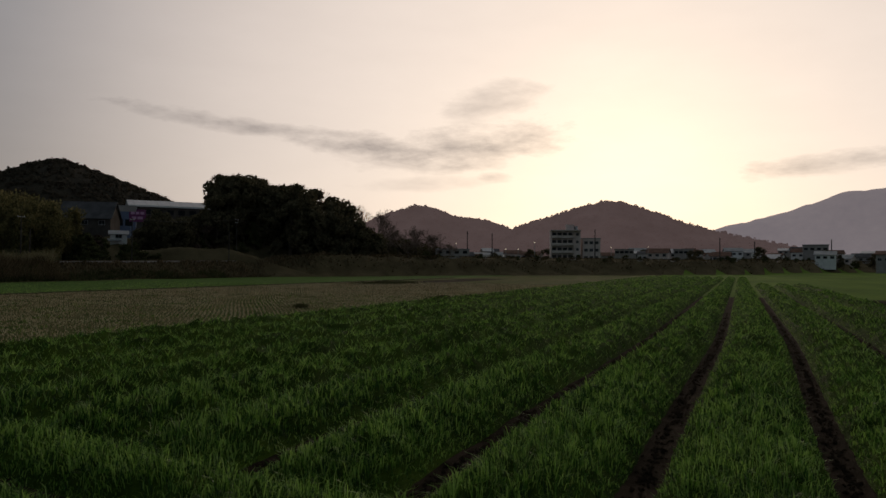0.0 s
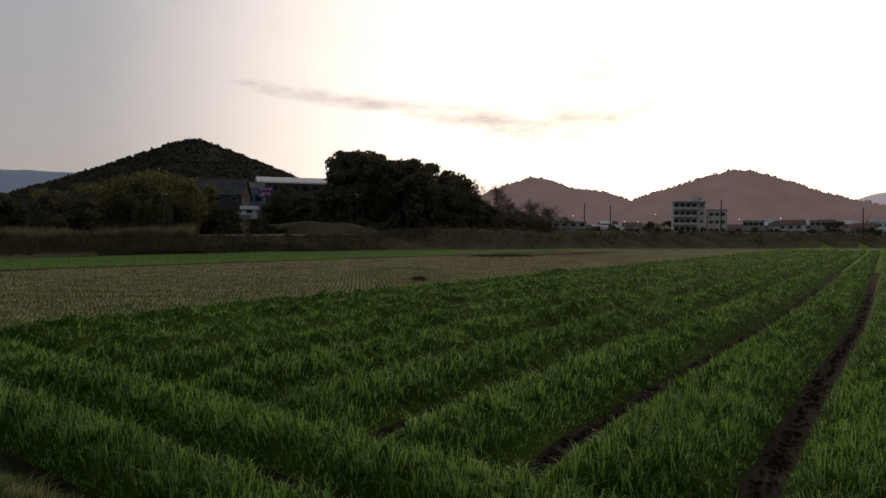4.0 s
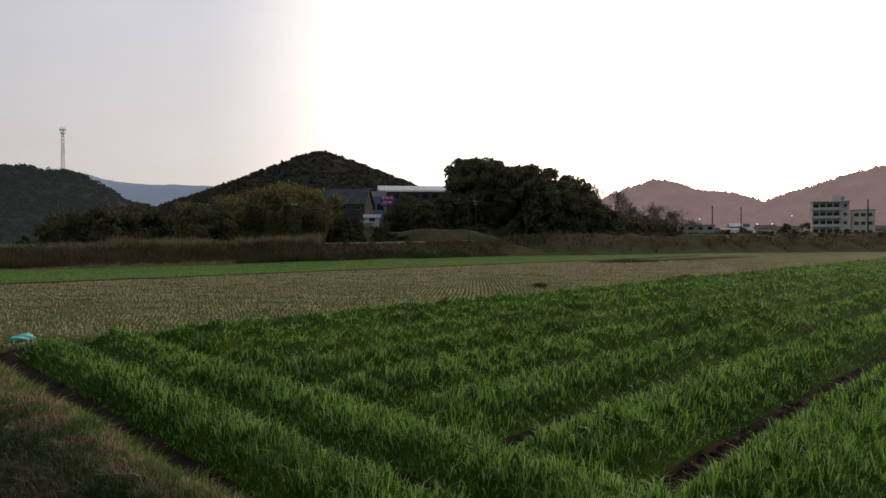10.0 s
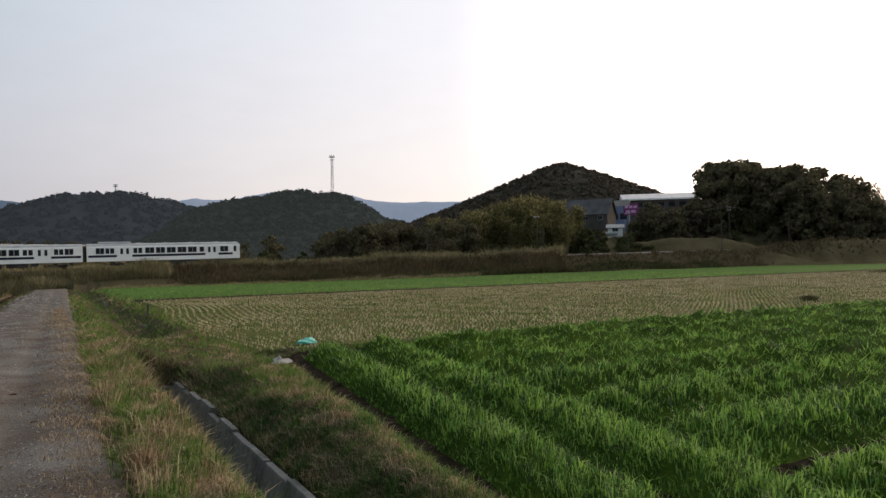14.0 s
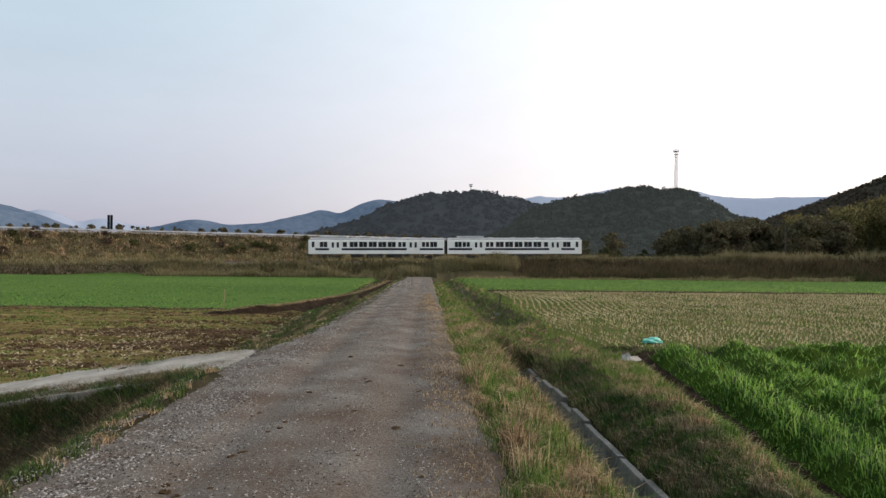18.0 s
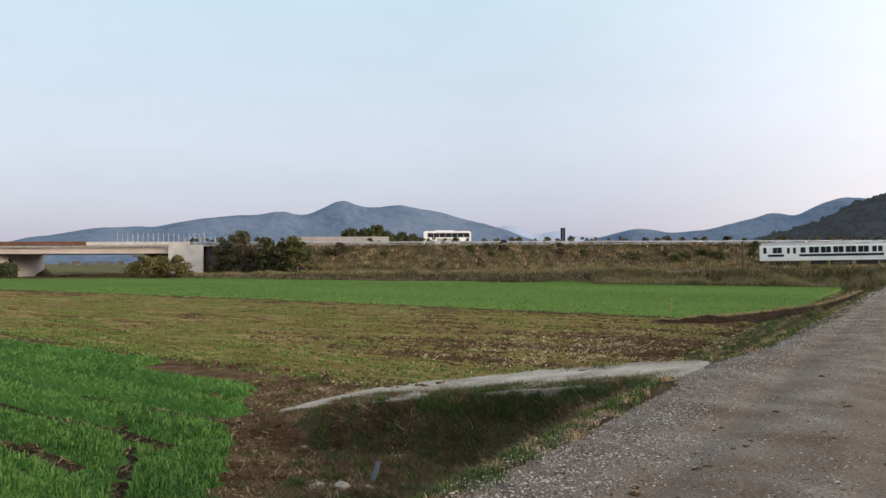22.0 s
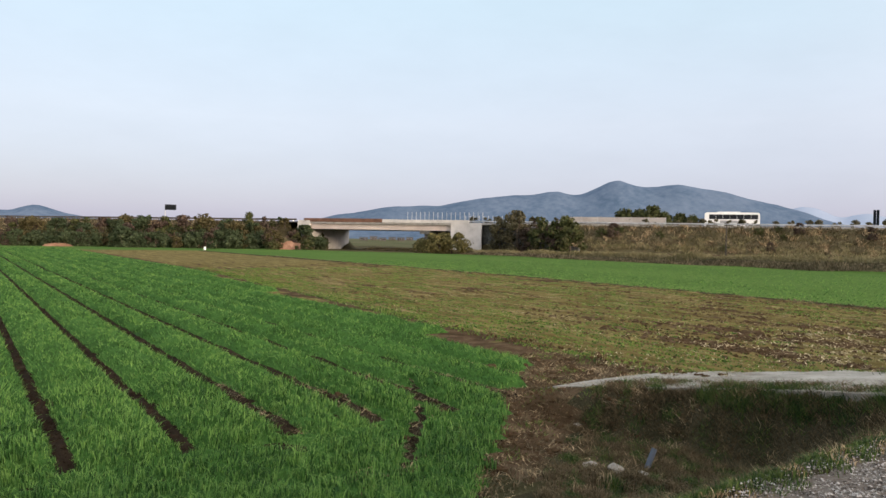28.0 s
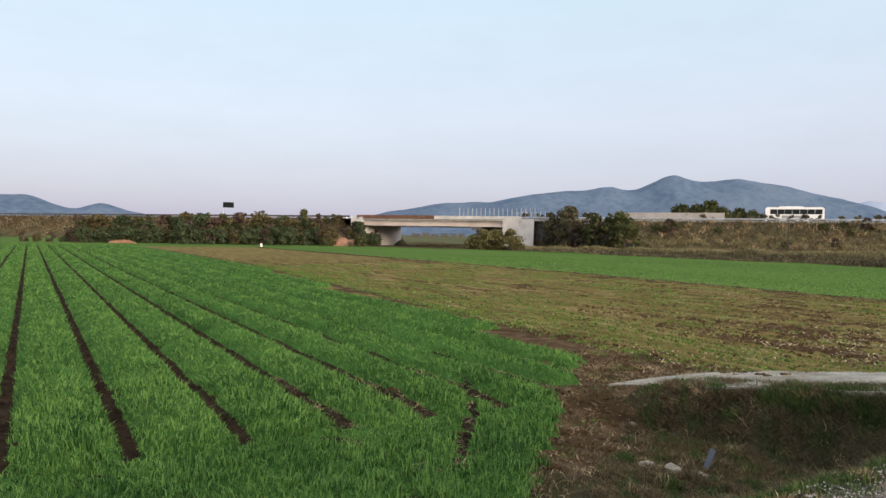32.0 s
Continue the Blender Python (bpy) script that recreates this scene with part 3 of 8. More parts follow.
def build_ground():
    gx = graded(-4600, 4600, (-16, 12), 0.28, 1.048)
    gy = np.concatenate([graded(-4600, 96, (-3, 26), 0.28, 1.06)[:-1], np.arange(96, 126, 0.9), graded(126, 4600, (126, 230), 2.2, 1.07)])
    gy = np.unique(np.round(gy, 3))
    gx = np.unique(np.concatenate([gx, [1.36, 1.42, 2.08, 2.15]]))
    X, Y = np.meshgrid(gx, gy)
    Z = land(X, Y)
    nx, ny = len(gx), len(gy)
    V = np.stack([X, Y, Z], -1).reshape(-1, 3)
    i = (np.arange(ny - 1)[:, None] * nx + np.arange(nx - 1)[None]).ravel()
    Fc = np.stack([i, i + 1, i + nx + 1, i + nx], 1)
    cx, cy = ((X[:-1, :-1] + X[1:, 1:]) / 2).ravel(), ((Y[:-1, :-1] + Y[1:, 1:]) / 2).ravel()
    j = wave_noise(cx, cy, 2.0, 21) * 0.25
    s = cx - road_mid(cy)
    k = np.full(len(cx), 1)                                   # verge
    fx = flare(cx, cy)
    k[(s > 3) & (fx > 4.3 + j) & (cy < 23.5 + j)] = 0         # soil under the crop
    k[(cx > 4.9 + j) & (cy >= 23.6 + j) & (cy < paddy_end(cx) + j)] = 3
    k[(cx > 4.6 + j) & (cy >= paddy_end(cx) + j)] = 4
    k[(s < -5.6) & (cy > fallow_end(cx) + j)] = 4
    k[(s < -5.9 + j) & (cx < -4.5) & (cy > 14.5 + j) & (cy <= fallow_end(cx) + j)] = 5
    k[(cx < -8 + 3 * j) & (cx + cy < -2.0 + 2 * j) & (cy < 15)] = 0
    k[(cx < -11 + 3 * j) & (cy <= 15.2 + 0.045 * (-cx - 16) + j)] = 0
    k[(cx < -9.2 + 3 * j) & (cx > -17) & (cy > 4) & (cy < 17) & (cx + cy >= -2.0 + 2 * j)] = 7
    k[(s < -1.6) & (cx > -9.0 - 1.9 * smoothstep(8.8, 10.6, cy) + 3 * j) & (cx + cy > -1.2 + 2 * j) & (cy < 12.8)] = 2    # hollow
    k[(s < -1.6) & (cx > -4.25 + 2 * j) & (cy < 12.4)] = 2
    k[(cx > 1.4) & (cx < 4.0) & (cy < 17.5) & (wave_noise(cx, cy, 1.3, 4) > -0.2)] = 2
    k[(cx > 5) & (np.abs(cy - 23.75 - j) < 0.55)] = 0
    # dark seams between fields: shading of the step painted as ground strips
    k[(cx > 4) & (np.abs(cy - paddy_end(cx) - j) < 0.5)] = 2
    k[(s < -6) & (np.abs(cy - fallow_end(cx) - j) < 0.5)] = 0
    k[(s < -3.2) & (cx > -9) & (np.abs(cy - 40 + 1.3 * cx - 3 * j) < 1.2)] = 0
    edge = 15.0 + 0.105 * np.clip(-cx - 16, 0, 60)
    k[(cx < -16) & (np.abs(cy - edge - 0.5 - 2 * j) < 0.55 + 0.003 * (-cx))] = 7
    k[(k == 0) & (cx < -9) & (cx > -70) & (cy > 3) & (cx + cy > -2.9 + 2 * j) & (cy < fallow_edge(cx) + 1)] = 7
    k[(k == 0) & (cx < -9) & (((cy > 13.9) & (cx > -22.3 + j)) | ((cy > 15.7) & (cx > -43.3 + j)))] = 7
    k[(cx > 95) & (cx < 150) & (cy > 46) & (cy < 54)] = 0
    foot = np.where(cx > 2, 98.6, 104.0)
    k[(cy > foot) & (cy < 125)] = 6
    q, u = hw_off(cx, cy)
    k[(cx < -160) & (cy < 60) & (cy > -90) & (k != 6)] = 4
    k[(cy >= 125) | (cx > 420) | (cx < -420) | (cy < -260)] = 8
    k[(np.abs(q) < 26) & (u < 14) & (cy > -200)] = 6
    lx = np.interp(cy, [-400, -70, 0, 70, 104], [560, 435, 300, 215, 150])
    k[(np.abs(cx - lx) < 32) & (cy < 112)] = 6
    sown = (fx > 4.3 + j) & (cy > -60) & (cy < 23.5 + j) & (cx < lx - 18)
    k[sown] = np.where(cx > 75, 10, 0)[sown]
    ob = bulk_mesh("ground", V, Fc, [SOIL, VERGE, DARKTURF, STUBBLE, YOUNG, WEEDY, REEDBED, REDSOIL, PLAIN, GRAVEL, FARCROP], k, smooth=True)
    return tagged(ob, "flat farmland of fields, verges and grassy banks in a wide valley", "ground", kind="structure")


ground = build_ground()


def road_top(x, y):
    """Height of the gravel: a low crown, two wheel tracks, edges that run out under the verge."""
    left = x < road_mid(y)
    t = np.abs(x - road_mid(y)) / np.where(left, road_mid(y) - lane_left(y) + 0.16, road_half(y) + 0.12)
    rut = np.exp(-((np.abs(x - road_mid(y)) - 0.75) / 0.26) ** 2)
    return road_z(y) + 0.012 * wave_noise(x, y, 1.4, 33) + 0.006 * wave_noise(x, y, 0.35, 34) - 0.045 * rut + 0.04 - 0.04 * t ** 4 - 1.2 * np.clip(t - 0.92, 0, 1)


def build_road():
    ys = np.concatenate([np.arange(-14, 30, 0.2), np.arange(30, 101.5, 1.2)])
    ts = np.linspace(-1, 1, 41)
    Yg, Tg = np.meshgrid(ys, ts, indexing="ij")
    wob = (0.12 * wave_noise(Yg * 1.0, Tg * 0 + 3, 3.5, 31) + 0.07 * wave_noise(Yg, Tg * 0 + 1, 0.8, 32)) * np.abs(Tg) ** 3
    reach = np.where(Tg < 0, road_mid(Yg) - lane_left(Yg) + 0.16, road_half(Yg) + 0.12)
    Xg = road_mid(Yg) + reach * Tg
    Zg = road_top(Xg, Yg)
    Xg = Xg + wob * np.sign(Tg)
    n, m = Yg.shape
    i = (np.arange(n - 1)[:, None] * m + np.arange(m - 1)[None]).ravel()
    ob = bulk_mesh("road", np.stack([Xg, Yg, Zg], -1).reshape(-1, 3), np.stack([i, i + 1, i + m + 1, i + m], 1), [GRAVEL], smooth=True)
    tagged(ob, "straight unpaved farm lane of grey brown gravel with worn wheel tracks", "road", kind="structure")


build_road()

# ---- hills, woods, mountains ----
def polar(az, d):
    return d * math.sin(radians(az)), d * math.cos(radians(az))


def bump_height(x, y, bumps):
    """Rounded summits (azimuth, distance, height, half-breadth across, half-breadth along the view, shape) laid together."""
    z = np.zeros_like(x)
    for az, d, h, sa, sr, p in bumps:
        cx, cy = polar(az, d)
        ca, sn = math.cos(radians(az)), math.sin(radians(az))
        across, along = (x - cx) * ca - (y - cy) * sn, (x - cx) * sn + (y - cy) * ca
        b = h * np.exp(-(np.hypot(across / sa, along / sr)) ** p)
        z = z + b ** 5
    return z ** 0.2


def canopy(x, y, cell, seed):
    """Rounded treetops of uneven height, one to a jittered cell: 0 to about 1."""
    i, j = np.floor(x / cell), np.floor(y / cell)

    def rnd(a, b, k):
        v = np.sin(a * 127.1 + b * 311.7 + k * 74.7 + seed * 13.3) * 43758.5453
        return v - np.floor(v)
    out = np.zeros_like(x)
    for di in (-1, 0, 1):
        for dj in (-1, 0, 1):
            a, b = i + di, j + dj
            d2 = (x - (a + rnd(a, b, 1)) * cell) ** 2 + (y - (b + rnd(a, b, 2)) * cell) ** 2
            rad = cell * (0.55 + 0.45 * rnd(a, b, 3))
            out = np.maximum(out, (0.45 + 0.55 * rnd(a, b, 4)) * np.sqrt(np.clip(1 - d2 / rad ** 2, 0, 1)))
    return out


def hill(name, label, bumps, base, floor, step, rough, seed, leaf=None, crowns=0, crown=5.0, quads=24, leaf_size=1.3, front_only=True, category="hill", amp=1.0, tops=0.0):
    xs, ys = zip(*[polar(b[0], b[1]) for b in bumps])
    reach = max(max(b[3], b[4]) for b in bumps) * 2.0
    gx, gy = np.arange(min(xs) - reach, max(xs) + reach, step), np.arange(min(ys) - reach, max(ys) + reach, step)
    X, Y = np.meshgrid(gx, gy)
    n1 = lambda x, y: wave_noise(x, y, rough * 9, seed) * 0.6 + wave_noise(x, y, rough * 3.3, seed + 1) * 0.4
    full = lambda x, y: bump_height(x, y, bumps) * (1 + 0.05 * amp * n1(x, y)) + rough * 0.35 * amp * n1(x, y) * np.clip(bump_height(x, y, bumps) / 10, 0, 1)
    Z = base + full(X, Y) - 1.0
    if tops:
        Z = Z + tops * 0.58 * (canopy(X, Y, tops, seed) - 0.55) * np.clip(bump_height(X, Y, bumps) / 6, 0, 1)
    n = len(gx)
    i = (np.arange(len(gy) - 1)[:, None] * n + np.arange(n - 1)[None]).ravel()
    V = np.stack([X, Y, Z], -1).reshape(-1, 3)
    Fc = np.stack([i, i + 1, i + n + 1, i + n], 1)
    keep = V[Fc[:, 0], 2] > base - 0.9
    ob = bulk_mesh(name, V, Fc[keep], [floor], smooth=True)
    tagged(ob, label, category, kind="structure")
    if crowns:
        r = np.random.default_rng(seed)
        x, y = r.uniform(gx[0], gx[-1], crowns * 6), r.uniform(gy[0], gy[-1], crowns * 6)
        h = full(x, y)
        e = 4.0
        # keep crowns on slopes that face the fields, and on the ridge
        toward = (full(x * (1 - e / np.hypot(x, y)), y * (1 - e / np.hypot(x, y))) - h) / e
        ok = (h > 1.5) & ((toward < 0.18) if front_only else (h > 0))
        x, y, h = x[ok][:crowns], y[ok][:crowns], h[ok][:crowns]
        crown_cloud("woodland", x, y, base + h - 1.0, crown, quads, leaf_size, leaf, seed + 5, "dense woodland of rounded treetops covering the hillside")
    return ob


def crown_cloud(name, x, y, z, crown, quads, leaf_size, leaf, seed, label):
    r = np.random.default_rng(seed)
    n = len(x)
    rad = crown * r.uniform(0.55, 1.25, n)
    d = r.normal(size=(n, quads, 3))
    d /= np.linalg.norm(d, axis=2)[:, :, None]
    d[:, :, 2] = np.abs(d[:, :, 2]) * 1.1 - 0.15
    k = rad[:, None, None] * r.uniform(0.6, 1.05, (n, quads, 1))
    c = np.stack([x, y, z - rad * 0.1], 1)[:, None, :] + d * k
    V, F = leaf_quads(c.reshape(-1, 3), leaf_size, seed, out=(d * np.array([1, 1, 1.3])).reshape(-1, 3), loose=0.35)
    ob = bulk_mesh(name, V, F, [leaf])
    return tagged(ob, label, "woodland", kind="stuff")


def haze_mat(name, near, far, glow_strength, base=1.0, scale=0.003, fine=0.022):
    """Far country seen through kilometres of evening air: a plain backdrop, that air's haze put into its base colour
    and emission.
    """
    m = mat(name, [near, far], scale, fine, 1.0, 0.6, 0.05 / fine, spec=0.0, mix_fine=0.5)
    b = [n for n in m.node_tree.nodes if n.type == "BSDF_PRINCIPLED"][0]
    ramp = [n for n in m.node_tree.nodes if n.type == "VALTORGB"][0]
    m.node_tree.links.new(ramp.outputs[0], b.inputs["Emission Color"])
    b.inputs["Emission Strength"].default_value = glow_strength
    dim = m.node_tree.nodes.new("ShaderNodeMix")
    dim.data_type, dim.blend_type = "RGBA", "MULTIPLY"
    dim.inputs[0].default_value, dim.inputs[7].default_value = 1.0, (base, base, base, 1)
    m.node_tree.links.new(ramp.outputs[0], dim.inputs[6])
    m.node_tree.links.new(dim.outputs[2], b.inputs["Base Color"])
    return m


FAR_BLUE = haze_mat("far_mountain", (0.038, 0.064, 0.102), (0.108, 0.134, 0.180), 0.22, 1.0, 0.004, 0.03)
FAR_PALE = haze_mat("farther_mountain", (0.15, 0.175, 0.225), (0.175, 0.20, 0.25), 0.50)
SUN_FAR = haze_mat("sunward_mountain", (0.30, 0.25, 0.265), (0.36, 0.30, 0.305), 1.1)
# nearer wooded hills: haze and sun glare painted into leaf colour and glow
LEAFHAZE = haze_mat("hazy_leaf", (0.030, 0.035, 0.040), (0.040, 0.044, 0.049), 0.42, 0.6, 0.009, 0.10)
MASTWOOD = haze_mat("mast_hill_leaf", (0.033, 0.039, 0.037), (0.044, 0.050, 0.046), 0.36, 0.6, 0.009, 0.10)
LEAFSUN = haze_mat("sunward_leaf", (0.150, 0.103, 0.098), (0.215, 0.152, 0.146), 1.0, 0.25)



def ridge(tops, d, depth, base, gap):
    """Summits along a skyline (azimuth, elevation), evened out so that together they reach the heights given."""
    az = np.arange(tops[0][0], tops[-1][0] + gap / 2, gap)
    want = d * np.tan(np.radians(np.interp(az, *zip(*tops)))) + 1.65 - base + 1.0
    wide = 2.3 * radians(gap) * d
    h, (xs, ys) = want.copy(), zip(*[polar(a, d) for a in az])
    for _ in range(8):
        h = h * want / bump_height(np.array(xs), np.array(ys), [(a, d, v, wide, depth, 2.0) for a, v in zip(az, h)])
    return [(a, d, v, wide, depth, 2.0) for a, v in zip(az, h)]


POINTED = ((26.0, 2.6), (29.0, 3.6), (30.9, 4.3), (32.9, 5.1), (34.8, 5.85), (36.8, 6.6), (38.1, 7.15), (39.7, 6.85), (41.0, 6.45), (43.0, 5.7), (44.6, 5.1), (47, 4.2), (50, 3.0))
MASTED = ((6.0, 1.6), (7.5, 2.3), (9.0, 3.5), (10.0, 4.05), (13.1, 4.6), (15.1, 4.9), (16.7, 5.25), (18.4, 5.2), (20.5, 5.05), (22.2, 4.5), (23.3, 3.7), (24.2, 3.05), (27, 2.3), (29.5, 1.8))
hill("pointed_hill", "dark wooded hill with a pointed top behind the houses", ridge(POINTED, 460, 105, -1, 1.4), -1, LEAFHILL, 2.4, 4, 41, LEAFWOOD, 7000, 1.9, 12, 0.95, amp=0.3)
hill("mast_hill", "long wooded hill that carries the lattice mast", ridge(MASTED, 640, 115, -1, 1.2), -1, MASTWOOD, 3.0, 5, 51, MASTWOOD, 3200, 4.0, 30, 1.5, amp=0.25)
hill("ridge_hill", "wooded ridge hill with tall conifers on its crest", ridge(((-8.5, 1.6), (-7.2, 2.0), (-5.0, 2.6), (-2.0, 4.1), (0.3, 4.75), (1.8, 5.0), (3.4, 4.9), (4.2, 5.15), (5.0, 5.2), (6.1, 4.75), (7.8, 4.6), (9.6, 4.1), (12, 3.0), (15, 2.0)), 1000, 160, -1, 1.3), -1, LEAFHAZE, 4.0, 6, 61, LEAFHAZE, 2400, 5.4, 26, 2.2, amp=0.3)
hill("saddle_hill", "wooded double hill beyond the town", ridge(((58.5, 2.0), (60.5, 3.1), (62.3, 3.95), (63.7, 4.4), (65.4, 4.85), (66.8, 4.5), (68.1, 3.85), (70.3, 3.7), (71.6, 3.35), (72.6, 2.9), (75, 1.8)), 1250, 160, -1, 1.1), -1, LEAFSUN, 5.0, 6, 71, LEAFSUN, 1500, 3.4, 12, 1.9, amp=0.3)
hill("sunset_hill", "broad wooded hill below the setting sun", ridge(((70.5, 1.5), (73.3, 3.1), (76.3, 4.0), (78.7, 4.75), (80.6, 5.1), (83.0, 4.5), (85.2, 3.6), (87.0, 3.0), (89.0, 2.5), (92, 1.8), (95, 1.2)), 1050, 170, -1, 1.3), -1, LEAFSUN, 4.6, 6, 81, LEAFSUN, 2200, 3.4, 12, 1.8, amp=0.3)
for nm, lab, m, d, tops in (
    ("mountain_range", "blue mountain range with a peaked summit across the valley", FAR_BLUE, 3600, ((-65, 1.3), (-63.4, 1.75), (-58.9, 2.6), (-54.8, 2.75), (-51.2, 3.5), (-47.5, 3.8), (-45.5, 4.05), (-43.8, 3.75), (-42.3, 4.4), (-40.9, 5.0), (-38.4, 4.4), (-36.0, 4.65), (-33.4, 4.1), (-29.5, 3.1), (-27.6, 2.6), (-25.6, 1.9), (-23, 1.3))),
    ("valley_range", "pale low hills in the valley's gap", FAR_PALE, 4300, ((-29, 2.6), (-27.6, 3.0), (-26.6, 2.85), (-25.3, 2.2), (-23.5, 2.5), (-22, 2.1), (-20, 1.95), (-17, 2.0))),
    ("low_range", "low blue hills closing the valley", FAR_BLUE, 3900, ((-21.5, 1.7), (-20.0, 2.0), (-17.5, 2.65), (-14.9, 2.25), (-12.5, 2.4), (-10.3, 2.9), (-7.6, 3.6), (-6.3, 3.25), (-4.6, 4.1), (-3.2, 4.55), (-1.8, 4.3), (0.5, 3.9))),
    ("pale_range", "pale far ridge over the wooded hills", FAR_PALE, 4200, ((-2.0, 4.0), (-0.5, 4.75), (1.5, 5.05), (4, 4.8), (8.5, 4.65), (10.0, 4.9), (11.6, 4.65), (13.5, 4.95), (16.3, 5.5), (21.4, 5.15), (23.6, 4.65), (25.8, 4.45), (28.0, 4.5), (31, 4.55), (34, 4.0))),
    ("west_mountain", "hazy mountain, its slopes paled by haze towards the evening sun", SUN_FAR, 3800, ((87, 2.2), (88.6, 2.9), (91.6, 3.65), (94.9, 4.6), (97.0, 5.3), (99.3, 5.5), (104, 5.9), (109, 5.4), (114, 4))),
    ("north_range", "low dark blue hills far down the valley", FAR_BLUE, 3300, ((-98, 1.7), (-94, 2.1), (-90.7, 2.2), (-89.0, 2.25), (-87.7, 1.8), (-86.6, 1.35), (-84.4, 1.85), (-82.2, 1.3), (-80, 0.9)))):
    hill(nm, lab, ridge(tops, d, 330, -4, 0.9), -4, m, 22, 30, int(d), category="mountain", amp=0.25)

# ---- railway and train ----
def build_track():
    t = thing("railway_track", "single railway line on a ballast bed along a low grassy bank", "railway track")
    xs = np.arange(-185, 340, 12.0)
    g = Geo()
    for a, b in zip(xs[:-1], xs[1:]):
        z0, z1 = float(rail_z(a)), float(rail_z(b))
        pr = [(-2.6, -0.42), (-1.7, -0.12), (1.7, -0.12), (2.6, -0.42)]
        v = [(a, RAIL_Y + p[0], z0 + p[1]) for p in pr] + [(b, RAIL_Y + p[0], z1 + p[1]) for p in pr]
        g.add(v, [(0, 1, 5, 4), (1, 2, 6, 5), (2, 3, 7, 6)])
    part("ballast", g, BALLAST, t, "dark stone ballast")
    pr = [(-0.06, -0.12), (-0.035, 0.03), (0.035, 0.03), (0.06, -0.12)]
    for side in (-0.55, 0.55):
        v = [(a, RAIL_Y + side + p[0], float(rail_z(a)) + p[1]) for a in xs for p in pr]
        f = [(4 * i + k, 4 * i + 4 + k, 4 * i + 5 + k, 4 * i + 1 + k) for i in range(len(xs) - 1) for k in range(3)]
        part("rail", Geo().add(v, f), RUSTSTEEL, t)
    tr = thing("cable_trough", "pale concrete cable trough laid beside the track", "cable trough")
    for a, b in zip(xs[:-1], xs[1:]):
        if 60 < a < 300:
            z0, z1 = float(rail_z(a)), float(rail_z(b))
            v = [(x, y, z + dz) for x, z in ((a, z0), (b - 0.15, z1)) for y, dz in ((108.0, -0.55), (108.0, 0.0), (108.45, 0.0), (108.45, -0.55))]
            part("trough_section", Geo().add(v, [(0, 4, 5, 1), (1, 5, 6, 2), (2, 6, 7, 3), (0, 1, 2, 3), (4, 7, 6, 5)]), CONCRETE, tr)


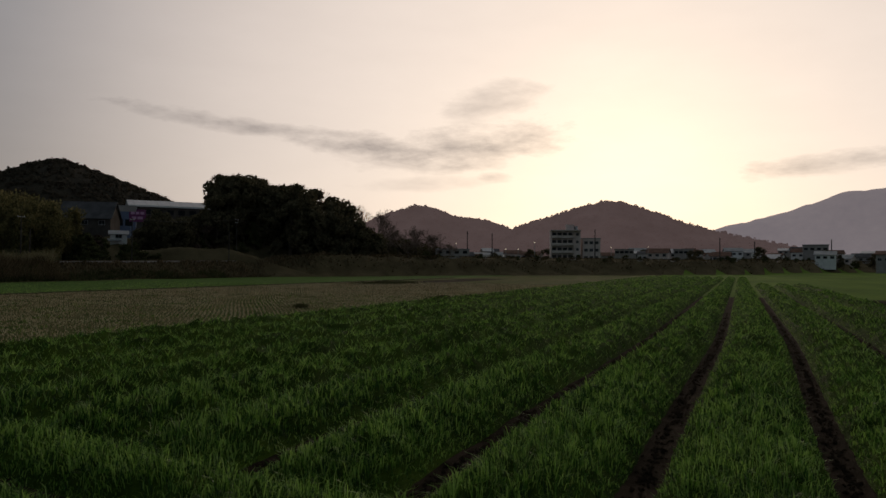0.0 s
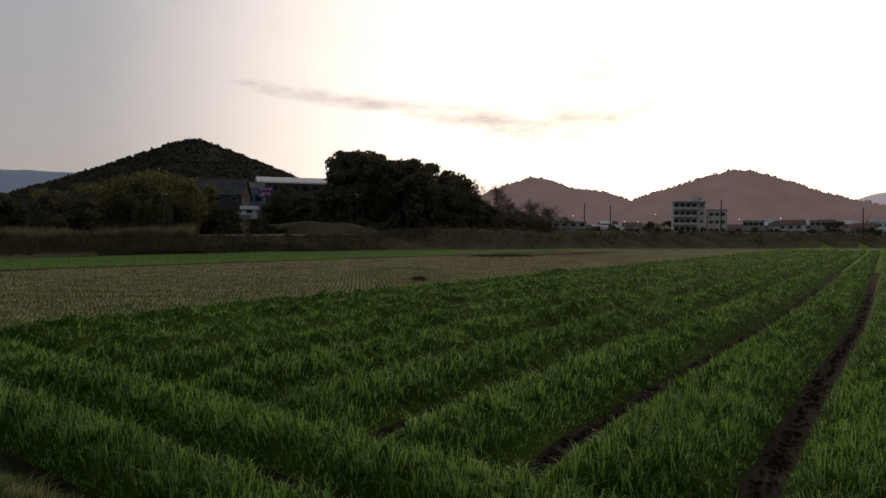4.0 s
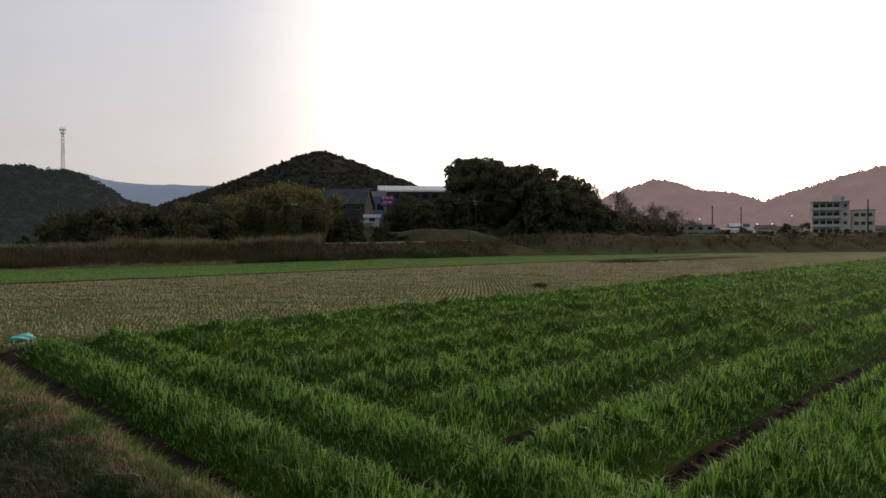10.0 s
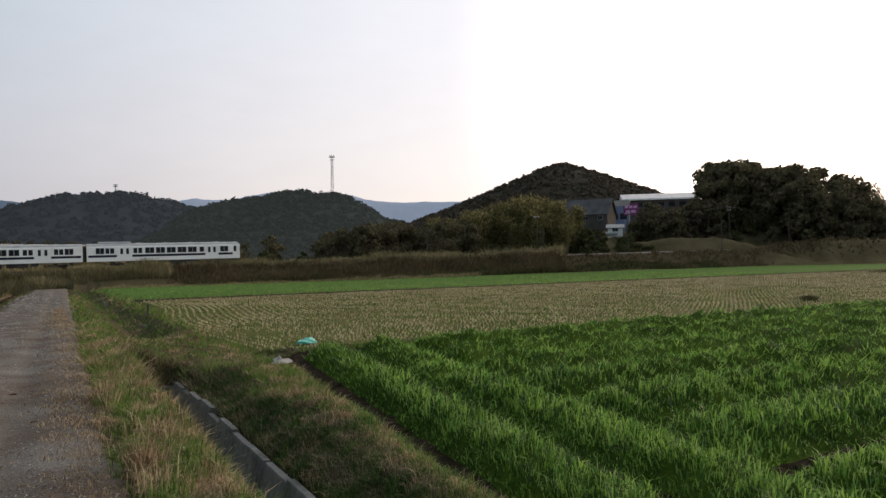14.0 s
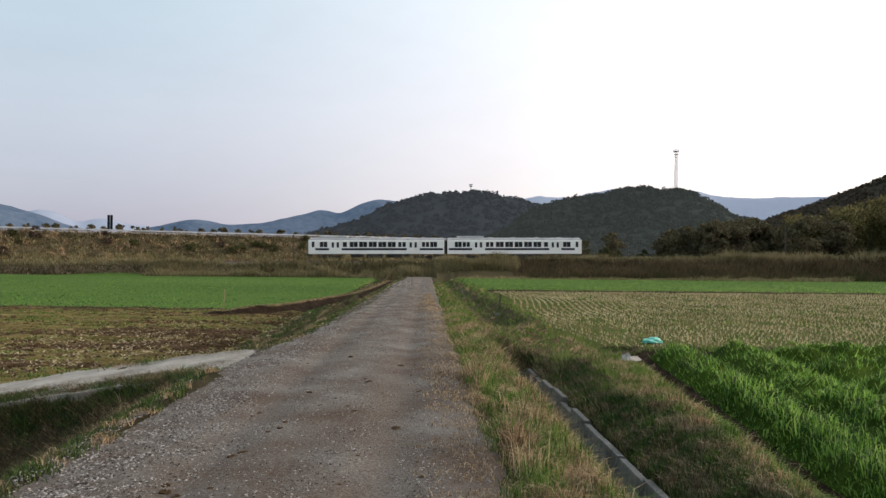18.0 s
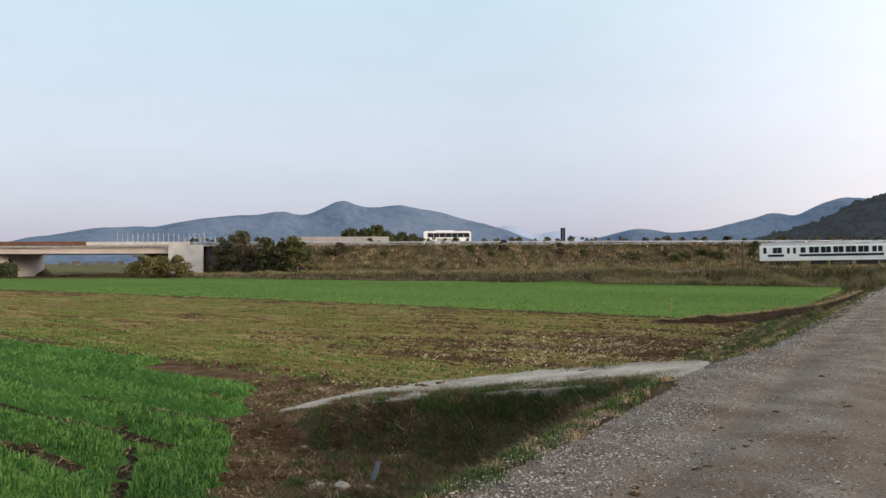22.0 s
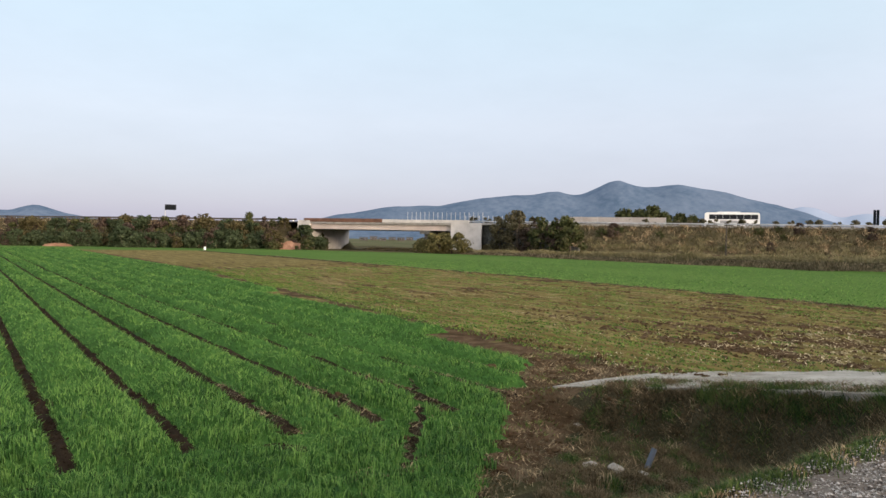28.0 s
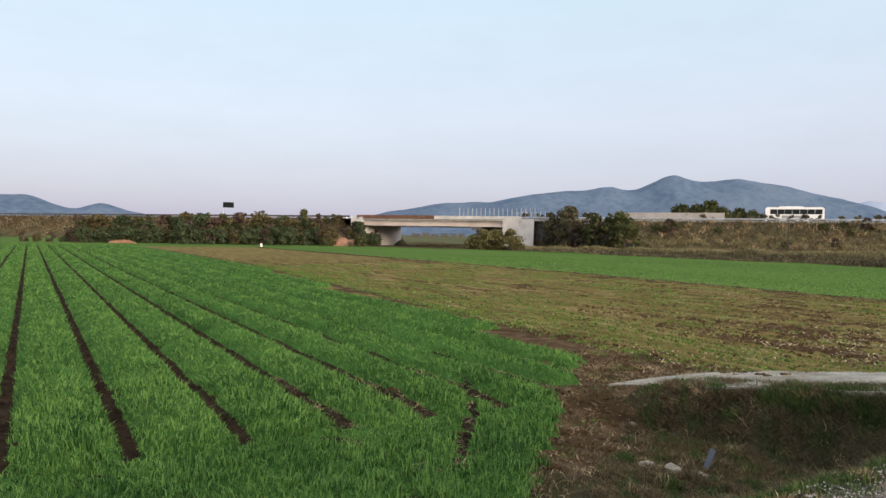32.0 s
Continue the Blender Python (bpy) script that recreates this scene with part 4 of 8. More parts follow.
def rail_car(front, label):
    """A diesel railcar, cab at +x, running floor at z 1.0 over the rail."""
    car = thing("railcar", label, "train car", group="two-car train")
    L, W, zb, zs = 20.8, 1.43, 1.02, 3.16
    g = Geo()
    # body shell: side, cant rail, curved roof
    prof = [(-W, zb), (-W, 2.9), (-W + 0.03, zs), (-W + 0.28, 3.38), (-0.75, 3.50), (0, 3.54), (0.75, 3.50), (W - 0.28, 3.38), (W - 0.03, zs), (W, 2.9), (W, zb)]
    body, roof = [p for p in prof if p[1] <= zs + 0.01], [p for p in prof if p[1] >= zs - 0.01]
    g.prism([(-W, zb), (-W, 2.9), (-W + 0.03, zs), (W - 0.03, zs), (W, 2.9), (W, zb)], -L / 2, L / 2, "x")
    part("body", g, WHITEPAINT, car)
    g = Geo()
    g.prism(roof, -L / 2 + 0.06, L / 2 - 0.10, "x")
    part("roof", g, ROOFGREY, car, "weathered grey roof")
    g = Geo()
    g.box(-8.9 if front else 4.6, -4.7 if front else 8.9, -0.75, 0.75, 3.48, 3.78, bevel=0.08)
    part("cooling_unit", g, STEEL, car)
    # windows from the cab back: centre, width
    win = [(8.15, 1.15), (4.9, 0.62), (3.55, 1.2), (2.1, 1.2), (0.62, 1.2), (-0.85, 1.2), (-2.3, 1.2), (-3.55, 0.5), (-4.2, 0.5), (-7.2, 0.5), (-7.8, 0.5), (-8.75, 1.05)]
    doors = [6.35, -5.6]
    for s in (-1, 1):
        y = s * (W + 0.006)
        for x, w in win:
            fr = Geo()
            fr.box(x - w / 2 - 0.05, x + w / 2 + 0.05, min(y, y + s * 0.012), max(y, y + s * 0.012), 2.05, 2.88)
            f = part("window", fr, WHITEPAINT, car)
            gl = Geo()
            gy0, gy1 = sorted((y + s * 0.012, y + s * 0.02))
            if w > 1.0:
                gl.box(x - w / 2, x - 0.02, gy0, gy1, 2.07, 2.88).box(x + 0.02, x + w / 2, gy0, gy1, 2.07, 2.88)
            else:
                gl.box(x - w / 2, x + w / 2, gy0, gy1, 2.09, 2.84)
            part("pane", gl, GLASS, f, "dark window glass")
        for x in doors:
            d = Geo()
            y0, y1 = sorted((y - s * 0.03, y + s * 0.015))
            d.box(x - 0.72, x - 0.01, y0, y1, 1.1, 3.0, bevel=0.02).box(x + 0.01, x + 0.72, y0, y1, 1.1, 3.0, bevel=0.02)
            dd = part("door", d, WHITEPAINT, car, "white double sliding door")
            gl = Geo()
            gy0, gy1 = sorted((y + s * 0.015, y + s * 0.024))
            gl.box(x - 0.56, x - 0.2, gy0, gy1, 2.0, 2.8).box(x + 0.2, x + 0.56, gy0, gy1, 2.0, 2.8)
            part("pane", gl, GLASS, dd)
        # broken navy band under the windows
        for a, b in ((7.3, 9.4), (-4.6, 5.4), (-10.2, -6.6)):
            n = Geo()
            y0, y1 = sorted((y, y + s * 0.006))
            n.box(a, b, y0, y1, 1.58, 1.90)
            part("stripe", n, NAVY, car, "navy blue band")
        cabw = Geo()
        y0, y1 = sorted((y, y + s * 0.012))
        cabw.box(9.55, 9.95, y0, y1, 2.05, 2.9)
        part("cab_window", cabw, GLASS, car)
    # cab front
    fx = L / 2
    g = Geo()
    g.box(fx, fx + 0.10, -1.32, 1.32, 1.0, 3.22, bevel=0.05)
    part("front_panel", g, WHITEPAINT, car)
    for y0, y1 in ((-1.22, -0.52), (0.52, 1.22), (-0.34, 0.34)):
        g = Geo()
        g.box(fx + 0.09, fx + 0.115, y0, y1, 2.1, 2.85, bevel=0.03)
        part("front_window", g, GLASS, car)
    for y0 in (-1.3, 0.45):
        part("front_stripe", Geo().box(fx + 0.09, fx + 0.108, y0, y0 + 0.85, 1.6, 1.86), NAVY, car)
    for y in (-0.95, 0.95):
        for z, m, nm in ((3.0, LAMP_ON if front else STEEL, "headlight"), (1.35, TAIL_ON if front else STEEL, "marker_light")):
            g = Geo()
            g.tube((fx + 0.09, y, z), (fx + 0.14, y, z), 0.11, 0.10, 12)
            part(nm, g, m, car)
    g = Geo()
    g.box(fx + 0.1, fx + 0.16, -1.1, 1.1, 0.45, 0.95, bevel=0.04)
    part("skirt", g, DARKMETAL, car)
    g = Geo()
    g.box(-fx - 0.22, -fx, -0.5, 0.5, 1.05, 3.1, bevel=0.04)
    part("gangway_bellows", g, BLACK, car, "black gangway bellows")
    g = Geo()
    g.tube((fx - 0.3, 0, 0.88), (fx + 0.55, 0, 0.88), 0.11, 0.11)
    part("coupler", g, DARKMETAL, car)
    # underframe boxes and bogies
    for a, b, z in ((-3.9, -1.4, 0.45), (-0.9, 1.6, 0.38), (2.1, 4.0, 0.5), (-5.2, -4.2, 0.55)):
        g = Geo()
        g.box(a, b, -1.25, 1.25, z, 1.04, bevel=0.04)
        part("underfloor_box", g, DARKMETAL, car)
    for bx in (-7.1, 7.1):
        g = Geo()
        g.box(bx - 1.5, bx + 1.5, -1.1, -0.9, 0.38, 0.72, bevel=0.04).box(bx - 1.5, bx + 1.5, 0.9, 1.1, 0.38, 0.72, bevel=0.04).box(bx - 0.3, bx + 0.3, -1.0, 1.0, 0.5, 0.95)
        bg = part("bogie", g, DARKMETAL, car)
        for wx in (-1.05, 1.05):
            for y in (-0.62, 0.62):
                g = Geo()
                g.tube((bx + wx, y - 0.06, 0.43), (bx + wx, y + 0.06, 0.43), 0.43, 0.43, 20)
                part("wheel", g, RUSTSTEEL, bg)
    for k in range(5):
        g = Geo()
        g.box(-7.5 + k * 3.6, -6.9 + k * 3.6, -0.3, 0.3, 3.50, 3.62, bevel=0.04)
        part("roof_vent", g, ROOFGREY, car)
    return car


def build_train():
    tilt = -math.degrees(math.atan(0.0108))
    for cx, turn, front, lab in ((14.35, 0, True, "white diesel railcar with a navy stripe and lit lamps"), (-6.95, 180, False, "white diesel railcar with a navy stripe, coupled in front")):
        c = rail_car(front, lab)
        c.matrix_world = pose(cx, RAIL_Y, float(rail_z(cx)) + 0.03, 0, tilt if turn == 0 else -tilt, turn)


build_track()
build_train()

# ---- highway on its bank, bridge, coach, signs ----
HA = math.degrees(math.atan(HW_K))
CU = 1 / math.hypot(1, HW_K)


def hw(u, q, z):
    """A point u along the highway, q across it (towards the far side), at height z."""
    return (u * CU - q * HW_K * CU, HW_C + u * HW_K * CU + q * CU, z)


def hw_pose(u, q, z):
    return pose(*hw(u, q, z), 0, 0, HA)


def build_highway():
    deck = Geo().box(-470, -233, -11, 11, HW_Z - 0.2, HW_Z + 0.02).box(-184, 31, -11, 11, HW_Z - 0.2, HW_Z + 0.02)
    ob = part("highway", deck, mat("asphalt", [(0.04, 0.04, 0.042), (0.055, 0.055, 0.057), (0.075, 0.075, 0.077)], 0.3, 12, 0.9, 0.2))
    ob.matrix_world = hw_pose(0, 0, 0)
    tagged(ob, "grey asphalt highway on top of a high bank", "road", kind="structure")
    # guard rail
    fence = thing("guard_rail", "long pale steel guard rail along the highway's edge", "guard rail", at=hw_pose(0, -10.6, HW_Z))
    for a in np.arange(-184, 24, 8.0):
        part("beam", Geo().prism([(0, 0.42), (-0.05, 0.5), (0, 0.58), (-0.05, 0.66), (0, 0.75), (0.04, 0.75), (0.04, 0.42)], a, a + 7.97, "x"), STEEL, fence)
    for k, a in enumerate(np.arange(-183, 31, 4.0)):
        part("post", Geo().tube((a, 0.1, -0.1), (a, 0.1, 0.8), 0.06), STEEL, fence)
    far_fence = thing("guard_rail", "dull steel guard rail on the highway beyond the bridge", "guard rail", at=hw_pose(0, -10.6, HW_Z))
    for a in np.arange(-440, -236, 12.0):
        part("beam", Geo().prism([(0, 0.35), (-0.05, 0.5), (0, 0.6), (-0.05, 0.72), (0, 0.85), (0.04, 0.85), (0.04, 0.35)], a, a + 11.95, "x"), DULLWALL, far_fence)
        part("post", Geo().tube((a + 6, 0.1, -0.1), (a + 6, 0.1, 0.85), 0.07), STEEL, far_fence)
    # kerb strip that shows as the pale line
    k = part("highway_kerb", Geo().box(-184, 31, -11.3, -10.9, HW_Z - 0.3, HW_Z + 0.22), CONCRETE)
    k.matrix_world = hw_pose(0, 0, 0)
    tagged(k, "pale concrete kerb at the highway's edge", "kerb", kind="structure")
    # viaduct where the bank ends
    v = thing("viaduct", "concrete girder viaduct carrying the highway on", "viaduct", at=hw_pose(0, 0, 0))
    part("girder", Geo().box(10, 31, -11, 11, HW_Z - 1.5, HW_Z - 0.2), CONCRETE, v)
    for u in (20, 29):
        part("pier", Geo().box(u - 1, u + 1, -8, 8, -1.5, HW_Z - 1.6), CONCRETE, v)


def build_bridge():
    b = thing("highway_bridge", "steel and concrete bridge where the highway crosses the railway", "bridge", at=hw_pose(0, 0, 0))
    z = HW_Z
    part("near_abutment", Geo().box(-188, -183, -11.5, 11.5, -1.6, z + 0.1).box(-183, -179.5, -11.6, -11.0, -1.5, z + 0.1), PALECONC, b, "pale concrete abutment with a wing wall")
    part("far_abutment", Geo().box(-235, -231, -11.5, 11.5, -2.2, z + 0.4), PALECONC, b)
    part("deck", Geo().box(-233, -186, -11.4, 11.4, z - 0.5, z + 0.05), CONCRETE, b)
    for k, q in enumerate((-10.6, -5.3, 0, 5.3, 10.6)):
        part("girder", Geo().box(-232, -187, q - 0.2, q + 0.2, z - 2.0, z - 0.5).box(-232, -187, q - 0.35, q + 0.35, z - 2.0, z - 1.88), mat("beige_girder", [(0.36, 0.30, 0.26), (0.46, 0.39, 0.345), (0.54, 0.47, 0.42)], 0.3, 5, 0.7, 0.1) if k == 0 else CONCRETE, b, "beige plate girder" if k == 0 else "")
    part("pier", Geo().box(-196.5, -194.5, -9, 9, -1.6, z - 2.0).box(-197, -194, -11, 11, z - 2.9, z - 2.0), OLDCONC, b)
    part("parapet", Geo().box(-233, -208, -11.5, -11.2, z, z + 1.0), RUSTSTEEL, b, "brown steel parapet")
    part("parapet", Geo().box(-208, -183, -11.55, -11.2, z, z + 0.85), PALECONC, b, "pale concrete parapet")
    for k in range(18):
        u = -200.5 + k * 1.25
        part("fence_post", Geo().tube((u, -11.35, z + 0.8), (u, -11.35, z + 2.9), 0.07), STEEL, b)
    for k in range(10):
        u = -192 + k * 1.4
        part("fence_post", Geo().tube((u, 11.35, z + 0.1), (u, 11.35, z + 2.9), 0.07), STEEL, b)


def build_coach():
    c = thing("coach", "white long-distance coach with dark windows on the highway", "bus")
    L, W = 6.0, 1.25
    prof = [(-L, 0.35), (-L, 3.2), (-L + 0.5, 3.45), (L - 0.4, 3.45), (L, 3.1), (L, 0.35)]
    part("body", Geo().prism(prof, -W, W, "y"), WHITEPAINT, c)
    part("roof_unit", Geo().box(-3.2, 1.8, -0.9, 0.9, 3.4, 3.62, bevel=0.06), WHITEPAINT, c)
    for s in (-1, 1):
        y0, y1 = sorted((s * W, s * (W + 0.012)))
        for k in range(7):
            a = -5.0 + k * 1.52
            part("side_window", Geo().box(a, a + 1.46, y0, y1, 1.85, 2.95), GLASS, c)
        part("stripe", Geo().box(-5.6, 5.7, y0, y1, 0.55, 0.85), mat("maroon_band", [(0.10, 0.02, 0.02), (0.14, 0.03, 0.03)], 1, 9, 0.5, 0) if s < 0 else NAVY, c)
        part("luggage_door", Geo().box(-2.6, 2.4, y0, y1, 0.95, 1.55), ROOFGREY, c)
        for x in (-3.6, 3.4):
            w = part("wheel", Geo().tube((x, s * 1.0, 0.5), (x, s * 1.27, 0.5), 0.5, 0.5, 20), BLACK, c)
            part("rim", Geo().tube((x, s * 1.26, 0.5), (x, s * 1.285, 0.5), 0.28, 0.26, 16), STEEL, w)
    part("windscreen", Geo().box(-L - 0.012, -L, -1.1, 1.1, 1.4, 2.95), GLASS, c)
    for y in (-0.9, 0.9):
        part("headlight", Geo().box(-L - 0.02, -L, y - 0.2, y + 0.2, 0.75, 0.95), STEEL, c)
    c.matrix_world = hw_pose(-119.5 + 0.0, -5.5, HW_Z + 0.03)


def build_signs():
    s = thing("twin_panel_sign", "dark two-panel road sign on steel posts, seen from behind", "road sign", at=pose(-74.5, 173.0, HW_Z - 0.2, 0, 0, 10))
    for x in (-0.32, 0.32):
        part("post", Geo().tube((x, 0.1, 0), (x, 0.1, 2.4), 0.07), STEEL, s)
        part("panel", Geo().box(x - 0.28, x + 0.28, -0.06, 0.03, 0.9, 4.7, bevel=0.02), SIGNFACE, s)
    g = thing("gantry_sign", "dark rectangular highway sign on a tall single pole", "road sign", at=pose(-243, 62.5, 5.5, 0, 0, 70))
    part("pole", Geo().tube((-1.7, 0.1, -1), (-1.7, 0.1, 6.0), 0.14, 0.11), STEEL, g)
    part("arm", Geo().tube((-1.7, 0.1, 5.6), (1.6, 0.1, 5.6), 0.08).tube((-1.7, 0.1, 4.6), (1.6, 0.1, 4.6), 0.08), STEEL, g)
    part("panel", Geo().box(-1.75, 1.75, -0.05, 0.03, 4.2, 6.0, bevel=0.02), SIGNFACE, g)
    w = thing("noise_barrier", "long pale panel noise barrier beside the highway", "wall", at=hw_pose(0, -10.0, HW_Z))
    for k in range(6):
        a = -158 + k * 4.0
        part("panel", Geo().box(a, a + 3.92, -0.06, 0.06, 0, 2.0), PLASTER, w)
        part("post", Geo().box(a + 3.92, a + 4.0, -0.1, 0.1, 0, 2.1), STEEL, w)


def build_wall():
    w = Geo().prism([(-154, -1.5), (-154, 5.9), (-141, 5.6), (-122, 2.2), (-112, 0.6), (-112, -1.5)], 116.6, 117.1, "y")
    ob = part("retaining_wall", w, OLDCONC)
    tagged(ob, "dark stained concrete retaining wall beside the track", "wall", kind="structure")


build_wall()
build_highway()
build_bridge()
build_coach()
build_signs()

# ---- crops ----
def bed_mesh(name, label, x0, x1, y0, y1, along, top, near, skew=0.0, group="", seed=1, blade_h=0.24, leaf=None, mask=None, dome_p=3.0, fine=0.011, veer=0.0, bed=None, cols=11, slant=0.0, far_w=0.9, far_d=1.7, edge=0.6):
    """One ridge of young cereal: a rounded leafy canopy with blades over it. along: 'x' or 'y'."""
    r = np.random.default_rng(seed)
    La, Lb = (x1 - x0, y1 - y0) if along == "x" else (y1 - y0, x1 - x0)
    us, u = [0.0], 0.0
    while u < La:
        d = math.hypot(x0 + (u if along == "x" else 0), (y0 + y1) / 2)
        u += 0.22 + 0.012 * max(0, abs(d) - 10)
        us.append(min(u, La))
    us, vs = np.array(us), np.linspace(0, 1, cols)
    U, W = np.meshgrid(us, vs, indexing="ij")
    dome_at = lambda w: np.clip(1 - np.abs(2 * w - 1) ** dome_p, 0, 1) * (1 - 0.07 * (1 - np.cos(w * 6.283 * 5)))
    grown = lambda x, y: 0.72 + 0.28 * smoothstep(12, 26, np.hypot(x, y))
    tall_at = lambda x, y: np.maximum(grown(x, y) * top * (0.80 + 0.20 * wave_noise(x, y, 1.3, 13) + 0.26 * wave_noise(x, y, 0.55, 14) * (2.9 - 2 * np.minimum(1.25, grown(x, y) * 1.25))), 0.05)
    dome = dome_at(W)
    endcap = np.clip(np.minimum(U, La - U) / 0.35, 0, 1) ** 0.5
    Xc, Yc = (x0 + U, y0 + W * Lb) if along == "x" else (x0 + W * Lb, y0 + U)
    if skew:
        Yc = Yc + skew * (-Xc - 20)
    if veer:
        Yc = Yc + veer * (0.75 - smoothstep(8, 34, Xc))
    if slant:
        Xc = Xc + slant * (Yc - 8)
    Zg = np.asarray(land(Xc, Yc))
    Z = Zg - 0.04 + tall_at(Xc, Yc) * dome * endcap
    if mask:
        Z = Zg - 0.06 + (Z - Zg + 0.06) * mask(Xc, Yc)
    n, m = U.shape
    i = (np.arange(n - 1)[:, None] * m + np.arange(m - 1)[None]).ravel()
    quads = np.stack([i, i + 1, i + m + 1, i + m], 1)
    V0 = np.stack([Xc, Yc, Z], -1).reshape(-1, 3)
    F0 = np.concatenate([quads[:, [0, 1, 2]], quads[:, [0, 2, 3]]])
    # blades, denser and finer where the lane passes
    cnt = int(near * La * Lb)
    uu = r.uniform(0, La, cnt)
    ww = r.uniform(0.03, 0.97, cnt)
    bx, by = (x0 + uu, y0 + ww * Lb) if along == "x" else (x0 + ww * Lb, y0 + uu)
    if skew:
        by = by + skew * (-bx - 20)
    if veer:
        by = by + veer * (0.75 - smoothstep(8, 34, bx))
    if slant:
        bx = bx + slant * (by - 8)
    d = np.hypot(bx, by)
    keep = r.uniform(0, 1, cnt) < np.clip((11.0 / np.maximum(d, 1)) ** far_d, 0.012, 1)
    patch = wave_noise(bx, by, 1.6, 17)
    keep &= patch > -1.15 + 0.2 * r.normal(size=cnt)
    if mask:
        keep &= mask(bx, by) > 0.5
    bx, by, d, ww = bx[keep], by[keep], d[keep], ww[keep]
    w = fine * np.maximum(1, d / 9) ** far_w
    u_in = (bx - x0) if along == "x" else (by - y0)
    caps = np.clip(np.minimum(u_in, La - u_in) / 0.35, 0.05, 1) ** 0.5
    hh = blade_h * (2.0 - grown(bx, by)) * np.clip(0.92 + 0.25 * wave_noise(bx, by, 0.8, 15) + 0.38 * wave_noise(bx, by, 0.33, 16), 0.35, 1.7) * (1 - edge * np.abs(2 * ww - 1) ** 3)
    V1, F1 = blades(bx, by, np.asarray(land(bx, by)) - 0.06 + tall_at(bx, by) * dome_at(ww) * caps * 0.92, hh, w, 0.95, seed=seed, far=17.0)
    V = np.concatenate([V0, V1])
    F = np.concatenate([F0, F1 + len(V0)])
    idx = np.concatenate([np.zeros(len(F0)), np.ones(len(F1))])
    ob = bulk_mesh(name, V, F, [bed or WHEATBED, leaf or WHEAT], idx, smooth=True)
    return tagged(ob, label, "crop", group, "stuff")


for k in range(-4, 8):          # beds beyond the headland, parallel to the railway
    y0 = 0.98 + 2.62 * k
    y1 = min(y0 + 2.62, 22.0)
    start = 8.2 + 0.135 * (y0 - 6.7)
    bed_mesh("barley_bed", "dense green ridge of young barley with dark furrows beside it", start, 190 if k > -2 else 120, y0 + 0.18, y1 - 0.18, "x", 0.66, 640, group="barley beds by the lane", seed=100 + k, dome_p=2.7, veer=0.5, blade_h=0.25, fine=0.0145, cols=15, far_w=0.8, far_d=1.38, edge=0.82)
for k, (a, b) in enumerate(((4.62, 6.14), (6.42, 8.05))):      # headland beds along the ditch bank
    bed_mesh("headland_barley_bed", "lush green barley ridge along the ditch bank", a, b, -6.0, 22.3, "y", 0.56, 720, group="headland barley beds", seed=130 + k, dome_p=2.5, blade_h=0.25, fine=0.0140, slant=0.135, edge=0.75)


def near_seg(x, y, ax, ay, bx, by):
    t = np.clip(((x - ax) * (bx - ax) + (y - ay) * (by - ay)) / ((bx - ax) ** 2 + (by - ay) ** 2), 0, 1)
    return np.hypot(x - ax - t * (bx - ax), y - ay - t * (by - ay))


def low_field(x, y):
    """1 where the low field's crop stands: inside its slanting edge, off the wheel tracks."""
    m = (x + y + 0.35 * wave_noise(x, y, 1.2, 19) < -2.3) & (x < -8.3 + 0.3 * wave_noise(x, y, 1.0, 18)) & (wave_noise(x, y, 0.9, 20) + 0.5 * wave_noise(x, y, 0.35, 22) > -1.0 + 0.35 * smoothstep(-13, -9, x))
    for wide, *s in ((0.12, -15.3, 9.55, -12.5, 7.95), (0.14, -12.5, 7.95, -10.4, 6.3), (0.10, -15.3, 7.9, -12.5, 6.0), (0.11, -10.4, 5.0, -9.7, 6.6), (0.10, -12.2, 4.6, -11.5, 5.1)):
        m = m & (near_seg(x, y, *s) > wide + 0.035 * wave_noise(x, y, 0.5, 23))
    return m.astype(float)


for k in range(-4, 11):
    y0 = 0.10 + 1.74 * k
    xr = min(-12.1, -2.2 - y0) if k < 8 else (-22, -43, -61)[k - 8]
    gap = 0.06 if k < 3 else 0.14
    bed_mesh("cereal_bed", "long green ridge of young cereal with bare soil furrows", -165, xr, y0 + gap, y0 + 1.74 - gap, "x", 0.36, 1000, skew=0.018, leaf=CEREAL, bed=CEREALBED, group="cereal beds in the low field", seed=160 + k, blade_h=0.18, mask=low_field, dome_p=3.0, fine=0.012, far_w=0.62, far_d=1.25, edge=0.5)
bed_mesh("cereal_headland", "thick green headland of young cereal at the field's corner", -12.4, -8.0, -6.0, 10.4, "y", 0.22, 950, leaf=CEREAL, bed=CEREALBED, seed=180, blade_h=0.19, mask=low_field, dome_p=14, fine=0.012, cols=45)


def tuft_field(name, label, category, x, y, per, height, width, lean, material, seed, spread=0.06, lift=0.0):
    r = np.random.default_rng(seed)
    n = len(x)
    bx = np.repeat(x, per) + r.normal(0, spread, n * per)
    by = np.repeat(y, per) + r.normal(0, spread, n * per)
    V, F = blades(bx, by, land(bx, by) + lift, np.broadcast_to(np.asarray(height), (n,)).repeat(per) if np.ndim(height) else height, width if np.ndim(width) == 0 else np.repeat(width, per), lean, seed=seed)
    ob = bulk_mesh(name, V, F, [material])
    return tagged(ob, label, category, kind="stuff")


r = np.random.default_rng(5)
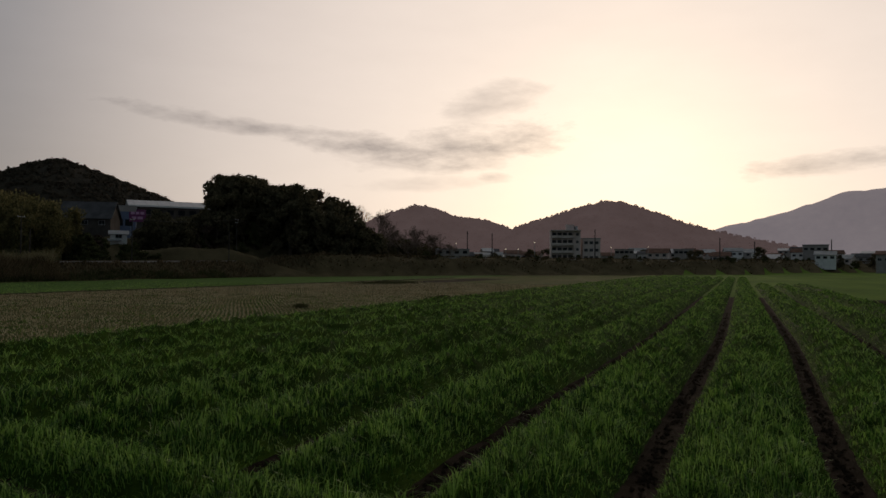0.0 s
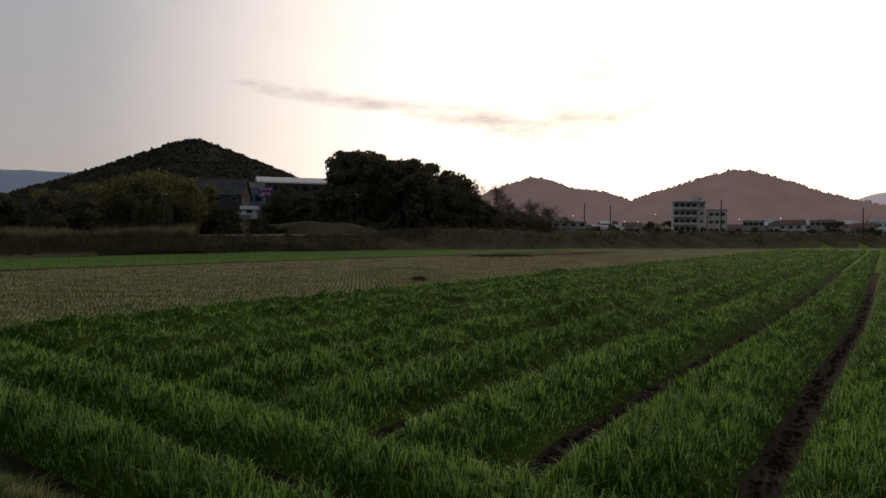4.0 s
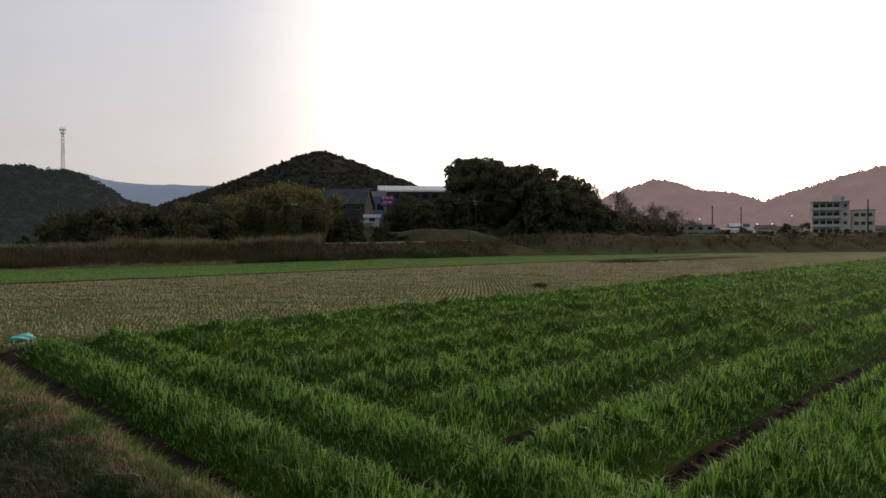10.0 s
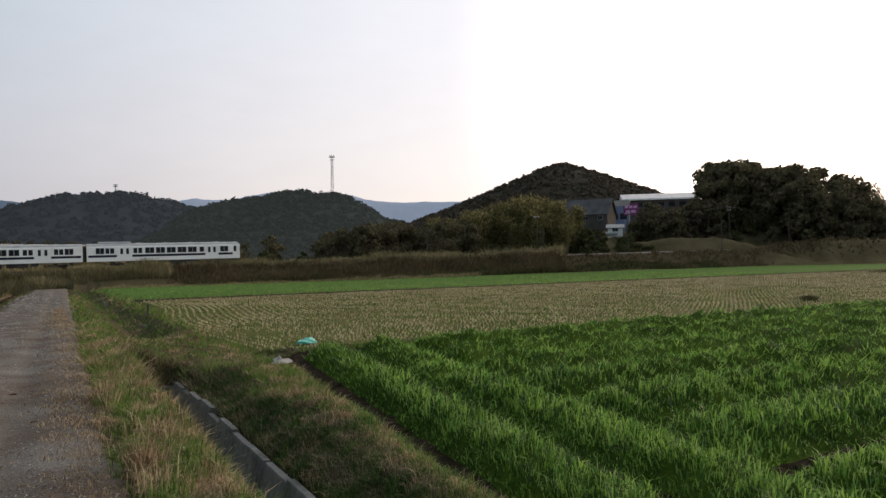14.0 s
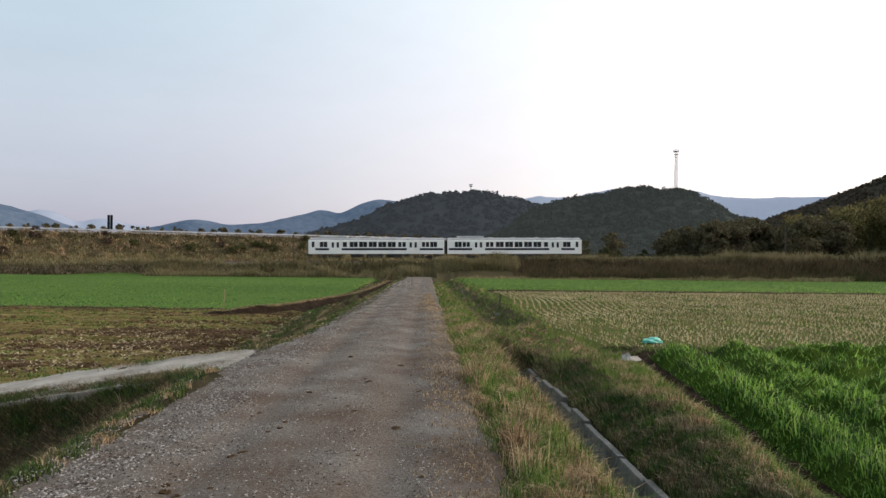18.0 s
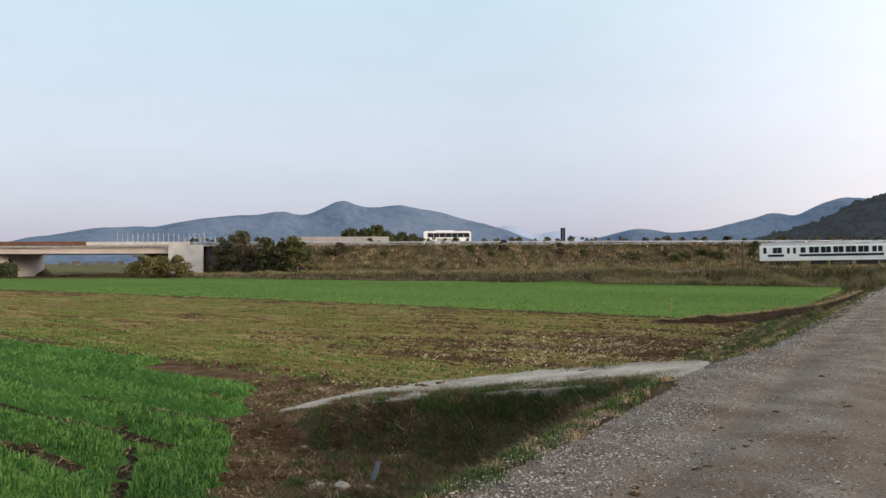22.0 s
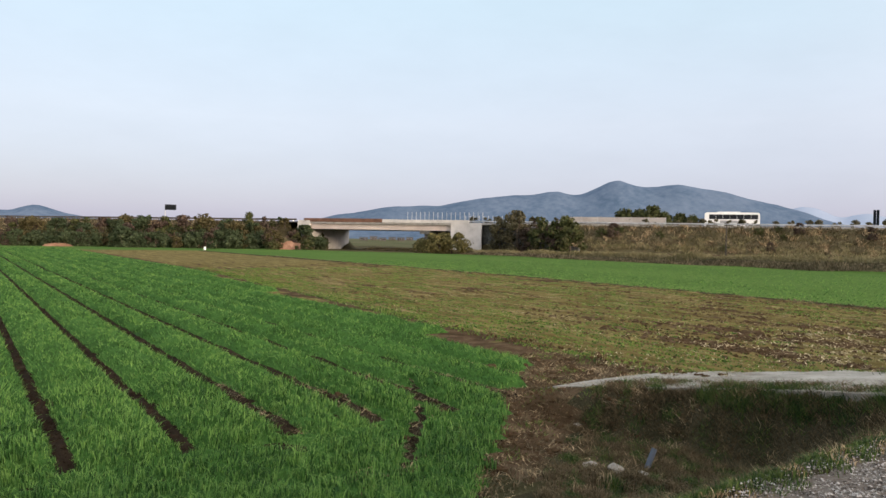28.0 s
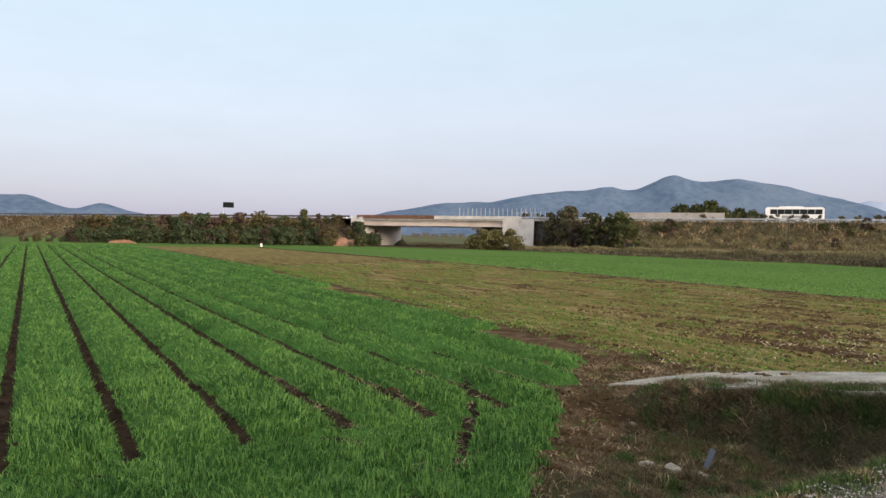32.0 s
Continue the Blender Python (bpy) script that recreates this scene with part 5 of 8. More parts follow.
# rice stubble in drilled rows
gx, gy = np.meshgrid(np.arange(5.6, 110, 0.40), np.arange(24.4, 62.6, 0.30))
gx, gy = gx.ravel(), gy.ravel()
drift = 0.9 * wave_noise(gx * 0, gy, 30, 60)
sx, sy = gx + drift + r.normal(0, 0.022, gx.size), gy + r.normal(0, 0.03, gx.size)
keep = (wave_noise(sx, sy, 5.0, 61) + 0.5 * wave_noise(sx, sy, 1.7, 62) > -0.95) & (sy < paddy_end(sx) - 0.8) & (r.uniform(0, 1, gx.size) < np.clip(75 / np.hypot(sx, sy), 0.3, 0.97))
sx, sy = sx[keep], sy[keep]
tuft_field("rice_stubble", "rows of pale cut rice stubble in a dry paddy", "stubble", sx, sy, 4, 0.15, 0.05 * np.maximum(1, np.hypot(sx, sy) / 55), 0.3, STRAW, 62, 0.025)
gx, gy = r.uniform(5.4, 60, 16000), r.uniform(24, 58, 16000)
keep = wave_noise(gx, gy, 4.0, 63) > 0.1
tuft_field("paddy_weeds", "low green weeds between the stubble rows", "weeds", gx[keep], gy[keep], 3, 0.10, 0.09, 0.6, WEED, 64, 0.12)
# fallow field: soil drawn into low ridges, patched with weeds and bare red earth
def fallow_patch(x, y):
    """0 weeds, 1 bare red soil, by ragged patches; barest near the lane."""
    n = 0.7 * wave_noise(x * 0.4, y, 6, 71) + 0.6 * wave_noise(x * 0.12, y, 1.1, 70) + 0.5 * wave_noise(x, y, 1.1, 72) + 0.4 * wave_noise(x, y, 0.4, 73)
    bare = 1.3 * np.exp(-(((x + 11.5) / 7) ** 2 + ((y - 27.5) / 8) ** 2)) + 0.5 * np.exp(-((y - 44) / 3) ** 2)
    return n + bare - 0.9 * np.exp(-((y - 18.5) / 2.2) ** 2)


def build_fallow():
    gx = -np.concatenate([np.arange(6.0, 26, 0.22), np.arange(26, 90, 0.8)])
    gy = np.concatenate([np.arange(15.6, 34, 0.15), np.arange(34, 46.6, 0.2)])
    X, Y = np.meshgrid(gx, gy)
    e = np.random.default_rng(74).normal(0, 1, X.shape)
    rim = smoothstep(0.2, 1.2, Y - fallow_edge(X)) * smoothstep(5.6, 6.8, road_mid(Y) - X)
    Z = land(X, Y) - 0.05 + 0.08 * rim + rim * 0.06 * np.sin(Y * 6.283 / 0.62 + 0.4 * wave_noise(X, Y, 4, 75)) * (1 + 0.4 * wave_noise(X, Y, 2, 76)) + 0.018 * e
    n = len(gx)
    i = (np.arange(len(gy) - 1)[:, None] * n + np.arange(n - 1)[None]).ravel()
    F = np.stack([i, i + n, i + n + 1, i + 1], 1)
    cx, cy = X[:-1, :-1].ravel(), Y[:-1, :-1].ravel()
    ok = (cy < fallow_end(cx) - 0.3) & (cy > fallow_edge(cx) + 0.3) & (cx - road_mid(cy) < -5.9 + 0.3 * wave_noise(cx, cy, 1, 77))
    k = (fallow_patch(cx, cy) > 0.85).astype(int)
    ob = bulk_mesh("fallow_soil", np.stack([X, Y, Z], -1).reshape(-1, 3), F[ok], [WEEDY, REDSOIL], k[ok], smooth=True)
    tagged(ob, "fallow soil drawn into low weedy ridges with bare red patches", "soil", kind="structure")
    q = np.random.default_rng(78)
    x, y = -6.3 - 34 * q.uniform(0, 1, 30000) ** 1.6, q.uniform(15.6, 45, 30000)
    keep = (fallow_patch(x, y) > 0.3) & (y < fallow_end(x) - 0.3) & (y > fallow_edge(x)) & (x - road_mid(y) < -6)
    clods("fallow_clods", "broken clods of dark red soil strewn over the fallow field", x[keep], y[keep], 0.03, 0.08, REDSOIL, 79, 0.04)
    x, y = q.uniform(-17, -9.4, 7500), q.uniform(4.6, 15.6, 7500)
    keep = (x + y > -2.4) & (wave_noise(x, y, 1.6, 80) > -0.5)
    clods("bare_soil_clods", "crumbled clods of red brown soil at the field corner", x[keep], y[keep], 0.015, 0.055, REDSOIL, 81)
    x = q.uniform(-60, -9, 16000)
    kk = q.integers(-4, 9, 16000)
    y = 0.10 + 1.74 * kk + q.normal(-0.03, 0.10, 16000) + 0.018 * (-x - 20)
    keep = (x + y < -2) & (q.uniform(0, 1, 16000) < np.clip(16 / np.hypot(x, y), 0.1, 1))
    clods("furrow_clods", "crumbs of dark soil lying in the furrows", x[keep], y[keep], 0.02, 0.05, SOIL, 82)
    x = q.uniform(4.6, 50, 16000)
    kk = q.integers(-3, 9, 16000)
    y = 0.98 + 2.62 * kk + 0.5 * (0.75 - smoothstep(8, 34, x)) + q.normal(0.0, 0.08, 16000)
    keep = q.uniform(0, 1, 16000) < np.clip(13 / np.hypot(x, y), 0.1, 1)
    clods("furrow_clods", "crumbs of dark soil lying in the furrows", x[keep], y[keep], 0.02, 0.05, SOIL, 83)


def clods(name, label, x, y, s0, s1, material, seed, lift=0.0):
    q = np.random.default_rng(seed)
    n = len(x)
    s = q.uniform(0, 1, n) ** 2 * (s1 - s0) + s0
    base = np.array([(1, 0, 0), (0, 1, 0), (-1, 0, 0), (0, -1, 0), (0, 0, 1), (0, 0, -1)], dtype=float)
    V = base[None] * q.uniform(0.6, 1.3, (n, 6, 3)).mean(2, keepdims=True) * s[:, None, None] * np.array([1.1, 1, 0.85])
    V[:, :, :2] += q.normal(0, 0.25, (n, 6, 2)) * s[:, None, None]
    V += np.stack([x, y, land(x, y) + lift + s * 0.3], 1)[:, None, :]
    tri = np.array([(0, 1, 4), (1, 2, 4), (2, 3, 4), (3, 0, 4), (1, 0, 5), (2, 1, 5), (3, 2, 5), (0, 3, 5)])
    F = (np.arange(n)[:, None, None] * 6 + tri[None]).reshape(-1, 3)
    tagged(bulk_mesh(name, V.reshape(-1, 3), F, [material]), label, "soil", kind="stuff")


build_fallow()
q = np.random.default_rng(84)
for x0, x1, seed in ((-95, -8, 85), (5, 90, 86)):
    x = q.uniform(x0, x1, 16000)
    y = (fallow_end(x) if x0 < 0 else paddy_end(x)) + 0.5 + 50 * q.uniform(0, 1, 16000) ** 2.2
    k = (y < 98) & ((x - road_mid(y) < -6) | (x > 5))
    tuft_field("young_crop", "short bright green young crop in fine rows", "crop", x[k], np.round(y[k] / 0.4) * 0.4, 2, 0.10, 0.07, 0.6, CEREAL if x0 < 0 else WHEAT, seed, 0.12)
# fallow field: drilled rows of weeds, straw and clods
gx, gy = r.uniform(-75, -6, 95000), r.uniform(15.5, 46, 95000)
gy = np.round(gy / 0.6) * 0.6 + r.normal(0, 0.15, gy.size)
keep = (fallow_patch(gx, gy) < 0.5) & (gy < fallow_end(gx) - 0.4) & (gy > 15.4 + 0.105 * np.clip(-gx - 16, 0, 60)) & (gx - road_mid(gy) < -6)
gx, gy = gx[keep], gy[keep]
g = wave_noise(gx * 0.2, gy, 3.0, 87) + 0.5 * wave_noise(gx, gy, 0.9, 88) - 0.9 * np.exp(-((gy - 18.5) / 3.0) ** 2) < 0.25
tuft_field("fallow_weeds", "low green weeds in faint rows over brown fallow soil", "weeds", gx[g], gy[g], 3, 0.085, 0.05, 0.9, WEED, 66, 0.12, 0.05)
tuft_field("fallow_dry_weeds", "withered tan weeds in faint rows over brown fallow soil", "weeds", gx[~g], gy[~g], 3, 0.075, 0.045, 1.1, REED, 67, 0.12, 0.05)
gx, gy = r.uniform(-45, -5.5, 9000), r.uniform(15.5, 42, 9000)
keep = (wave_noise(gx * 0.5, gy, 3.0, 67) > 0.0) & (gx - road_mid(gy) < -5.6) & (gy > 15.4 + 0.105 * np.clip(-gx - 16, 0, 60))
tuft_field("straw_litter", "scattered pale straw lying on the dark fallow soil", "straw", gx[keep], gy[keep], 4, 0.075, 0.030, 1.9, STRAW, 68, 0.10, 0.06)
q = np.random.default_rng(72)
lx, ly = q.normal(-11.2, 2.6, 1500), q.normal(26.5, 4.5, 1500)
keep = (lx - road_mid(ly) < -6.2) & (ly > 17) & (wave_noise(lx, ly, 1.0, 73) > 0.1)
tuft_field("straw_litter", "mats of pale dead straw on the bare end of the fallow field", "straw", lx[keep], ly[keep], 5, 0.13, 0.045, 2.0, STRAW, 74, 0.16, 0.07)
q = np.random.default_rng(69)
lx, ly = q.uniform(-16.5, -8.6, 2600), q.uniform(3.5, 13.5, 2600)
keep = (lx + ly > -2.6) & (wave_noise(lx, ly, 1.1, 70) > 0.0)
tuft_field("dead_stalks", "broken pale stalks and dead leaves strewn over the bare corner", "straw", lx[keep], ly[keep], 3, 0.10, 0.016, 2.0, DRYGRASS, 71, 0.09, 0.02)
gx, gy = r.uniform(-17, -8.3, 2600), r.uniform(5, 15.5, 2600)
keep = wave_noise(gx, gy, 1.5, 69) > 0.2
tuft_field("soil_straw", "scraps of pale straw on bare red soil", "straw", gx[keep], gy[keep], 5, 0.15, 0.030, 1.9, DRYGRASS, 70, 0.09)
gx, gy = r.uniform(-17, -8.6, 6500), r.uniform(5, 15.5, 6500)
keep = (wave_noise(gx, gy, 1.2, 92) > 0.35) & (gx + gy > -2.0)
tuft_field("soil_weeds", "small green weeds sprouting from bare red soil", "weeds", gx[keep], gy[keep], 4, 0.10, 0.014, 0.9, WEED, 93, 0.07)
tuft_field("soil_dead_weeds", "dead brown weeds lying on bare red soil", "weeds", gx[~keep], gy[~keep], 3, 0.12, 0.016, 1.6, DULLGRASS, 94, 0.09)

# verge, ditch banks and hollow
def scatter(n, x0, x1, y0, y1, seed, dens=10.0):
    q = np.random.default_rng(seed)
    x, y = q.uniform(x0, x1, n), q.uniform(y0, y1, n)
    k = q.uniform(0, 1, n) < np.clip((dens / np.maximum(np.hypot(x, y), 1)) ** 1.4, 0.03, 1)
    return x[k], y[k]


def grass_patch(label, x, y, green, height, seed, rough=1.2, per=5, dry_h=1.0, dry=None, weed=None):
    """Green and dry tufts share the ground in patches."""
    m = wave_noise(x, y, rough, seed) + 0.35 * wave_noise(x, y, rough / 3, seed + 1)
    d = np.hypot(x, y)
    w = 0.007 * np.maximum(1, d / 7) ** 0.9
    g = m < green
    if g.any():
        tuft_field("verge_grass", "green " + label, "grass", x[g], y[g], per, height * np.clip(1 + 0.7 * m[g] * wave_noise(x[g], y[g], 0.8, seed + 4) + 0.5 * wave_noise(x[g], y[g], 0.35, seed + 5), 0.35, 2.0), w[g], 0.9, weed or WEED, seed + 2, 0.05)
    if (~g).any():
        tuft_field("dry_grass", "dry straw-coloured " + label, "grass", x[~g], y[~g], per, height * dry_h * np.clip(1 + 0.5 * wave_noise(x[~g], y[~g], 0.9, seed + 6) + 0.4 * wave_noise(x[~g], y[~g], 0.35, seed + 7), 0.35, 2.0), w[~g], 1.25, dry or DRYGRASS, seed + 3, 0.06)


def band(n, x0, x1, y0, y1, seed, label, green, height, rough=0.9, per=6, dry_h=1.0, dry=None, dens=9):
    x, y = scatter(n, x0, x1, y0, y1, seed, dens)
    sway = 0.18 * wave_noise(y, y * 0, 2.3, seed + 8) + (0.13 * (np.clip(y, -4, 20) - 12) if x0 > 2.4 else 0)
    k = (x > road_mid(y) + road_half(y) + 0.03 + 0.1 * wave_noise(y, y, 1.2, 7)) | (y < -99)
    # bank's shady side gets the darker weed: its shade is put into the colour
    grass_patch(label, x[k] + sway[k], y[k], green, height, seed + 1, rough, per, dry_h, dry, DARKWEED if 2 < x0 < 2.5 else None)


band(7000, -0.22, 0.45, -7, 70, 201, "short grass along the lane's edge", 0.25, 0.10)
band(13000, 0.12, 1.05, -7, 24, 204, "tall grass on the lane's verge", -0.05, 0.14, 0.95, 7, 1.15)
band(8000, 0.85, 1.28, -7, 18, 207, "grass hanging over the ditch", 0.9, 0.15, 0.8, 6, 1.1, DULLGRASS)
band(6000, 0.2, 1.4, 24, 70, 209, "grass on the lane's verge", 0.4, 0.20, 1.6, 5)
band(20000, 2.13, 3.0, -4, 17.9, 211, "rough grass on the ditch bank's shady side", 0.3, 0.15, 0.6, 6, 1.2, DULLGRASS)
band(12000, 2.7, 4.0, -4, 18.5, 214, "grass on top of the ditch bank", 0.15, 0.13, 0.7, 6, 1.2)
band(1200, 3.8, 4.3, -4, 20, 217, "dull grass at the crop's edge", 0.0, 0.12, 0.8, 6, 1.0, DULLGRASS)
band(1300, 0.95, 2.7, 16.0, 18.6, 219, "tall dead stalks at the culvert", -0.6, 0.30, 0.7, 4, 1.0, DULLGRASS, 14)
# standing clumps, green and withered, with bare gaps between them
for x0, x1, y1, seed, green, h, place_name in ((0.10, 1.0, 17.5, 301, 0.15, 0.22, "the lane's verge"), (3.1, 4.0, 18.2, 311, 0.6, 0.18, "the ditch bank"), (2.16, 2.30, 17.2, 331, 0.3, 0.12, "the flume's far edge")):
    x, y = scatter(int(5200 * (x1 - x0) + 1100), x0, x1, -2, y1, seed, 11)
    k = wave_noise(x, y, 0.45, seed + 9) > (0.15 if x1 - x0 > 0.5 else -0.1)
    grass_patch("clumps of grass on " + place_name, x[k], y[k], green, h, seed, 0.8, 9, 1.25)
x, y = scatter(7000, 4.8, 80, 23.2, 24.1, 228, 30)
grass_patch("rough grass on the low bank between crop and paddy", x, y, 0.1, 0.16, 229, 1.5, 5, 1.1, DULLGRASS)
x, y = scatter(2500, 0.6, 5.2, 17.7, 26, 221, 12)
grass_patch("grass on the field crossing", x, y, 0.1, 0.16, 222, 1.5, 6)
x, y = scatter(6000, 2.0, 5.5, 24, 98, 226, 14)
grass_patch("grass beside the far ditch", x, y, 0.5, 0.22, 227, 2.5, 6)
x, y = scatter(17000, -5.2, -3.35, -3, 12.6, 231, 14)
k = x < lane_left(y) + 0.12 * wave_noise(y, y, 0.8, 8) + 0.08 - 0.3 * np.random.default_rng(9).uniform(0, 1, len(x)) ** 2
grass_patch("weeds on the lane's shoulder", x[k], y[k], 0.45, 0.085, 232, 0.6, 6, weed=DARKWEED)
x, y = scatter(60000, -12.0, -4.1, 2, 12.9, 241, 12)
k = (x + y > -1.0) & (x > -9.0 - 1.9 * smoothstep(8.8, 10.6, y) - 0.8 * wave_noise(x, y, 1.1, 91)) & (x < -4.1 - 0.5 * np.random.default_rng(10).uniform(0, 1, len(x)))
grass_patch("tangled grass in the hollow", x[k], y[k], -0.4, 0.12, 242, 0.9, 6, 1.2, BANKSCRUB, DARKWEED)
x, y = scatter(5200, -12.0, -4.4, 3, 12.6, 243, 12)
k = (x + y > -0.6) & (x > -10.4) & (wave_noise(x, y, 0.5, 92) > 0.45)
grass_patch("dead clumps standing in the hollow", x[k], y[k], -9, 0.17, 244, 0.9, 7, 1.1)
x, y = scatter(2600, -8.8, -4.0, 11.2, 12.6, 246, 14)
k = np.abs(y - ramp_mid(x) + 1.5) < 0.3
grass_patch("lush grass along the ramp's edge", x[k], y[k], 0.9, 0.16, 247, 1.0, 6, weed=DARKWEED)
x, y = scatter(3000, -12.5, -4.0, 13.2, 16.2, 255, 16)
k = np.abs(y - ramp_mid(x) - 2.35) < 0.35
grass_patch("low grass along the ramp's far edge", x[k], y[k], 0.7, 0.10, 256, 1.0, 5)
q = np.random.default_rng(257)
x, y = q.uniform(-0.85, 0.05, 9000), 1.5 + 40 * q.uniform(0, 1, 9000) ** 1.5
k = q.uniform(0, 1, 9000) < 0.04 + 0.9 * smoothstep(-0.7, 0.0, x + 0.25 * wave_noise(y, y, 1.5, 258))
V, F = blades(np.repeat(x[k], 3) + q.normal(0, 0.03, 3 * k.sum()), np.repeat(y[k], 3) + q.normal(0, 0.03, 3 * k.sum()), np.repeat(np.maximum(road_top(x[k], y[k]), land(x[k], y[k])), 3), 0.08, 0.007 * np.maximum(1, np.repeat(y[k], 3) / 8), 1.3, seed=259)
tagged(bulk_mesh("lane_grass", V, F, [DRYGRASS]), "short dry grass creeping onto the gravel lane", "grass", kind="stuff")
x, y = scatter(19000, -7.2, -2.6, 14.7, 98, 251, 24)
k = x - road_mid(y) < -1.75
grass_patch("grass beside the lane", x[k], y[k], 0.2, 0.13, 252, 1.6, 5, weed=DARKWEED)

# reeds and rough grass on the railway bank
def reeds(n, x0, x1, ya, yb, h, seed, material, label, w=0.10, lean=0.75):
    q = np.random.default_rng(seed)
    x, y = q.uniform(x0, x1, n), ya + (yb - ya) * q.uniform(0, 1, n)
    hh = h * (0.8 + 0.35 * wave_noise(x, y, 9, seed)) * (0.85 + 0.35 * wave_noise(x, y, 2.4, seed + 1))
    V, F = blades(x, y, land(x, y), np.maximum(hh, 0.2), w * np.maximum(1, np.hypot(x, y) / 115), lean, seed=seed)
    return tagged(bulk_mesh("bank_reeds", V, F, [material]), label, "reeds", kind="stuff")


reeds(22000, -40, 14, 102.6, 107.0, 1.9, 301, REED, "tall tan reeds on the railway bank")
reeds(24000, 13, 82, 99.5, 106.8, 2.1, 302, BANKSCRUB, "dull brown reeds and weeds on the railway bank", 0.08)
reeds(9000, 16, 84, 105.6, 107.4, 2.5, 317, REED, "pale tops of tall reeds along the railway bank", 0.07)
reeds(5000, 20, 78, 99.2, 103.5, 1.5, 318, LEAFMID, "dull green weeds among the brown reeds", 0.12)
reeds(20000, 80, 260, 99.0, 107.0, 1.3, 303, BANKSCRUB, "dull brown scrub on the railway bank", 0.13)
reeds(13000, -190, -30, 104.0, 105.8, 0.7, 304, DULLGRASS, "dull rough grass at the foot of the railway bank", 0.12)
reeds(15000, -190, -30, 106.2, 108.3, 1.1, 316, REED, "pale dry grass along the top of the railway bank", 0.12)
reeds(9000, -150, 30, 114.2, 118.5, 1.1, 305, REED, "rough grass beyond the track", 0.14)
reeds(6000, 14, 120, 99.0, 102.5, 1.0, 306, LEAFMID, "green weeds at the foot of the bank", 0.16)
reeds(5000, 4.5, 60, 96.5, 99.5, 0.7, 315, REED, "short tan grass along the field end", 0.1)
# the highway bank: short rough turf in patches, dark scrub, pale tufts and a bench of tall dead grass
q = np.random.default_rng(307)


def bank_spots(n, v0, v1):
    u, v = q.uniform(-184, 12, n), q.uniform(v0, v1, n)
    bx, by = u * CU - v * HW_K * CU, HW_C + u * HW_K * CU + v * CU
    ok = by > 117
    return bx[ok], by[ok]


def bank_blades(name, bx, by, h, w, lean, material, label, seed):
    V, F = blades(bx, by, land(bx, by), h, w, lean, seed=seed)
    tagged(bulk_mesh(name, V, F, [material]), label, "grass", kind="stuff")


bx, by = bank_spots(34000, -24.5, -11.6)
m = wave_noise(bx, by, 11, 5) + 0.7 * wave_noise(bx, by, 3.2, 6)
for lo, hi, material, h, label, sd in ((-9, -0.35, BANKSCRUB, 0.62, "rough brown scrub turf on the highway bank", 321), (-0.35, 0.35, DULLGRASS, 0.42, "short dull dead grass on the highway bank", 322), (0.35, 9, LEAFOLIVE, 0.60, "olive green weeds on the highway bank", 323)):
    k = (m > lo) & (m <= hi)
    bank_blades("bank_grass", bx[k], by[k], h, 0.16, 1.1, material, label, sd)
u, v = q.uniform(-440, -238, 22000), q.uniform(-24.5, -11.6, 22000)
px, py = u * CU - v * HW_K * CU, HW_C + u * HW_K * CU + v * CU
m = wave_noise(px, py, 14, 8) + 0.7 * wave_noise(px, py, 4, 9)
for lo, hi, material, label, sd in ((-9, 0.1, DULLGRASS, "short dead grass on the highway bank beyond the bridge", 331), (0.1, 9, BANKSCRUB, "brown scrub on the highway bank beyond the bridge", 332)):
    k = (m > lo) & (m <= hi)
    bank_blades("bank_grass", px[k], py[k], 0.7, 0.3, 1.0, material, label, sd)
cx, cy = bank_spots(420, -23.5, -12.2)
for lo, hi, material, h, label, sd in ((0, 150, DRYGRASS, 1.1, "pale tufts of tall dead grass dotted over the highway bank", 324), (150, 300, REED, 0.8, "tan grass clumps dotted over the highway bank", 325), (300, 420, LEAFDARK, 0.9, "dark low bushes dotted over the highway bank", 326)):
    px, py = np.repeat(cx[lo:hi], 34), np.repeat(cy[lo:hi], 34)
    bank_blades("bank_tufts", px + q.normal(0, 0.55, px.size), py + q.normal(0, 0.4, px.size), h, 0.15, 1.0, material, label, sd)
for v0, n, material, h, label in ((-21.6, 6500, REED, 1.0, "pale dry grass along a bench of the highway bank"), (-13.0, 2600, BANKSCRUB, 0.8, "dark weeds below the guard rail")):
    u, v = q.uniform(-182, 8, n), v0 + q.normal(0, 0.55, n)
    px, py = u * CU - v * HW_K * CU, HW_C + u * HW_K * CU + v * CU
    ok = (py > 117) & (wave_noise(u, u * 0, 9, 6) > -0.7)
    bank_blades("bank_grass", px[ok], py[ok], h, 0.16, 0.8, material, label, 312 + int(v0))
q = np.random.default_rng(309)
by = q.uniform(-150, 100, 9000)
bx = np.interp(by, [-400, -70, 0, 70, 104], [560, 435, 300, 215, 150]) + q.uniform(-16, 6, 9000)
V, F = blades(bx, by, land(bx, by), 0.7, 0.4, 0.9, seed=310)
tagged(bulk_mesh("levee_grass", V, F, [BANKSCRUB]), "dark rough grass on the river levee", "grass", kind="stuff")



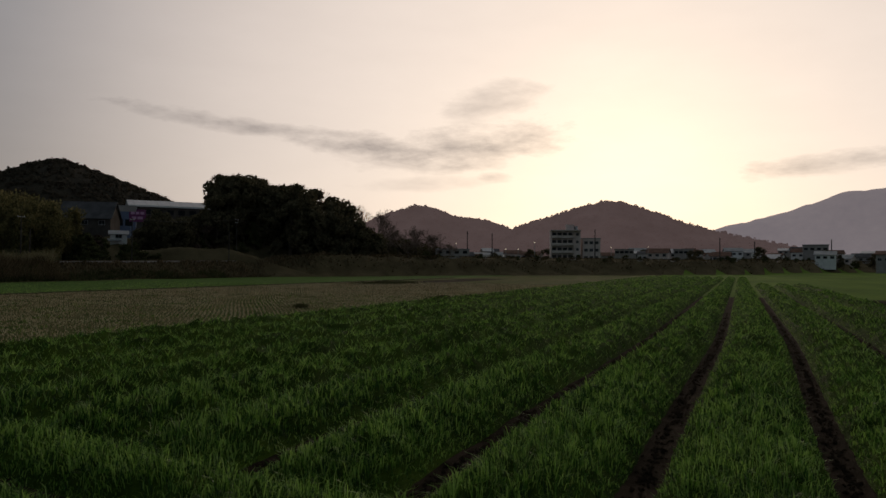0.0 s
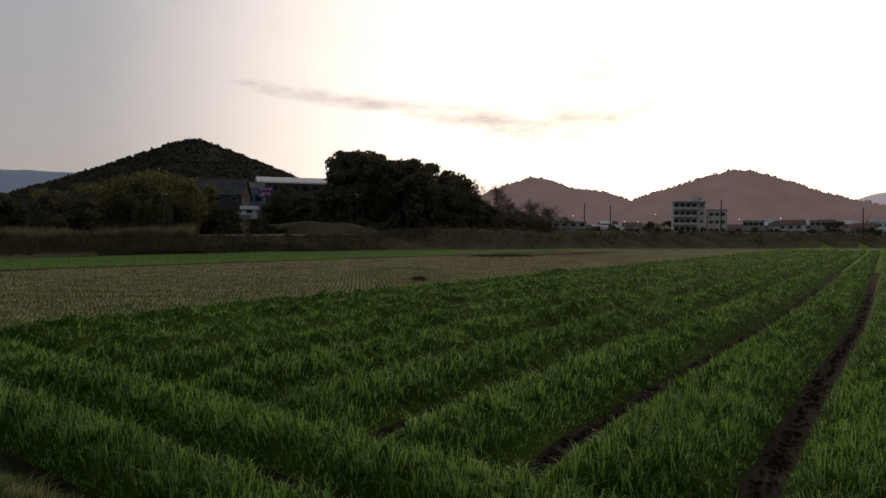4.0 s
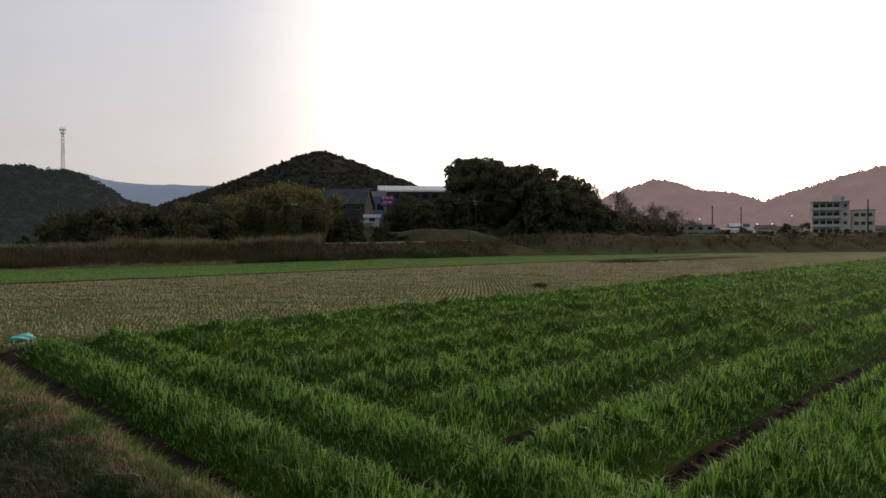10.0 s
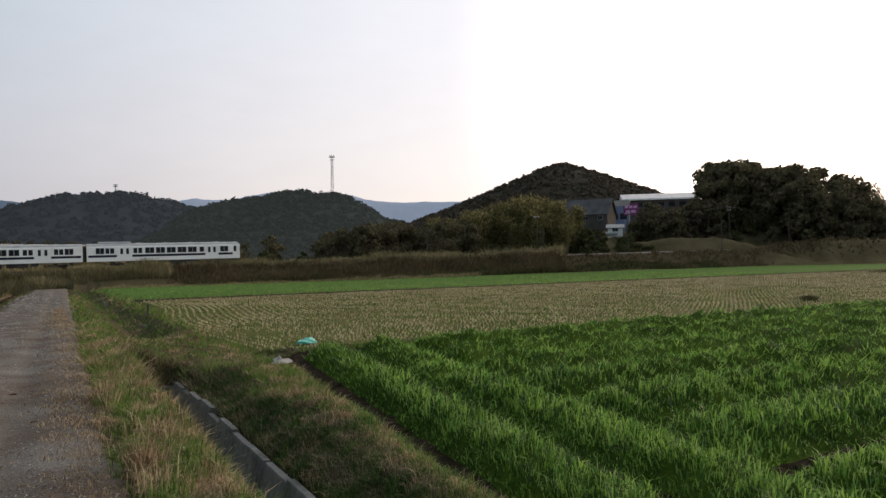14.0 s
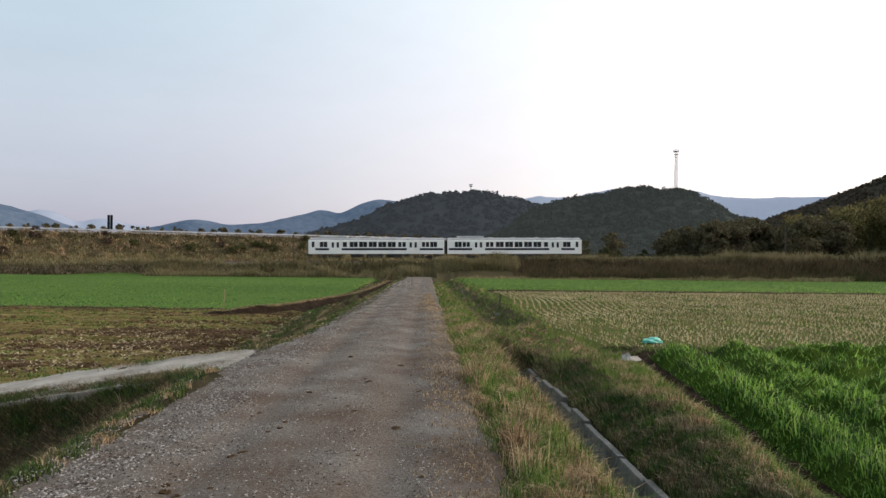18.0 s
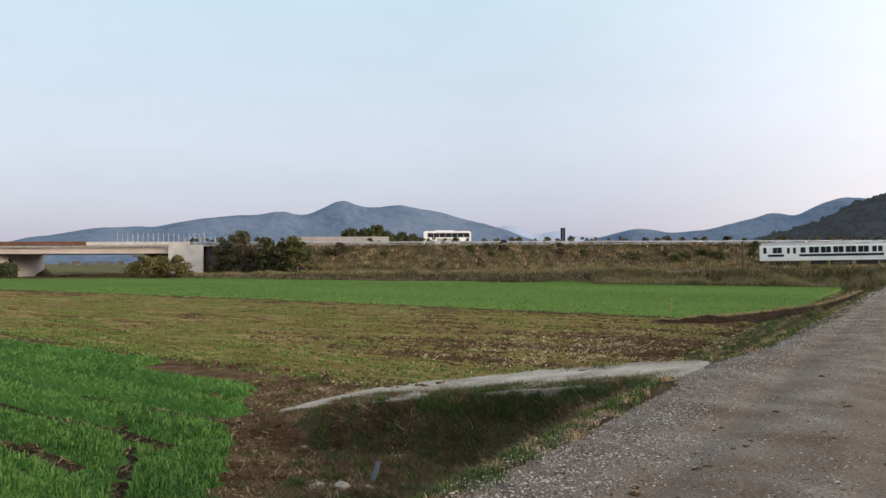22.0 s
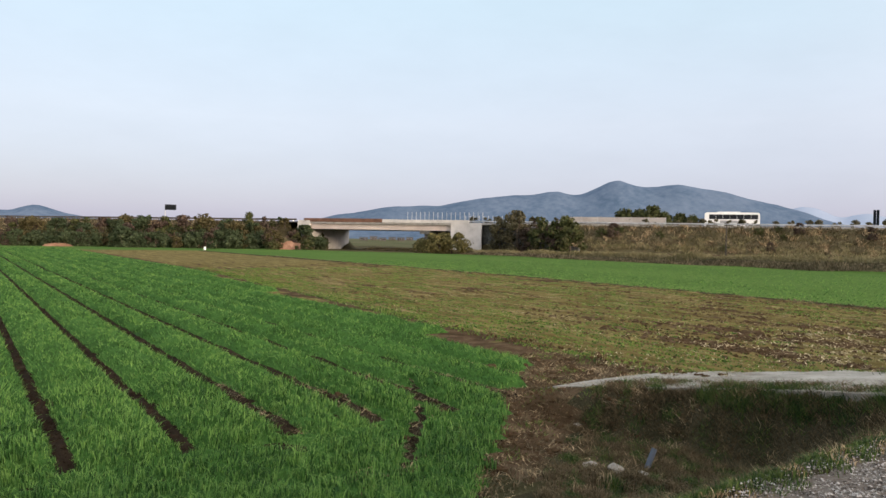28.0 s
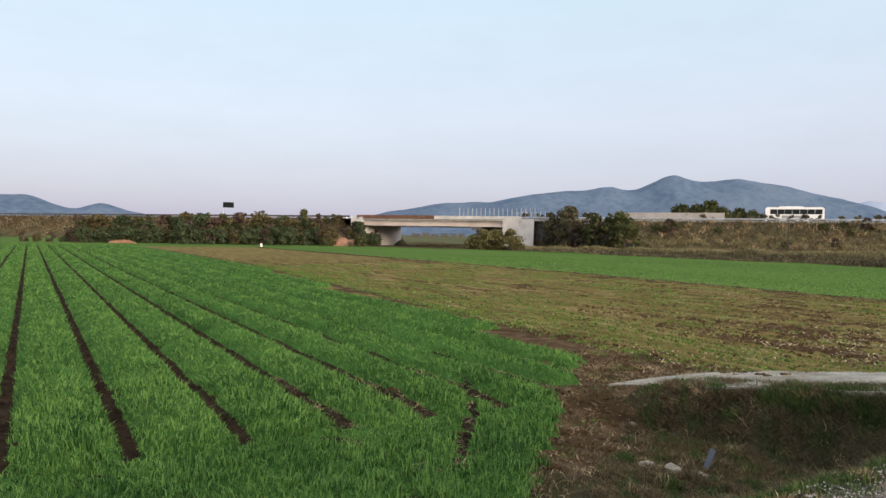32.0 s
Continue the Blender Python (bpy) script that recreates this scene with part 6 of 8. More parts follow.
# bund with a dark ditch face where the green field ends beside the lane
def build_bund():
    P = [(-15.0, 41.2), (-11.2, 40.0), (-8.8, 41.8), (-7.2, 47.5), (-5.6, 55.5), (-4.9, 63), (-4.3, 74), (-3.9, 84)]
    ss = np.linspace(0, len(P) - 1, 60)
    px, py = np.interp(ss, range(len(P)), [p[0] for p in P]), np.interp(ss, range(len(P)), [p[1] for p in P])
    tx, ty = np.gradient(px), np.gradient(py)
    ln = np.hypot(tx, ty)
    nx, ny = ty / ln, -tx / ln
    rows, rise = [], smoothstep(0, 14, np.arange(60))
    for off, z in ((1.15, -1.95), (0.55, -1.68), (0.10, -1.34), (-0.25, -1.28), (-0.75, -1.75)):
        z = -1.8 + (z + 1.8) * rise
        jig = 0.12 * wave_noise(px, py, 3, int(off * 10) + 30)
        rows.append(np.stack([px + nx * (off + jig), py + ny * (off + jig), z + 0.07 * wave_noise(px, py, 1.7, int(off * 10) + 50)], 1))
    V = np.concatenate(rows)
    n = len(px)
    i = (np.arange(4)[:, None] * n + np.arange(n - 1)[None]).ravel()
    idx = np.repeat([0, 0, 1, 1], n - 1)
    ob = bulk_mesh("field_bund", V, np.stack([i, i + 1, i + n + 1, i + n], 1), [SOIL, VERGE], idx, smooth=True)
    tagged(ob, "low earth bund with a dark ditch face at the green field's end", "bund", kind="structure")
    q = np.random.default_rng(95)
    k = q.integers(0, n - 1, 1800)
    f = q.uniform(0, 1, 1800)
    x, y = px[k] * (1 - f) + px[k + 1] * f + nx[k] * q.normal(-0.1, 0.12, 1800), py[k] * (1 - f) + py[k + 1] * f + ny[k] * q.normal(-0.1, 0.12, 1800)
    V, F = blades(np.repeat(x, 4), np.repeat(y, 4), np.repeat((-1.83 + 0.52 * rise)[k], 4), 0.14, 0.04, 1.0, seed=96)
    tagged(bulk_mesh("bund_grass", V, F, [DRYGRASS]), "pale dry grass along the top of the bund", "grass", kind="stuff")


build_bund()


def field_ridge(name, label, xs, edge, seed):
    """A low earth ridge along the seam between two fields, the step's shade painted as its dark colour, tufts on top.
    """
    q = np.random.default_rng(seed)
    xs = np.asarray(xs)
    ys = edge(xs) + 0.22 * wave_noise(xs, xs * 0, 6, seed)
    prof = ((-0.34, -0.05), (-0.18, 0.07), (0.0, 0.11), (0.16, 0.09), (0.32, -0.05))
    rows = [np.stack([xs, ys + o + 0.06 * wave_noise(xs, xs * 0 + o, 1.5, seed + 1), land(xs, ys + o) + z * (1 + 0.35 * wave_noise(xs, xs * 0, 2.5, seed + 2))], 1) for o, z in prof]
    n = len(xs)
    i = (np.arange(4)[:, None] * n + np.arange(n - 1)[None]).ravel()
    tagged(bulk_mesh(name, np.concatenate(rows), np.stack([i, i + 1, i + n + 1, i + n], 1), [DARKTURF], smooth=True), label, "bund", kind="structure")
    m = 5 * n
    x = q.uniform(xs.min(), xs.max(), m)
    y = edge(x) + q.normal(0.1, 0.22, m)
    V, F = blades(np.repeat(x, 4) + q.normal(0, 0.08, 4 * m), np.repeat(y, 4) + q.normal(0, 0.06, 4 * m), np.repeat(land(x, y) + 0.10, 4), 0.13, 0.045, 1.0, seed=seed + 3)
    tagged(bulk_mesh("ridge_grass", V, F, [DULLGRASS]), "dull dead grass along the " + name.replace("_", " "), "grass", kind="stuff")


field_ridge("paddy_ridge", "low earth ridge, coloured dark as shade, between the stubble and the green field", np.arange(5.5, 150, 0.8), paddy_end, 801)
field_ridge("fallow_ridge", "low earth ridge, coloured dark as shade, between the fallow and the green field", -np.arange(8.5, 120, 0.8), fallow_end, 811)
for x, y, n, r0 in ((55.5, 23.7, 260, 0.9), (57.2, 24.0, 160, 0.6), (40.5, 27.5, 90, 0.45), (101, 52, 700, 6.0)):
    q = np.random.default_rng(int(x))
    wx, wy = x + q.normal(0, r0 * 0.5, n), y + q.normal(0, r0 * 0.3, n)
    tuft_field("weed_clump", "low clump of dark weeds on the paddy's edge", "weeds", wx, wy, 6, 0.42, 0.06, 0.8, LEAFMID, int(y) + n, 0.12)
# ---- along the lane ----
def gravel():
    """Loose stones, thicker along the edges and between the wheel tracks."""
    q = np.random.default_rng(401)
    n = 760000
    y = np.where(q.uniform(0, 1, n) < 0.86, 1.5 - 3.0 * q.uniform(0, 1, n) ** 2 + 75 * q.uniform(0, 1, n) ** 2.2, q.uniform(-8, 1.6, n))
    x = q.uniform(-4.2, 0.1, n)
    s = x - road_mid(y)
    rut = np.exp(-((np.abs(s) - 0.75) / 0.28) ** 2)
    side = np.clip((-0.55 - s) / 0.8, 0, 1) * (1 - 0.8 * smoothstep(10, 28, y))               # thicker towards the low field
    chance = (0.30 + 0.75 * side) * (1 - 0.7 * rut * (1 - side)) * (0.75 + 0.5 * wave_noise(x, y, 0.9, 35))
    keep = (q.uniform(0, 1, n) < chance * np.clip((7.5 / np.hypot(y, 1.5)) ** 1.2, 0.05, 1) * np.where(y < -2, 0.5, 1)) & (x > lane_left(y) - 0.40 + 0.25 * wave_noise(y, y, 1.5, 9)) & (s < road_half(y))
    x, y = x[keep], y[keep]
    z = np.where(x < lane_left(y) + 0.05, np.maximum(land(x, y), road_top(x, y)), road_top(x, y))
    n = len(x)
    s = (0.0036 + 0.0095 * q.uniform(0, 1, n) ** 4) * np.maximum(1, np.hypot(x, y) / 12) * (1 + 0.2 * np.clip((-0.55 - x + road_mid(y)) / 0.8, 0, 1))
    base = np.array([(1, 0, 0), (0, 1, 0), (-1, 0, 0), (0, -1, 0), (0, 0, 1), (0, 0, -1)], dtype=float)
    V = base[None] * q.uniform(0.6, 1.25, (n, 6, 1)) * s[:, None, None] * np.array([1.2, 1, 0.7])
    a = q.uniform(0, 6.28, n)
    ca, sa = np.cos(a)[:, None], np.sin(a)[:, None]
    V = np.stack([V[:, :, 0] * ca - V[:, :, 1] * sa + x[:, None], V[:, :, 0] * sa + V[:, :, 1] * ca + y[:, None], V[:, :, 2] + z[:, None] + s[:, None] * 0.3], -1)
    tri = np.array([(0, 1, 4), (1, 2, 4), (2, 3, 4), (3, 0, 4)])       # the underside lies in the road
    F = (np.arange(n)[:, None, None] * 6 + tri[None]).reshape(-1, 3)
    tagged(bulk_mesh("lane_gravel", V.reshape(-1, 3), F, [STONE]), "loose grey and white gravel on the lane", "gravel", kind="stuff")


def lumps(name, label, category, spots, material, seed, flat=0.6, kind=""):
    """Irregular clods or stones, each an object: (x, y, size)."""
    q = np.random.default_rng(seed)
    for x, y, s in spots:
        bm = bmesh.new()
        bmesh.ops.create_icosphere(bm, subdivisions=2, radius=s)
        off = Vector((q.uniform(0, 50), q.uniform(0, 50), q.uniform(0, 50)))
        for v in bm.verts:
            v.co *= 1 + 0.75 * noise.noise(v.co / s * 1.3 + off) + 0.35 * noise.noise(v.co / s * 3.2 + off)
            v.co.z *= flat
        me = bpy.data.meshes.new(name)
        bm.to_mesh(me)
        bm.free()
        me.materials.append(material)
        z = float(road_top(x, y)) if abs(x - float(road_mid(y))) < float(road_half(y)) else float(land(x, y))
        ob = new(name, me)
        ob.matrix_world = pose(x, y, z + s * flat * 0.25, 0, 0, q.uniform(0, 360))
        tagged(ob, label, category, kind=kind)


def build_ramp():
    xs = np.linspace(-13.3, -3.25, 90)
    g = Geo()
    v, f = [], []
    for i, x in enumerate(xs):
        wob = 0.10 * math.sin(x * 2.1) + 0.06 * math.sin(x * 5.3) + 0.05 * math.sin(x * 11.7 + 1) + 0.04 * math.sin(x * 23.1)
        half = float(np.interp(x, [-13.3, -12.6, -9, -3.4], [0.7, 1.15, 1.38, 1.65]))
        out = float(np.interp(x, [-13.3, -12.4, -10.5, -8.5, -6, -3.4], [0.9, 1.7, 2.1, 2.15, 2.0, 1.7]))
        mid = float(ramp_mid(x))
        ya, yb = mid - half + wob * 0.5, mid + out + wob
        z = float(ramp_z(x)) + 0.005 - 0.10 * float(smoothstep(-4.1, -3.4, x)) - 0.13 * float(1 - smoothstep(-13.3, -12.0, x)) + 0.012 * math.sin(x * 3.7) * math.sin(x * 1.3)
        v += [(x, ya, z - 0.14), (x, ya, z), (x, (ya + yb) / 2, z + 0.02), (x, yb, z), (x, yb, z - 0.14)]
    for i in range(len(xs) - 1):
        for k in range(4):
            a = i * 5 + k
            f.append((a, a + 5, a + 6, a + 1))
    f += [(0, 1, 2, 3, 4), tuple(range(len(v) - 5, len(v)))[::-1]]
    g.add(v, f)
    ob = part("field_ramp", g, RAMPCONC)
    tagged(ob, "pale worn concrete ramp leading down to the low field", "ramp", kind="structure")


def build_flume():
    fl = thing("ditch_flume", "grey weathered concrete drainage flume laid in the ditch", "drainage channel")
    q = np.random.default_rng(411)
    for k in range(22):
        y0, dz, dx = -4.0 + k * 0.98, q.normal(-0.01, 0.04), q.normal(0, 0.02)
        top = -1.0 + dz + 0.4 * float(road_z(y0))
        g = Geo()
        g.prism([(1.39 + dx, -1.60), (1.39 + dx, top - 0.08), (1.47 + dx, top - 0.08), (1.50 + dx, -1.52), (1.86 + dx, -1.52), (1.975 + dx, top + 0.02), (1.985 + dx, top + 0.04), (2.075 + dx, top + 0.035), (2.085 + dx, top + 0.02), (2.09 + dx, -1.60)], y0, y0 + 0.955, "y")
        part("flume_segment", g, FLUMECONC, fl)
    part("headwall", Geo().box(1.2, 2.1, 17.5, 17.66, -1.35, -1.16, bevel=0.03), OLDCONC, fl, "dark concrete culvert lintel")
    # black plate painted as the dark inside of the culvert
    part("culvert_mouth", Geo().box(1.37, 1.87, 17.62, 17.66, -1.6, -1.3), BLACK, fl)
    q = np.random.default_rng(412)
    ch = thing("far_ditch_lining", "grey stone lining of the narrow ditch beyond the culvert", "drainage channel")
    for k in range(17):
        y0 = 33.5 + k * 2.0
        x0 = float(np.interp(y0, [31, 67], [2.5, 3.8])) + q.normal(0, 0.03)
        g = Geo().prism([(x0 - 0.45, -1.95), (x0 - 0.5, -1.3), (x0 - 0.34, -1.3), (x0 - 0.25, -1.7), (x0 + 0.25, -1.7), (x0 + 0.34, -1.32), (x0 + 0.5, -1.32), (x0 + 0.45, -1.95)], y0, y0 + 1.95, "y")
        part("lining_segment", g, BALLAST, ch)
    m = thing("ditch_post", "short dark post beside the far ditch", "post", at=pose(3.6, 37.0, float(land(3.6, 37.0))))
    part("shaft", Geo().tube((0, 0, -0.1), (0, 0, 0.42), 0.05, 0.045), DARKMETAL, m)
    c = thing("culvert_block", "grey concrete culvert block in the far ditch", "drainage channel", at=pose(3.1, 31.5, -1.3, 0, 0, 4))
    part("body", Geo().prism([(-0.3, -0.2), (-0.3, 0.35), (-0.22, 0.42), (0.22, 0.42), (0.3, 0.35), (0.3, -0.2)], -2.0, 0.6, "y"), OLDCONC, c)
    # no opening here: a black plate stands for the shade within
    part("mouth", Geo().box(-0.17, 0.17, -2.03, -2.0, -0.05, 0.3), BLACK, c)


def build_bag():
    bm = bmesh.new()
    bmesh.ops.create_icosphere(bm, subdivisions=4, radius=1)
    for v in bm.verts:
        p = v.co.copy()
        v.co = Vector((p.x * 0.38, p.y * 0.27, max(p.z, -0.15) * 0.16)) * (1 + 0.35 * noise.noise(p * 1.8) + 0.16 * noise.noise(p * 6))
    me = bpy.data.meshes.new("plastic_sheet")
    bm.to_mesh(me)
    bm.free()
    me.materials.append(TARP)
    ob = new("plastic_sheet", me)
    ob.matrix_world = pose(7.8, 25.7, float(land(7.8, 25.7)) + 0.06, 0, 0, 20)
    tagged(ob, "crumpled teal plastic sheet lying on the paddy's edge", "plastic sheet")


def build_small():
    p = thing("drain_pipe", "short blue grey plastic drain pipe sticking out of the hollow", "pipe", at=pose(-8.2, 9.5, -1.86, 24, 8, 150))
    part("tube", Geo().tube((0, 0, -0.10), (0, 0, 0.26), 0.045, 0.045, 16), PVC, p)
    # thin black disc for the dark of the pipe's inside
    part("bore", Geo().tube((0, 0, 0.258), (0, 0, 0.263), 0.038, 0.038, 16), BLACK, p)
    s = thing("field_stake", "thin pale wooden stake standing in the fallow field", "stake", at=pose(-12.6, 44.2, float(land(-12.6, 44.2)), 0, 4, 0))
    part("shaft", Geo().tube((0, 0, -0.1), (0, 0, 1.25), 0.035, 0.028), DRYGRASS, s)
    lumps("boundary_stone", "pale squared boundary stone on the ditch bank", "stone", [(4.05, 16.2, 0.20)], CONCRETE, 421)
    lumps("rubble_stone", "pale broken stone lying in the hollow", "stone", [(-8.35, 8.9, 0.15), (-8.75, 8.75, 0.11), (-8.0, 9.15, 0.08), (-10.6, 10.4, 0.07)], RAMPCONC, 422)
    q = np.random.default_rng(423)
    lumps("straw_clump", "pale clump of old straw on the fallow soil", "straw", [(-12.0, 21.6, 0.17), (-11.8, 21.4, 0.1)] + [(q.uniform(-22, -6.5), q.uniform(17.5, 36), q.uniform(0.05, 0.13)) for _ in range(44)], STRAW, 424, 0.3)
    lumps("soil_clod", "clod of dark red soil", "soil", [(q.uniform(-16, -9), q.uniform(6, 14.5), q.uniform(0.05, 0.13)) for _ in range(46)], REDSOIL, 425, 0.6)
    lumps("lane_clod", "dark clod of mud lying on the gravel lane", "soil", [(-2.55, 5.5, 0.042), (-2.45, 5.42, 0.034), (-2.6, 5.65, 0.035), (-2.25, 6.55, 0.042), (-2.32, 6.42, 0.04), (-0.95, 7.5, 0.045), (-1.4, 10.2, 0.05), (-2.1, 9.4, 0.04), (-1.0, 12.1, 0.05), (-1.9, 12.8, 0.05), (-0.7, 9.6, 0.035), (-2.5, 8.3, 0.035)] + [(q.uniform(-3.0, -0.5), q.uniform(4.5, 18), q.uniform(0.012, 0.03)) for _ in range(60)], REDSOIL, 426, 0.3)
    for x, y in ((-199.0, 86.5), (-162.0, 49.2), (-213.0, 39.0)):
        m = thing("marker_post", "short white marker post at the field edge", "marker post", group="white marker posts", at=pose(x, y, float(land(x, y))))
        part("post", Geo().tube((0, 0, -0.1), (0, 0, 0.8), 0.28, 0.25), WHITEPAINT, m)


gravel()
build_ramp()
build_flume()
build_bag()
build_small()


def build_poles():
    def pole(x, y, h, arms, z=None):
        t = thing("utility_pole", "slim weathered concrete utility pole beside the railway", "utility pole", group="poles along the railway", at=pose(x, y, float(land(x, y)) if z is None else z))
        part("shaft", Geo().tube((0, 0, -0.4), (0, 0, h), 0.11, 0.07), DULLWALL, t)
        for k in range(arms):
            z = h - 0.4 - 0.7 * k
            part("crossarm", Geo().box(-0.7, 0.7, -0.05, 0.05, z, z + 0.1), STEEL, t)
            for xx in (-0.6, 0, 0.6):
                part("insulator", Geo().tube((xx, 0, z + 0.1), (xx, 0, z + 0.26), 0.045, 0.03), WHITEPAINT, t)
        return t
    P = lambda az, y: (y * math.tan(radians(az)), y)
    for az, y, top, arms in ((-10.2, 107.0, 4.6, 0), (-33.0, 107.5, 5.4, 0), (-47.4, 116.5, 5.6, 1), (16.3, 107.3, 6.0, 0), (27.5, 107.3, 6.8, 0), (36.4, 116, 9.9, 1), (36.95, 116, 7.4, 0), (43.5, 117, 11.0, 1), (50.4, 107.5, 9.2, 0), (50.95, 117, 13.0, 2), (60.1, 108, 6.8, 0), (61.4, 108, 6.8, 0), (56.0, 119, 10.5, 1)):
        x, yy = P(az, y)
        g = float(land(x, yy))
        pole(x, yy, top - g, arms)

    # slack wires between the taller poles
    tips = []
    for az, y, top in ((43.5, 117, 11.0), (50.95, 117, 13.0), (56.0, 119, 10.5)):
        x, yy = P(az, y)
        tips.append((x, yy, top - 0.25))
    for k in range(2):
        a, b = Vector(tips[k]), Vector(tips[k + 1])
        for off in (-0.6, 0.6):
            g = Geo()
            pts = [a.lerp(b, f) + Vector((off * 0.2, off, -2.4 * f * (1 - f))) for f in np.linspace(0, 1, 9)]
            for p, r in zip(pts[:-1], pts[1:]):
                g.tube(p, r, 0.02, 0.02, 4)
            tagged(part("overhead_wire", g, DARKMETAL), "thin dark overhead wire between two poles", "wire", group="overhead wires")


build_poles()

# ---- trees and shrubs ----
def make_tree(name, label, height, radius, leaf, seed, clusters=24, per=52, size=0.42, low=0.25, category="tree", group=""):
    q = np.random.default_rng(seed)
    t = thing(name, label, category, group)
    g = Geo()
    trunk_top = height * 0.55
    g.tube((0, 0, -0.4), (0.1, 0, trunk_top), 0.035 * height, 0.018 * height, 8)
    c = []
    for k in range(clusters):
        a, u = q.uniform(0, 6.28), q.uniform(-1, 1)
        rr = radius * (1 - 0.55 * max(u, 0) ** 2) * q.uniform(0.45, 0.95)
        c.append((math.cos(a) * rr, math.sin(a) * rr, height * (low + (0.92 - low) * (u + 1) / 2)))
        if k % 3 == 0:
            g.tube((0.05, 0, trunk_top * q.uniform(0.45, 0.95)), c[-1], 0.012 * height, 0.004 * height, 5)
    part("trunk", g, BARK, t)
    c = np.array(c)
    d = q.normal(size=(clusters, per, 3))
    d /= np.linalg.norm(d, axis=2)[:, :, None]
    sc = radius * q.uniform(0.28, 0.46, (clusters, 1, 1))
    pts = c[:, None, :] + d * sc * q.uniform(0.55, 1.0, (clusters, per, 1)) * np.array([1, 1, 0.8])
    lift = d * 0.7 + c[:, None, :] * np.array([0.5, 0.5, 0]) / radius
    V, F = leaf_quads(pts.reshape(-1, 3), size, seed, out=lift.reshape(-1, 3), loose=0.5)
    crown = bulk_mesh("crown", V, F, [leaf])
    crown.parent = t
    return t


def make_bare_tree(label, height, seed):
    q = np.random.default_rng(seed)
    t = thing("bare_tree", label, "tree")
    trunk, twigs = Geo(), Geo()

    def grow(p, d, length, r, depth):
        e = p + d * length
        (trunk if depth < 2 else twigs).tube(p, e, max(r, 0.035), max(r * 0.6, 0.03), 5 if depth < 3 else 3)
        if depth >= 6:
            return
        for _ in range(3 if depth < 5 else 2):
            n = (d + Vector(q.normal(0, 0.42, 3)) + Vector((0, 0, 0.12))).normalized()
            grow(e, n, length * q.uniform(0.62, 0.85), r * 0.58, depth + 1)
    grow(Vector((0, 0, -0.3)), Vector((0, 0, 1)), height * 0.27, height * 0.022, 0)
    part("trunk", trunk, BARK, t)
    part("twig_fan", twigs, TWIG, t)
    return t


def turn(q):
    return q.uniform(0, 360)


def plant(proto, x, y, z, s, q, group=""):
    ob = copy_thing(proto, pose(x, y, z, 0, 0, turn(q)) @ Matrix.Scale(s, 4))
    ob.matrix_world = pose(x, y, z, 0, 0, turn(q)) @ Matrix.Scale(s, 4)
    if group:
        ob["group"] = group
    return ob


# the slope behind the railway that carries knoll, grove and houses
RISE = [(23, 190, 3.0, 40, 24, 2.5), (30, 195, 5.0, 40, 26, 2.5), (37, 200, 7.5, 40, 26, 2.5), (44, 215, 10.0, 40, 26, 2.5), (51.5, 222, 13.5, 30, 22, 2.5), (57.5, 238, 10.0, 26, 20, 2.5), (63, 262, 4.0, 30, 24, 2.5)]
hill("railway_mound", "low earth mound with rough grass behind the railway", ridge(((42.2, 0.2), (43.8, 0.9), (46, 1.15), (48.2, 1.2), (51, 1.0), (53.4, 0.2)), 176, 7, -1, 1.4), -1, REEDBED, 1.2, 1.0, 93, amp=0.4)
hill("wooded_slope", "scrubby slope rising behind the railway to the houses", RISE, -0.8, REEDBED, 3, 1.6, 91)


def rise_z(x, y):
    x, y = np.asarray(x, dtype=float), np.asarray(y, dtype=float)
    return np.maximum(-0.8 + bump_height(x, y, RISE) - 1.2, land(x, y) - 0.1)


q = np.random.default_rng(501)
evergreens = [make_tree("evergreen_tree", "tall dark evergreen tree with a rounded dense crown", 13, 4.4, LEAFDARK, 510 + k, 30, 60, 0.42, 0.12) for k in range(3)]
mixed = [make_tree("broadleaf_tree", "mid-green broadleaf tree with a loose crown", 8, 3.1, LEAFMID, 520 + k, 22, 52, 0.34, 0.08) for k in range(3)]
rust = [make_tree("rust_tree", "bushy tree with dull reddish brown leaves", 6, 2.6, LEAFRUST, 530 + k, 18, 52, 0.30, 0.06) for k in range(2)]


